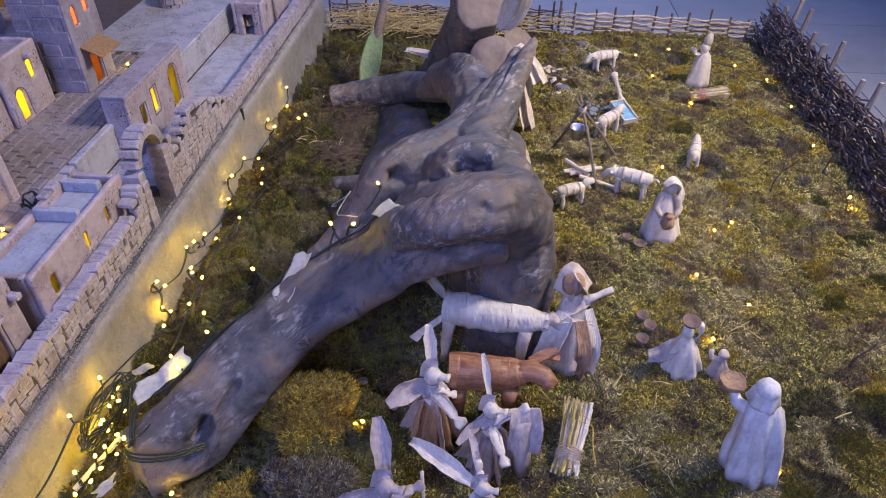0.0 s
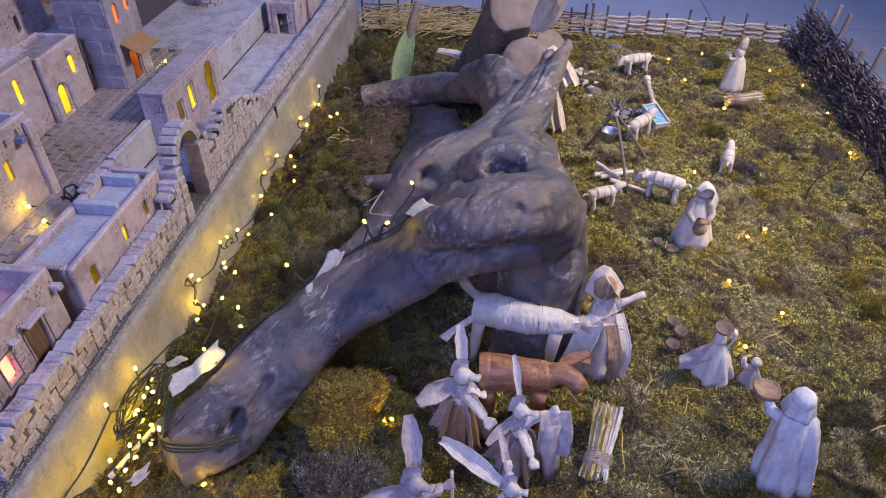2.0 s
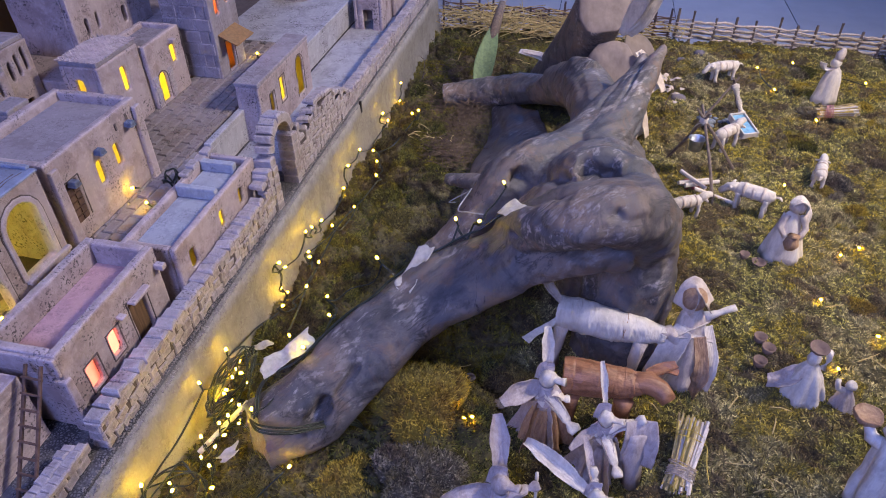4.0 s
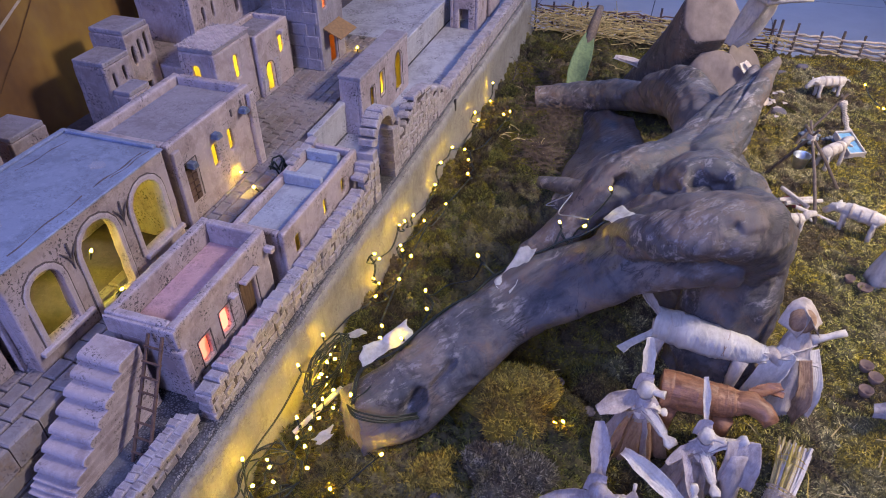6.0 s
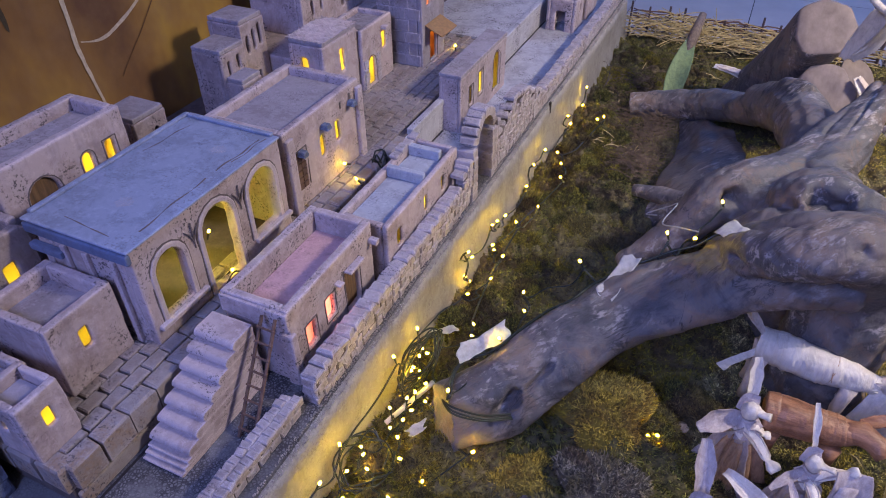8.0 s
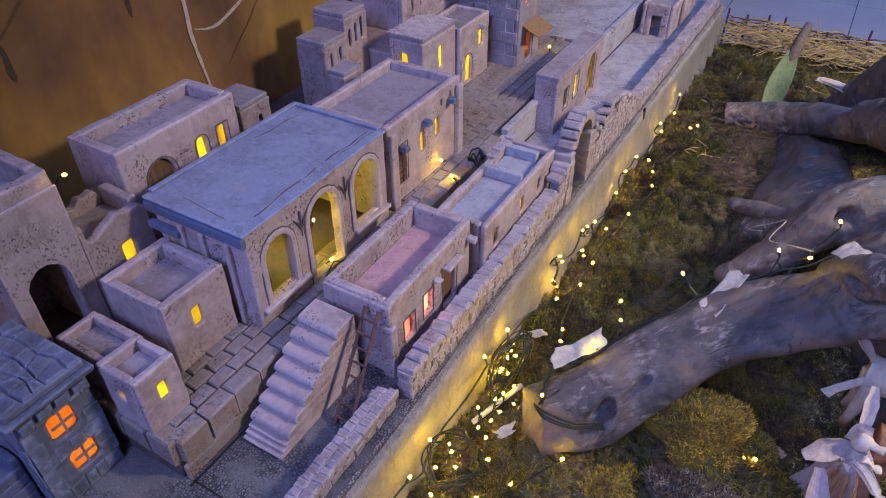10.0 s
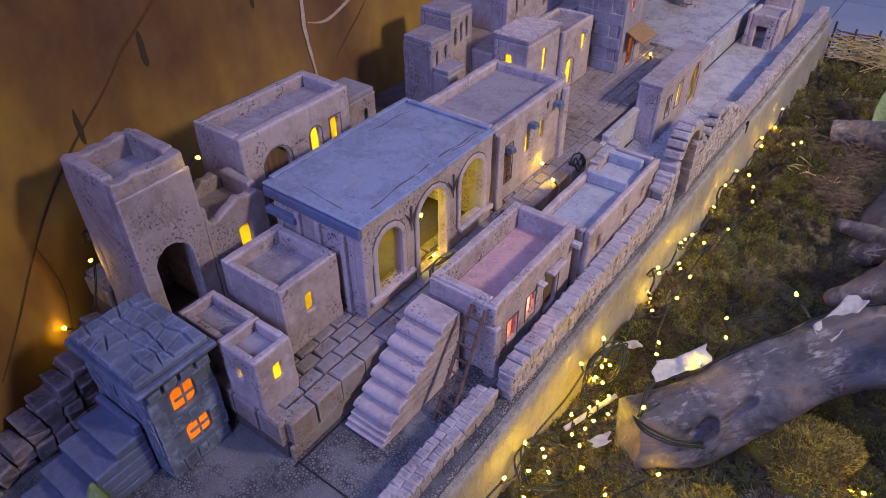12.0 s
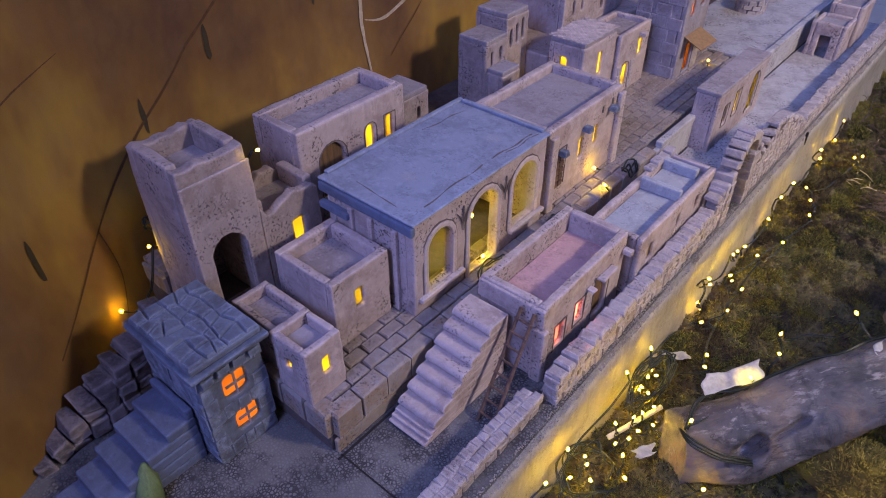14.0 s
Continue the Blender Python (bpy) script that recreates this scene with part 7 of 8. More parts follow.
# mother leaning on the driftwood
x, y = 0.255, 1.215
z = up_from(x, y)
bm = bmesh.new()
add_robe(bm, (x, y, z), [(0, 0.058), (0.04, 0.052), (0.09, 0.042), (0.14, 0.036), (0.18, 0.026), (0.195, 0.016)], 6, 0.12, 0, 0.8, 44, (-0.02, 0.18), 11)
add_ball(bm, (x - 0.008, y + 0.042, z + 0.215), 0.028, 14, 9, (1, 1, 1.0), 4)
add_leaf(bm, [(x - 0.03, y + 0.03, z + 0.19), (x - 0.01, y + 0.045, z + 0.248), (x + 0.03, y + 0.04, z + 0.2)], [0.026, 0.03, 0.026], mi=0)
add_tube(bm, [(x + 0.02, y + 0.03, z + 0.175), (x + 0.05, y + 0.04, z + 0.185), (x + 0.085, y + 0.05, z + 0.2)], [0.012, 0.008, 0.009], 8, mi=1)
add_leaf(bm, [(x - 0.02, y, z + 0.16), (x - 0.05, y - 0.035, z + 0.1), (x - 0.075, y - 0.05, z + 0.03)], [0.022, 0.03, 0.03], mi=1)
add_leaf(bm, [(x + 0.01, y - 0.02, z + 0.16), (x + 0.025, y - 0.055, z + 0.09), (x + 0.02, y - 0.06, z + 0.01)], [0.014, 0.018, 0.02], mi=4)
add_leaf(bm, [(x + 0.03, y + 0.02, z + 0.16), (x + 0.05, y - 0.02, z + 0.09), (x + 0.045, y - 0.035, z + 0.01)], [0.012, 0.016, 0.018], mi=1)
figure("mother_doll", bm, "hooded pale husk woman kneeling against the driftwood")


# angels with leaf wings
def angel(name, label, at, h, wings, arms, skirt=4, seed=0, body=2, head=1):
    x, y, z = at
    bm = bmesh.new()
    add_robe(bm, (x, y, z), [(0, h * 0.2), (h * 0.2, h * 0.17), (h * 0.4, h * 0.13), (h * 0.55, h * 0.08), (h * 0.6, h * 0.05)], 9, 0.2, skirt, 1, 44, (0, 0.05), seed)
    for k in range(6):
        a = seed + k * math.tau / 6
        add_leaf(bm, [(x + h * 0.09 * math.cos(a), y + h * 0.09 * math.sin(a), z + h * 0.6), (x + h * 0.17 * math.cos(a), y + h * 0.17 * math.sin(a), z + h * 0.3), (x + h * 0.26 * math.cos(a), y + h * 0.25 * math.sin(a), z + 0.004)], [h * 0.04, h * 0.065, h * 0.075], mi=skirt if k % 2 else body, up=(-math.sin(a), math.cos(a), 0.3))
    add_tube(bm, [(x, y, z + h * 0.5), (x, y, z + h * 0.57), (x, y, z + h * 0.66), (x, y, z + h * 0.76)], [h * 0.085, h * 0.07, h * 0.105, h * 0.06], 12, mi=body)
    for sx in (-1, 1):
        add_leaf(bm, [(x - sx * h * 0.1, y + h * 0.02, z + h * 0.73), (x, y - h * 0.105, z + h * 0.66), (x + sx * h * 0.11, y - h * 0.05, z + h * 0.54)], [h * 0.04, h * 0.055, h * 0.035], 0.003, head if sx > 0 else body, up=(0, -1, 0.2), cup=0.3)
    add_tube(bm, [(x + h * 0.074 * math.cos(a), y + h * 0.074 * math.sin(a), z + h * (0.565 + 0.012 * math.sin(2 * a))) for a in np.linspace(0, math.tau, 19)], h * 0.014, 6, mi=head)
    add_ball(bm, (x, y, z + h * 0.845), h * 0.082, 14, 9, (0.95, 0.9, 1.1), head)
    add_tube(bm, [(x + h * 0.03, y, z + h * 0.86), (x + h * 0.1, y - h * 0.03, z + h * 0.87), (x + h * 0.15, y - h * 0.04, z + h * 0.88)], [h * 0.05, h * 0.034, h * 0.042], 9, flat=0.7, mi=head)
    add_leaf(bm, [(x - h * 0.085, y + h * 0.02, z + h * 0.8), (x - h * 0.05, y + h * 0.05, z + h * 0.92), (x + h * 0.04, y + h * 0.05, z + h * 0.94)], [h * 0.03, h * 0.05, h * 0.03], 0.003, body, up=(0, -0.6, 0.7), cup=0.5)
    add_tube(bm, [(x + h * 0.06 * math.cos(a), y + h * 0.06 * math.sin(a), z + h * 0.765) for a in np.linspace(0, math.tau, 17)], h * 0.016, 6, mi=body)
    for k, (tip, w) in enumerate(wings):
        t_ = Vector(tip) * h
        b_ = Vector((x, y + 0.01, z + h * 0.72))
        add_leaf(bm, [b_, b_ + t_ * 0.25 + Vector((0, 0, h * 0.03)), b_ + t_ * 0.65 + Vector((0, 0, h * 0.04)), b_ + t_], [h * 0.025, h * w * 0.75, h * w * 1.05, h * w * 0.5], mi=body if k % 2 else head, up=(0.3, -0.8, 0.6), cup=0.55)
    for tip, w in arms:
        t_ = Vector(tip) * h
        b_ = Vector((x, y - 0.006, z + h * 0.68))
        bend = Vector((0, 0, h * 0.02))
        add_tube(bm, [b_, b_ + t_ * 0.4 + bend, b_ + t_ * 0.72, b_ + t_ * 0.78, b_ + t_ * 0.92, b_ + t_ * 1.04], [h * 0.055, h * 0.06, h * 0.046, h * 0.026, h * w * 0.95, h * w * 0.7], 10, flat=0.62, mi=head)
        side = t_.cross(Vector((0, 0, 1))).normalized() * h * 0.02
        add_leaf(bm, [b_ + side, b_ + t_ * 0.4 + side + bend * 2.4, b_ + t_ * 0.74 + side * 0.5], [h * 0.03, h * 0.045, h * 0.02], 0.0025, body, cup=0.5)
    return figure(name, bm, label)


z = up_from(-0.045, 0.95)
angel("leaf_winged_doll", "husk doll with long pale leaf wings and ribbed skirt", (-0.05, 0.985, z), 0.235, [((-0.06, 0.2, 0.5), 0.055), ((-0.36, -0.28, 0.0), 0.09)], [((0.28, -0.25, -0.12), 0.075), ((0.2, 0.02, -0.05), 0.05)], 4, 1)
z = up_from(0.08, 0.9)
angel("spiked_wing_doll", "lilac husk doll with a narrow upright leaf", (0.07, 0.925, z), 0.21, [((-0.1, 0.28, 0.52), 0.035), ((-0.3, -0.3, -0.08), 0.05)], [((0.16, -0.34, -0.15), 0.06), ((0.34, 0.08, 0.18), 0.06)], 2, 2)
bm = bmesh.new()
add_leaf(bm, [(0.135, 0.93, 0.395), (0.14, 0.91, 0.36), (0.14, 0.9, 0.3)], [0.03, 0.034, 0.032], 0.004, 2)
add_tube(bm, [(0.14, 0.915, 0.235), (0.138, 0.915, 0.32), (0.135, 0.92, 0.37)], [0.034, 0.032, 0.02], 12, flat=0.6, mi=2)
figure("husk_pack", bm, "wide lilac husk bundle behind the doll", "husk bundle", "corn-husk dolls")
z = up_from(-0.11, 0.72)
angel("near_winged_doll", "lilac husk doll with broad raised leaf wings", (-0.108, 0.725, z), 0.225, [((-0.1, 0.32, 0.5), 0.075), ((-0.45, -0.25, 0.0), 0.085)], [((0.28, 0.1, 0.12), 0.05), ((-0.02, 0.22, 0.25), 0.035)], 2, 3, 2, 2)
z = up_from(0.055, 0.76)
angel("blue_leaf_doll", "husk doll with a long bluish folded leaf", (0.06, 0.765, z), 0.19, [((-0.72, 0.34, 0.25), 0.085), ((-0.15, 0.55, 0.2), 0.04)], [((-0.05, 0.2, 0.35), 0.05)], 4, 4, 2, 1)
bm = bmesh.new()
add_tube(bm, [(-0.048, 0.765, 0.41), (-0.045, 0.75, 0.3), (-0.045, 0.745, 0.23)], 0.004, 7, mi=1)
figure("doll_staff", bm, "thin pale stick beside the dolls", "stick", "doll sticks")

# angel on the stump
bm = bmesh.new()
add_leaf(bm, [(0.05, 2.385, 0.6), (0.08, 2.365, 0.67), (0.105, 2.34, 0.77)], [0.012, 0.03, 0.026], 0.004, 1, up=(0.1, -0.8, 0.6), cup=0.15)
add_leaf(bm, [(0.075, 2.38, 0.6), (0.12, 2.36, 0.67), (0.145, 2.33, 0.77)], [0.012, 0.026, 0.026], 0.004, 1, up=(0.5, -0.7, 0.5), cup=0.15)
add_ball(bm, (0.14, 2.31, 0.8), 0.026, 12, 8, (1, 1, 1), 1)
add_tube(bm, [(0.125, 2.31, 0.77), (0.19, 2.31, 0.785), (0.25, 2.32, 0.79)], [0.012, 0.012, 0.01], 8, mi=1)
add_tube(bm, [(0.125, 2.31, 0.77), (0.09, 2.31, 0.79), (0.06, 2.31, 0.81)], [0.012, 0.011, 0.009], 8, mi=1)
figure("stump_angel", bm, "pale husk angel seated on top of the stump")
for lab, nodes in (("pale curled husk hanging beside the stump", [(0.12, 2.45, 0.52), (0.17, 2.42, 0.46), (0.2, 2.4, 0.4)]), ("pale shredded husk on the moss behind the root", [(0.13, 2.37, 0.43), (0.15, 2.36, 0.33), (0.17, 2.35, 0.24)]), ("pale husk sheet beside the root", [(0.1, 2.12, 0.34), (0.13, 2.11, 0.29), (0.15, 2.1, 0.23)]), ("pale husk bundle beside the stump", [(-0.33, 2.78, 0.35), (-0.25, 2.76, 0.345), (-0.19, 2.74, 0.33)])):
    bm = bmesh.new()
    add_leaf(bm, nodes, [0.022, 0.032, 0.026], 0.003, 1)
    p = [Vector(q) for q in nodes]
    add_leaf(bm, [p[0] + Vector((0.012, 0, 0.002)), p[1] + Vector((0.022, 0.004, 0)), p[2] + Vector((0.028, 0, 0))], [0.012, 0.02, 0.014], 0.003, 0)
    figure("loose_husk", bm, lab, "corn husk", "loose husks")
bm = bmesh.new()
add_leaf(bm, [(-0.45, 2.53, 0.3), (-0.448, 2.6, 0.36), (-0.44, 2.7, 0.42), (-0.44, 2.78, 0.45)], [0.03, 0.04, 0.03, 0.008], 0.004, 0, up=(0.2, -0.8, 0.6))
solid("green_leaf", bm, M_leaf, "upright dull green dry corn leaf", "leaf", smooth=True)
bm = bmesh.new()
add_tube(bm, [(-0.44, 2.72, 0.4), (-0.43, 2.8, 0.47), (-0.42, 2.86, 0.52)], [0.024, 0.02, 0.014], 9)
solid("grey_stub", bm, M_stick, "grey wooden stub behind the green leaf", "driftwood", smooth=True)

# donkey wrapped in pale husk
bm = bmesh.new()
ax = [(-0.045, 1.232, 0.367), (0.0, 1.227, 0.367), (0.06, 1.22, 0.365), (0.115, 1.215, 0.364), (0.155, 1.212, 0.362), (0.185, 1.212, 0.36)]
add_wound(bm, ax, [0.036, 0.0365, 0.0355, 0.033, 0.028, 0.021], [(-0.1, 0.3, 0.03, 0.0016), (0.2, 0.46, -0.05, 0.0018), (0.27, 0.62, 0.02, 0.0014), (0.44, 0.63, -0.03, 0.0014)], 7)
for off, tilt in ((0.0, 0.008), (0.004, -0.006)):
    add_tube(bm, [(0.102 + off + tilt * math.sin(a), 1.216 + 0.0362 * math.cos(a), 0.364 + 0.0362 * math.sin(a)) for a in np.linspace(0, math.tau, 25)], 0.001, 5, mi=4)
add_leaf(bm, [(-0.006, 1.238, 0.4065), (-0.004, 1.215, 0.406), (0.0, 1.2, 0.398)], [0.011, 0.011, 0.01], 0.0025, 7, up=(0, -0.4, 1), cup=0.05)
for k in range(7):
    a = k * math.tau / 7
    add_leaf(bm, [(0.176, 1.212 + 0.018 * math.cos(a), 0.36 + 0.018 * math.sin(a)), (0.188, 1.212 + 0.02 * math.cos(a), 0.36 + 0.02 * math.sin(a)), (0.197, 1.212 + 0.017 * math.cos(a), 0.36 + 0.017 * math.sin(a))], [0.009, 0.008, 0.004], 0.002, 7, up=(0, math.cos(a), math.sin(a)))
add_tube(bm, [(0.18, 1.212, 0.36), (0.203, 1.218, 0.366), (0.22, 1.21, 0.356), (0.234, 1.2, 0.342)], [0.014, 0.018, 0.016, 0.01], 10, mi=0)
for tip, w in (((0.288, 1.24, 0.398), 0.009), ((0.296, 1.2, 0.372), 0.007), ((0.268, 1.245, 0.385), 0.006)):
    add_leaf(bm, [(0.215, 1.205, 0.368), tuple(0.5 * (np.array((0.215, 1.205, 0.368)) + np.array(tip)) + np.array((0, 0, 0.005))), tip], [0.006, w, w * 0.7], 0.003, 1, cup=0.6)
for lx, ly in ((-0.032, 1.2), (-0.032, 1.258), (0.145, 1.19), (0.145, 1.236)):
    add_tube(bm, [(lx, ly, 0.35), (lx - 0.006, ly - 0.005, 0.29), (lx - 0.008, ly, 0.23)], [0.017, 0.014, 0.014], 9, mi=0)
add_leaf(bm, [(-0.035, 1.225, 0.395), (-0.065, 1.25, 0.415), (-0.095, 1.28, 0.435)], [0.006, 0.013, 0.012], mi=1)
add_leaf(bm, [(-0.035, 1.222, 0.395), (-0.06, 1.235, 0.42), (-0.08, 1.26, 0.44)], [0.005, 0.01, 0.006], mi=0)
add_leaf(bm, [(-0.04, 1.215, 0.36), (-0.09, 1.17, 0.345), (-0.11, 1.15, 0.34)], [0.008, 0.01, 0.012], mi=1)
figure("husk_donkey", bm, "donkey wrapped in pale corn husk strips", "husk animal", "husk animals")

# ox in reddish husk
bm = bmesh.new()
ax = [(-0.02, 1.035, 0.374), (0.024, 1.036, 0.374), (0.076, 1.038, 0.373), (0.12, 1.04, 0.374), (0.142, 1.042, 0.38)]
add_wound(bm, ax, [0.037, 0.038, 0.036, 0.029, 0.023], [(-0.1, 0.12, 0.02, 0.0012), (0.62, 0.78, 0.03, 0.0012)], 8)
add_tube(bm, [(0.125, 1.041, 0.377), (0.155, 1.04, 0.384), (0.178, 1.03, 0.38), (0.196, 1.014, 0.368)], [0.025, 0.024, 0.021, 0.017], 12, mi=8)
for tip in ((0.206, 1.075, 0.412), (0.208, 1.056, 0.405)):
    add_leaf(bm, [(0.152, 1.05, 0.396), (0.178, 1.064, 0.404), tip], [0.012, 0.013, 0.008], 0.003, 8, cup=0.7)
for lx, ly in ((0.0, 1.01), (0.0, 1.06), (0.11, 1.015), (0.11, 1.06)):
    add_tube(bm, [(lx, ly, 0.35), (lx, ly, 0.28), (lx, ly, 0.22)], [0.02, 0.015, 0.015], 9, mi=8)
figure("husk_ox", bm, "ox of reddish-brown folded husk lying near the donkey", "husk animal", "husk animals")


# sheep
def sheep(label, at, rz, s, graze=True, mi=1, lie=False):
    bm = bmesh.new()
    h = 0.018 if lie else 0.048
    add_tube(bm, [(-0.05, 0, h), (-0.045, 0, h + 0.004), (0, 0, h + 0.006), (0.04, 0, h + 0.004), (0.05, 0, h)], [0.008, 0.018, 0.02, 0.018, 0.01], 12, mi=mi)
    for k in range(3):
        add_tube(bm, [(-0.026 + 0.024 * k, 0, h + 0.005), (-0.018 + 0.024 * k, 0, h + 0.005)], 0.0205, 12, mi=0)
    if graze:
        add_tube(bm, [(0.045, 0, h + 0.008), (0.068, 0, h + 0.002), (0.085, 0, h - 0.018)], [0.014, 0.012, 0.009], 9, mi=mi)
    else:
        add_tube(bm, [(0.045, 0, h + 0.008), (0.06, 0, h + 0.022), (0.082, 0, h + 0.022)], [0.014, 0.013, 0.009], 9, mi=mi)
    for e in (-1, 1):
        add_tube(bm, [(0.062, 0.008 * e, h + 0.008), (0.058, 0.024 * e, h + 0.012)], [0.005, 0.003], 6, mi=mi)
    if not lie:
        for lx in (-0.035, 0.035):
            for ly in (-0.012, 0.012):
                add_tube(bm, [(lx, ly, h), (lx + 0.003, ly * 1.2, h * 0.5), (lx, ly * 1.3, -0.006)], [0.009, 0.007, 0.008], 7, mi=mi)
    add_leaf(bm, [(-0.05, 0, h + 0.008), (-0.062, 0, h + 0.012), (-0.07, 0, h + 0.005)], [0.003, 0.005, 0.003], mi=mi)
    bm.transform(Matrix.Diagonal((s, s, s, 1)))
    ob = figure("husk_sheep", bm, label, "husk animal", "husk animals")
    ob.matrix_world = pose(at[0], at[1], bed(at[0], at[1]) + 0.003, 0, 0, rz)
    return ob


sheep("pale husk sheep grazing with its head down", (0.5, 1.94), 158, 1.15)
sheep("pale husk sheep walking away on the moss", (0.742, 2.16), 75, 0.95, False)
sheep("pale husk sheep drinking beside the trough", (0.462, 2.33), 48, 1.1, False)
sheep("pale husk sheep beside the back of the camp", (0.52, 2.93), 200, 1.1, True)
sheep("small husk sheep with a tan band and forked ears", (0.3, 1.87), 25, 0.95, False, 1)
sheep("white husk lamb lying by the driftwood", (0.205, 1.915), 140, 0.6, False, 1, True)

# camp fire with tripod
tp = thing("cooking_tripod", "tripod of thin sticks tied over the fire wood", "tripod")
apex = Vector((0.335, 2.12, 0.445))
for fx, fy, fr in ((0.395, 1.95, 1.18), (0.268, 2.25, 1.15), (0.478, 2.17, 1.2)):
    f = Vector((fx, fy, bed(fx, fy) - 0.005))
    bm = bmesh.new()
    add_tube(bm, [f, f.lerp(apex, 0.55) + Vector((0.003, 0, 0.003)), f + (apex - f) * fr], [0.0052, 0.005, 0.0042], 7)
    part("leg", bm, M_stick, tp)
bm = bmesh.new()
for k in range(4):
    add_tube(bm, [(apex.x + 0.011 * math.cos(a), apex.y + 0.011 * math.sin(a), apex.z - 0.007 + 0.004 * k + 0.002 * math.sin(2 * a)) for a in np.linspace(0, math.tau, 13)], 0.0024, 5)
part("binding", bm, M_husk_pale, tp, "pale string binding")
bk = thing("zinc_bucket", "small zinc bucket hanging under the tripod", "bucket", at=(0.33, 2.125, 0.335))
bm = bmesh.new()
n = 20
prof = [(0.019, 0), (0.026, 0.04), (0.0275, 0.042), (0.0245, 0.04), (0.0175, 0.003)]
rr = [[bm.verts.new((r * math.cos(k * math.tau / n), r * math.sin(k * math.tau / n), h)) for k in range(n)] for r, h in prof]
for p, q in zip(rr, rr[1:]):
    for k in range(n):
        bm.faces.new((p[k], p[(k + 1) % n], q[(k + 1) % n], q[k]))
bm.faces.new(rr[0][::-1])
bm.faces.new(rr[-1])
part("body", bm, M_zinc, bk, smooth=True)
bm = bmesh.new()
add_tube(bm, [(0.026 * math.cos(a), 0, 0.04 + 0.055 * math.sin(a)) for a in np.linspace(0, math.pi, 13)], 0.0012, 5)
part("handle", bm, M_zinc, bk)
for k, (a, b) in enumerate((((0.3, 2.06), (0.46, 1.975)), ((0.29, 2.03), (0.4, 2.09)), ((0.31, 2.02), (0.42, 2.07)), ((0.3, 2.09), (0.37, 2.0)))):
    bm = bmesh.new()
    za, zb_ = bed(*a) + 0.012 + 0.009 * k, bed(*b) + 0.014 + 0.006 * k
    add_tube(bm, [(*a, za), (*b, zb_)], [0.0075, 0.0065], 7)
    solid("fire_stick", bm, M_husk_pale, "pale peeled stick laid on the camp fire", "stick", "fire wood")
bm = bmesh.new()
for k in range(9):
    a = k * 0.7
    add_ball(bm, (0.335 + 0.022 * math.cos(a), 2.06 + 0.025 * math.sin(a), bed(0.335, 2.06) + 0.012 + 0.003 * (k % 3)), 0.009, 7, 5, (1.2, 1, 0.7))
solid("ember_heap", bm, plain("red_ember_paper", (0.25, 0.05, 0.04), 0.7), "small heap of dark red embers", "embers", smooth=True)
# second tripod with rope
tp2 = thing("rope_tripod", "sticks bound with rope behind the trough", "tripod")
ap2 = Vector((0.5, 2.6, 0.37))
for fx, fy in ((0.38, 2.5), (0.56, 2.52), (0.55, 2.66)):
    f = Vector((fx, fy, bed(fx, fy) - 0.004))
    bm = bmesh.new()
    add_tube(bm, [f, f + (ap2 - f) * 1.12], [0.005, 0.0045], 7)
    part("leg", bm, M_stick, tp2)
bm = bmesh.new()
f = Vector((0.56, 2.52, bed(0.56, 2.52)))
e1, e2, ed = frame_of(ap2 - f)
turns = [f.lerp(ap2, 0.25 + 0.72 * k / 140) + (e1 * math.cos(k * 0.9) + e2 * math.sin(k * 0.9)) * (0.008 + 0.002 * math.sin(k * 0.13)) for k in range(141)]
add_tube(bm, turns, 0.0026, 5)
for k0 in (8, 128):
    c = f.lerp(ap2, 0.25 + 0.72 * k0 / 140)
    add_tube(bm, [c + (e1 * math.cos(k * 1.1) + e2 * math.sin(k * 1.1)) * 0.013 + ed * (0.006 * math.sin(k * 0.43)) for k in range(40)], 0.0028, 5)
part("rope_binding", bm, M_husk_pale, tp2, "pale rope wound round the sticks", True)
# trough
tr = thing("water_trough", "white wooden trough filled with light blue", "trough", at=(0.54, 2.47, bed(0.54, 2.47) + 0.012), rz=24)
tr.rotation_euler.x = radians(14)
tr.scale = (0.82, 0.82, 0.82)
for nm, d in (("base", (-0.034, 0.034, -0.066, 0.066, 0.0, 0.006)), ("side", (-0.038, -0.032, -0.07, 0.07, 0.0065, 0.034)), ("side", (0.032, 0.038, -0.07, 0.07, 0.0065, 0.034)), ("end", (-0.0315, 0.0315, -0.07, -0.064, 0.0065, 0.034)), ("end", (-0.0315, 0.0315, 0.064, 0.07, 0.0065, 0.034))):
    soften(part(nm, box(*d), M_husk_pale, tr), 0.001)
part("blue_fill", box(-0.0315, 0.0315, -0.0635, 0.0635, 0.0065, 0.024), M_bluepaint, tr, "flat light blue filling")
for sx in (-1, 1):
    bm = bmesh.new()
    add_tube(bm, [(sx * 0.05, -0.062, -0.003), (sx * 0.03, -0.062, 0.01)], 0.006, 7)
    part("foot", bm, M_husk_pale, tr)
# pebbles
rg = random.Random(14)
for k in range(22):
    px, py = 0.44 + rg.uniform(-0.05, 0.07), 2.53 + rg.uniform(-0.04, 0.05)
    bm = bmesh.new()
    add_ball(bm, (0, 0, 0), 0.011 * rg.uniform(0.7, 1.3), 8, 6, (rg.uniform(0.8, 1.3), 1, 0.7))
    o = solid("pebble", bm, M_pebble, "small blue-grey pebble by the camp", "pebble", "pebbles", smooth=True)
    o.location = (px, py, bed(px, py) + 0.006 + 0.006 * rg.random())


M_stem = husk_mat("yellow_stalk", (0.62, 0.46, 0.1), (0.4, 0.27, 0.05))


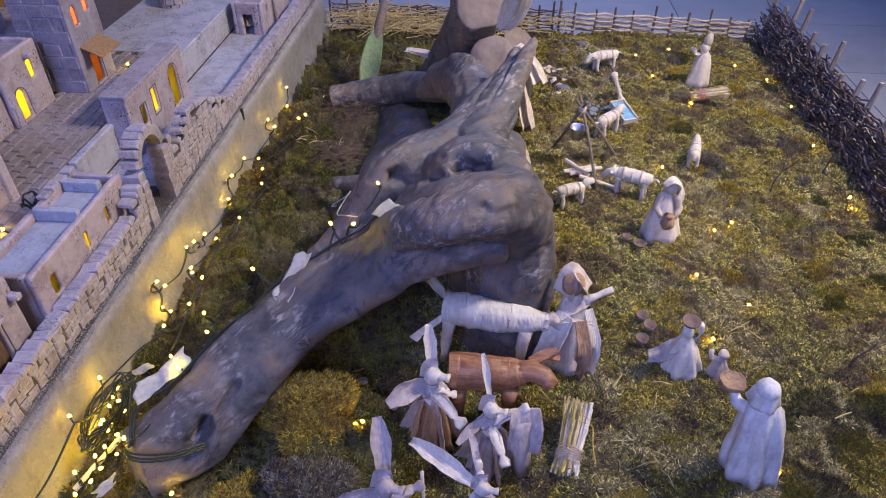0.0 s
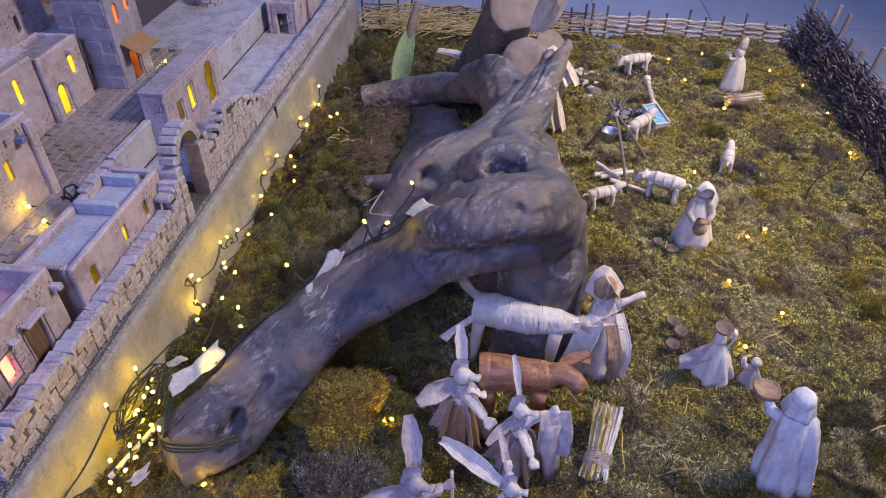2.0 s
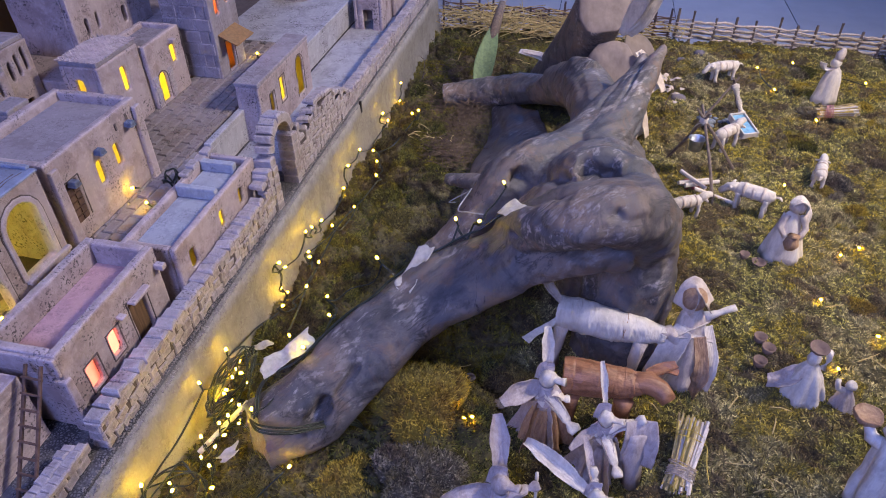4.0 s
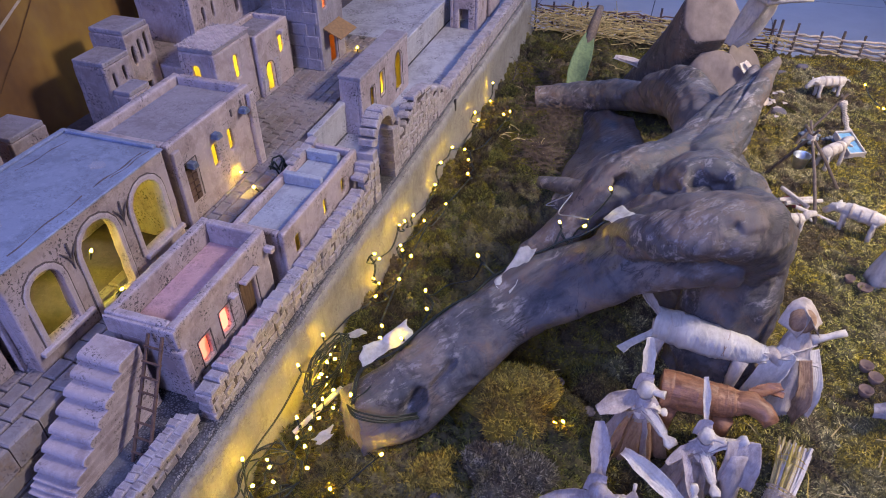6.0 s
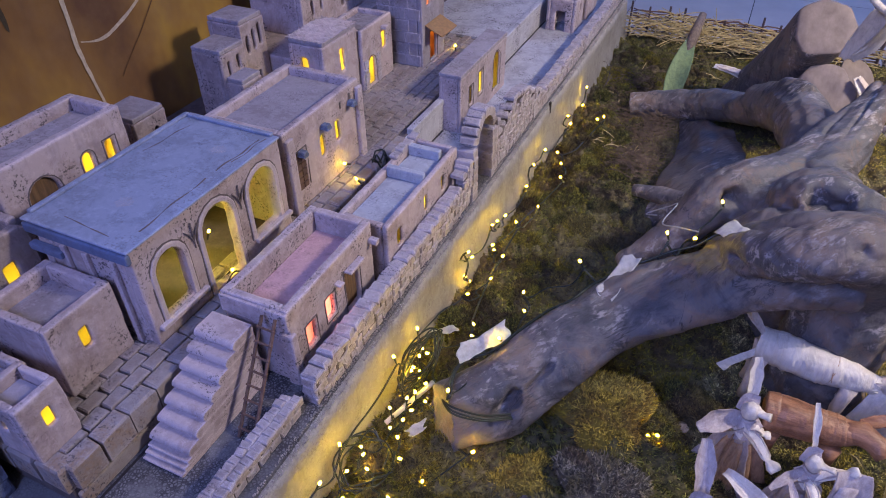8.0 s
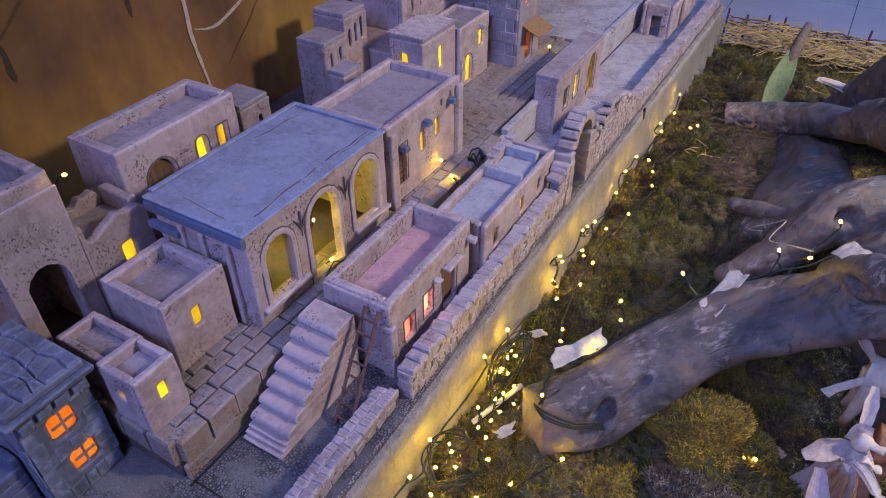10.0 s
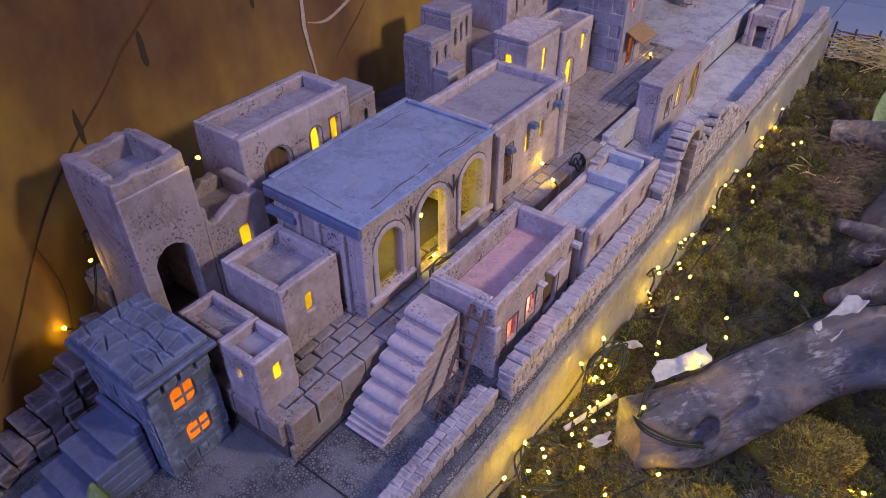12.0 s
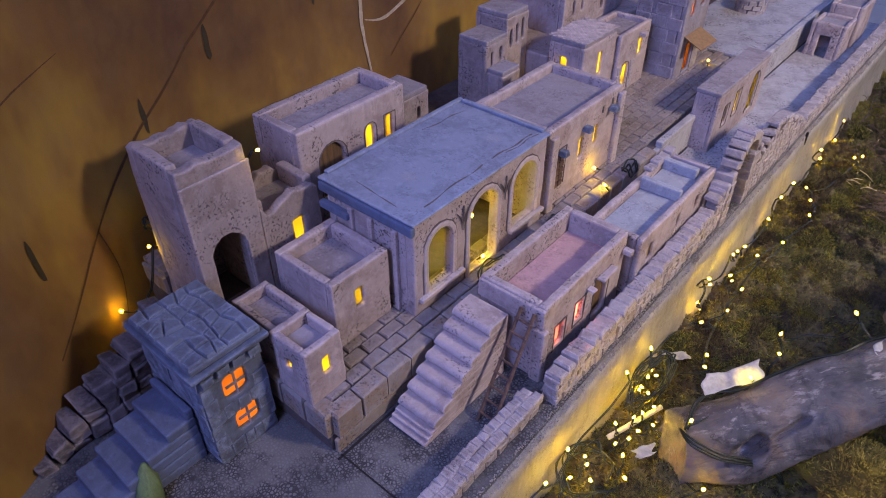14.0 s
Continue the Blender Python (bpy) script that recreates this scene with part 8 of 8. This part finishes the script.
# straw sheaves
def sheaf(label, at, rz, rx, s, band=M_reed, seed=0):
    rg = random.Random(seed)
    t = thing("straw_sheaf", label, "straw sheaf", "straw sheaves", at, rz=rz)
    t.rotation_euler.x = radians(rx)
    for k in range(105):
        a, r = rg.uniform(0, math.tau), 0.022 * math.sqrt(rg.random())
        bm = bmesh.new()
        x, y = r * math.cos(a), r * math.sin(a)
        spread, stray = rg.uniform(0.98, 1.15), (0.012 if rg.random() < 0.12 else 0.002)
        thick = rg.choice([0.0012, 0.0016, 0.002, 0.0032])
        add_tube(bm, [(x * spread * s, y * spread * s, (-0.058 + rg.uniform(-0.008, 0.012)) * s), (x * 0.85 * s, y * 0.85 * s, -0.024 * s), (x * s, y * s, 0.02 * s),
                      (x * spread * s + rg.uniform(-stray, stray), y * spread * s + rg.uniform(-stray, stray), (0.056 + rg.uniform(-0.014, 0.016)) * s)], thick * s, 5)
        part("stalk", bm, rg.choice([M_straw, M_straw, M_husk_pale, M_stem]), t)
    bm = bmesh.new()
    for k in range(15):
        ph, tilt = rg.uniform(0, 6), rg.uniform(-0.007, 0.007)
        add_tube(bm, [((0.0222 + 0.0012 * math.sin(3 * a + ph)) * s * math.cos(a), (0.0222 + 0.0012 * math.sin(2 * a + ph)) * s * math.sin(a), (-0.036 + 0.0014 * k + tilt * math.sin(a + ph)) * s) for a in np.linspace(0, math.tau, 25)], 0.0011 * s, 5)
    part("band", bm, band, t, "wound pale string band")
    bm = bmesh.new()
    for z0, tilt in ((0.032, 0.004), (0.035, -0.005)):
        add_tube(bm, [(0.0235 * s * math.cos(a), 0.0235 * s * math.sin(a), (z0 + tilt * math.sin(a)) * s) for a in np.linspace(0, math.tau, 21)], 0.0009 * s, 4)
    add_tube(bm, curve_pts([(0.022 * s, 0.0, 0.034 * s), (0.03 * s, 0.008 * s, 0.03 * s), (0.036 * s, 0.002 * s, 0.0), (0.046 * s, -0.004 * s, -0.03 * s)], 5), 0.001 * s, 4)
    part("string", bm, M_stem, t, "thin yellow tie with a loose end")
    return t


sheaf("yellow straw sheaf tied with pale string", (0.245, 0.962, 0.266), -14, -66, 1.22, seed=1)
sheaf("small straw sheaf tied with a pink band", (0.895, 2.63, 0.28), 80, 75, 1.05, plain("pink_string", (0.5, 0.25, 0.24), 0.8), 2)
# stray stones between moss and root
for px, py, r in ((0.44, 3.15, 0.024), (0.36, 3.1, 0.02), (-0.15, 1.06, 0.014), (-0.23, 1.12, 0.012), (0.33, 2.72, 0.03), (-0.4, 0.72, 0.02)):
    bm = bmesh.new()
    bmesh.ops.create_icosphere(bm, subdivisions=3, radius=r)
    for v in bm.verts:
        v.co *= 1 + 0.25 * noise.noise(v.co * (0.8 / r) + Vector((px, py, 0)))
        v.co.z *= 0.6
    o = solid("field_stone", bm, M_ruin, "rough grey stone half sunk in the moss", "stone", "field stones", smooth=True)
    o.location = (px, py, bed(px, py) + 0.004)
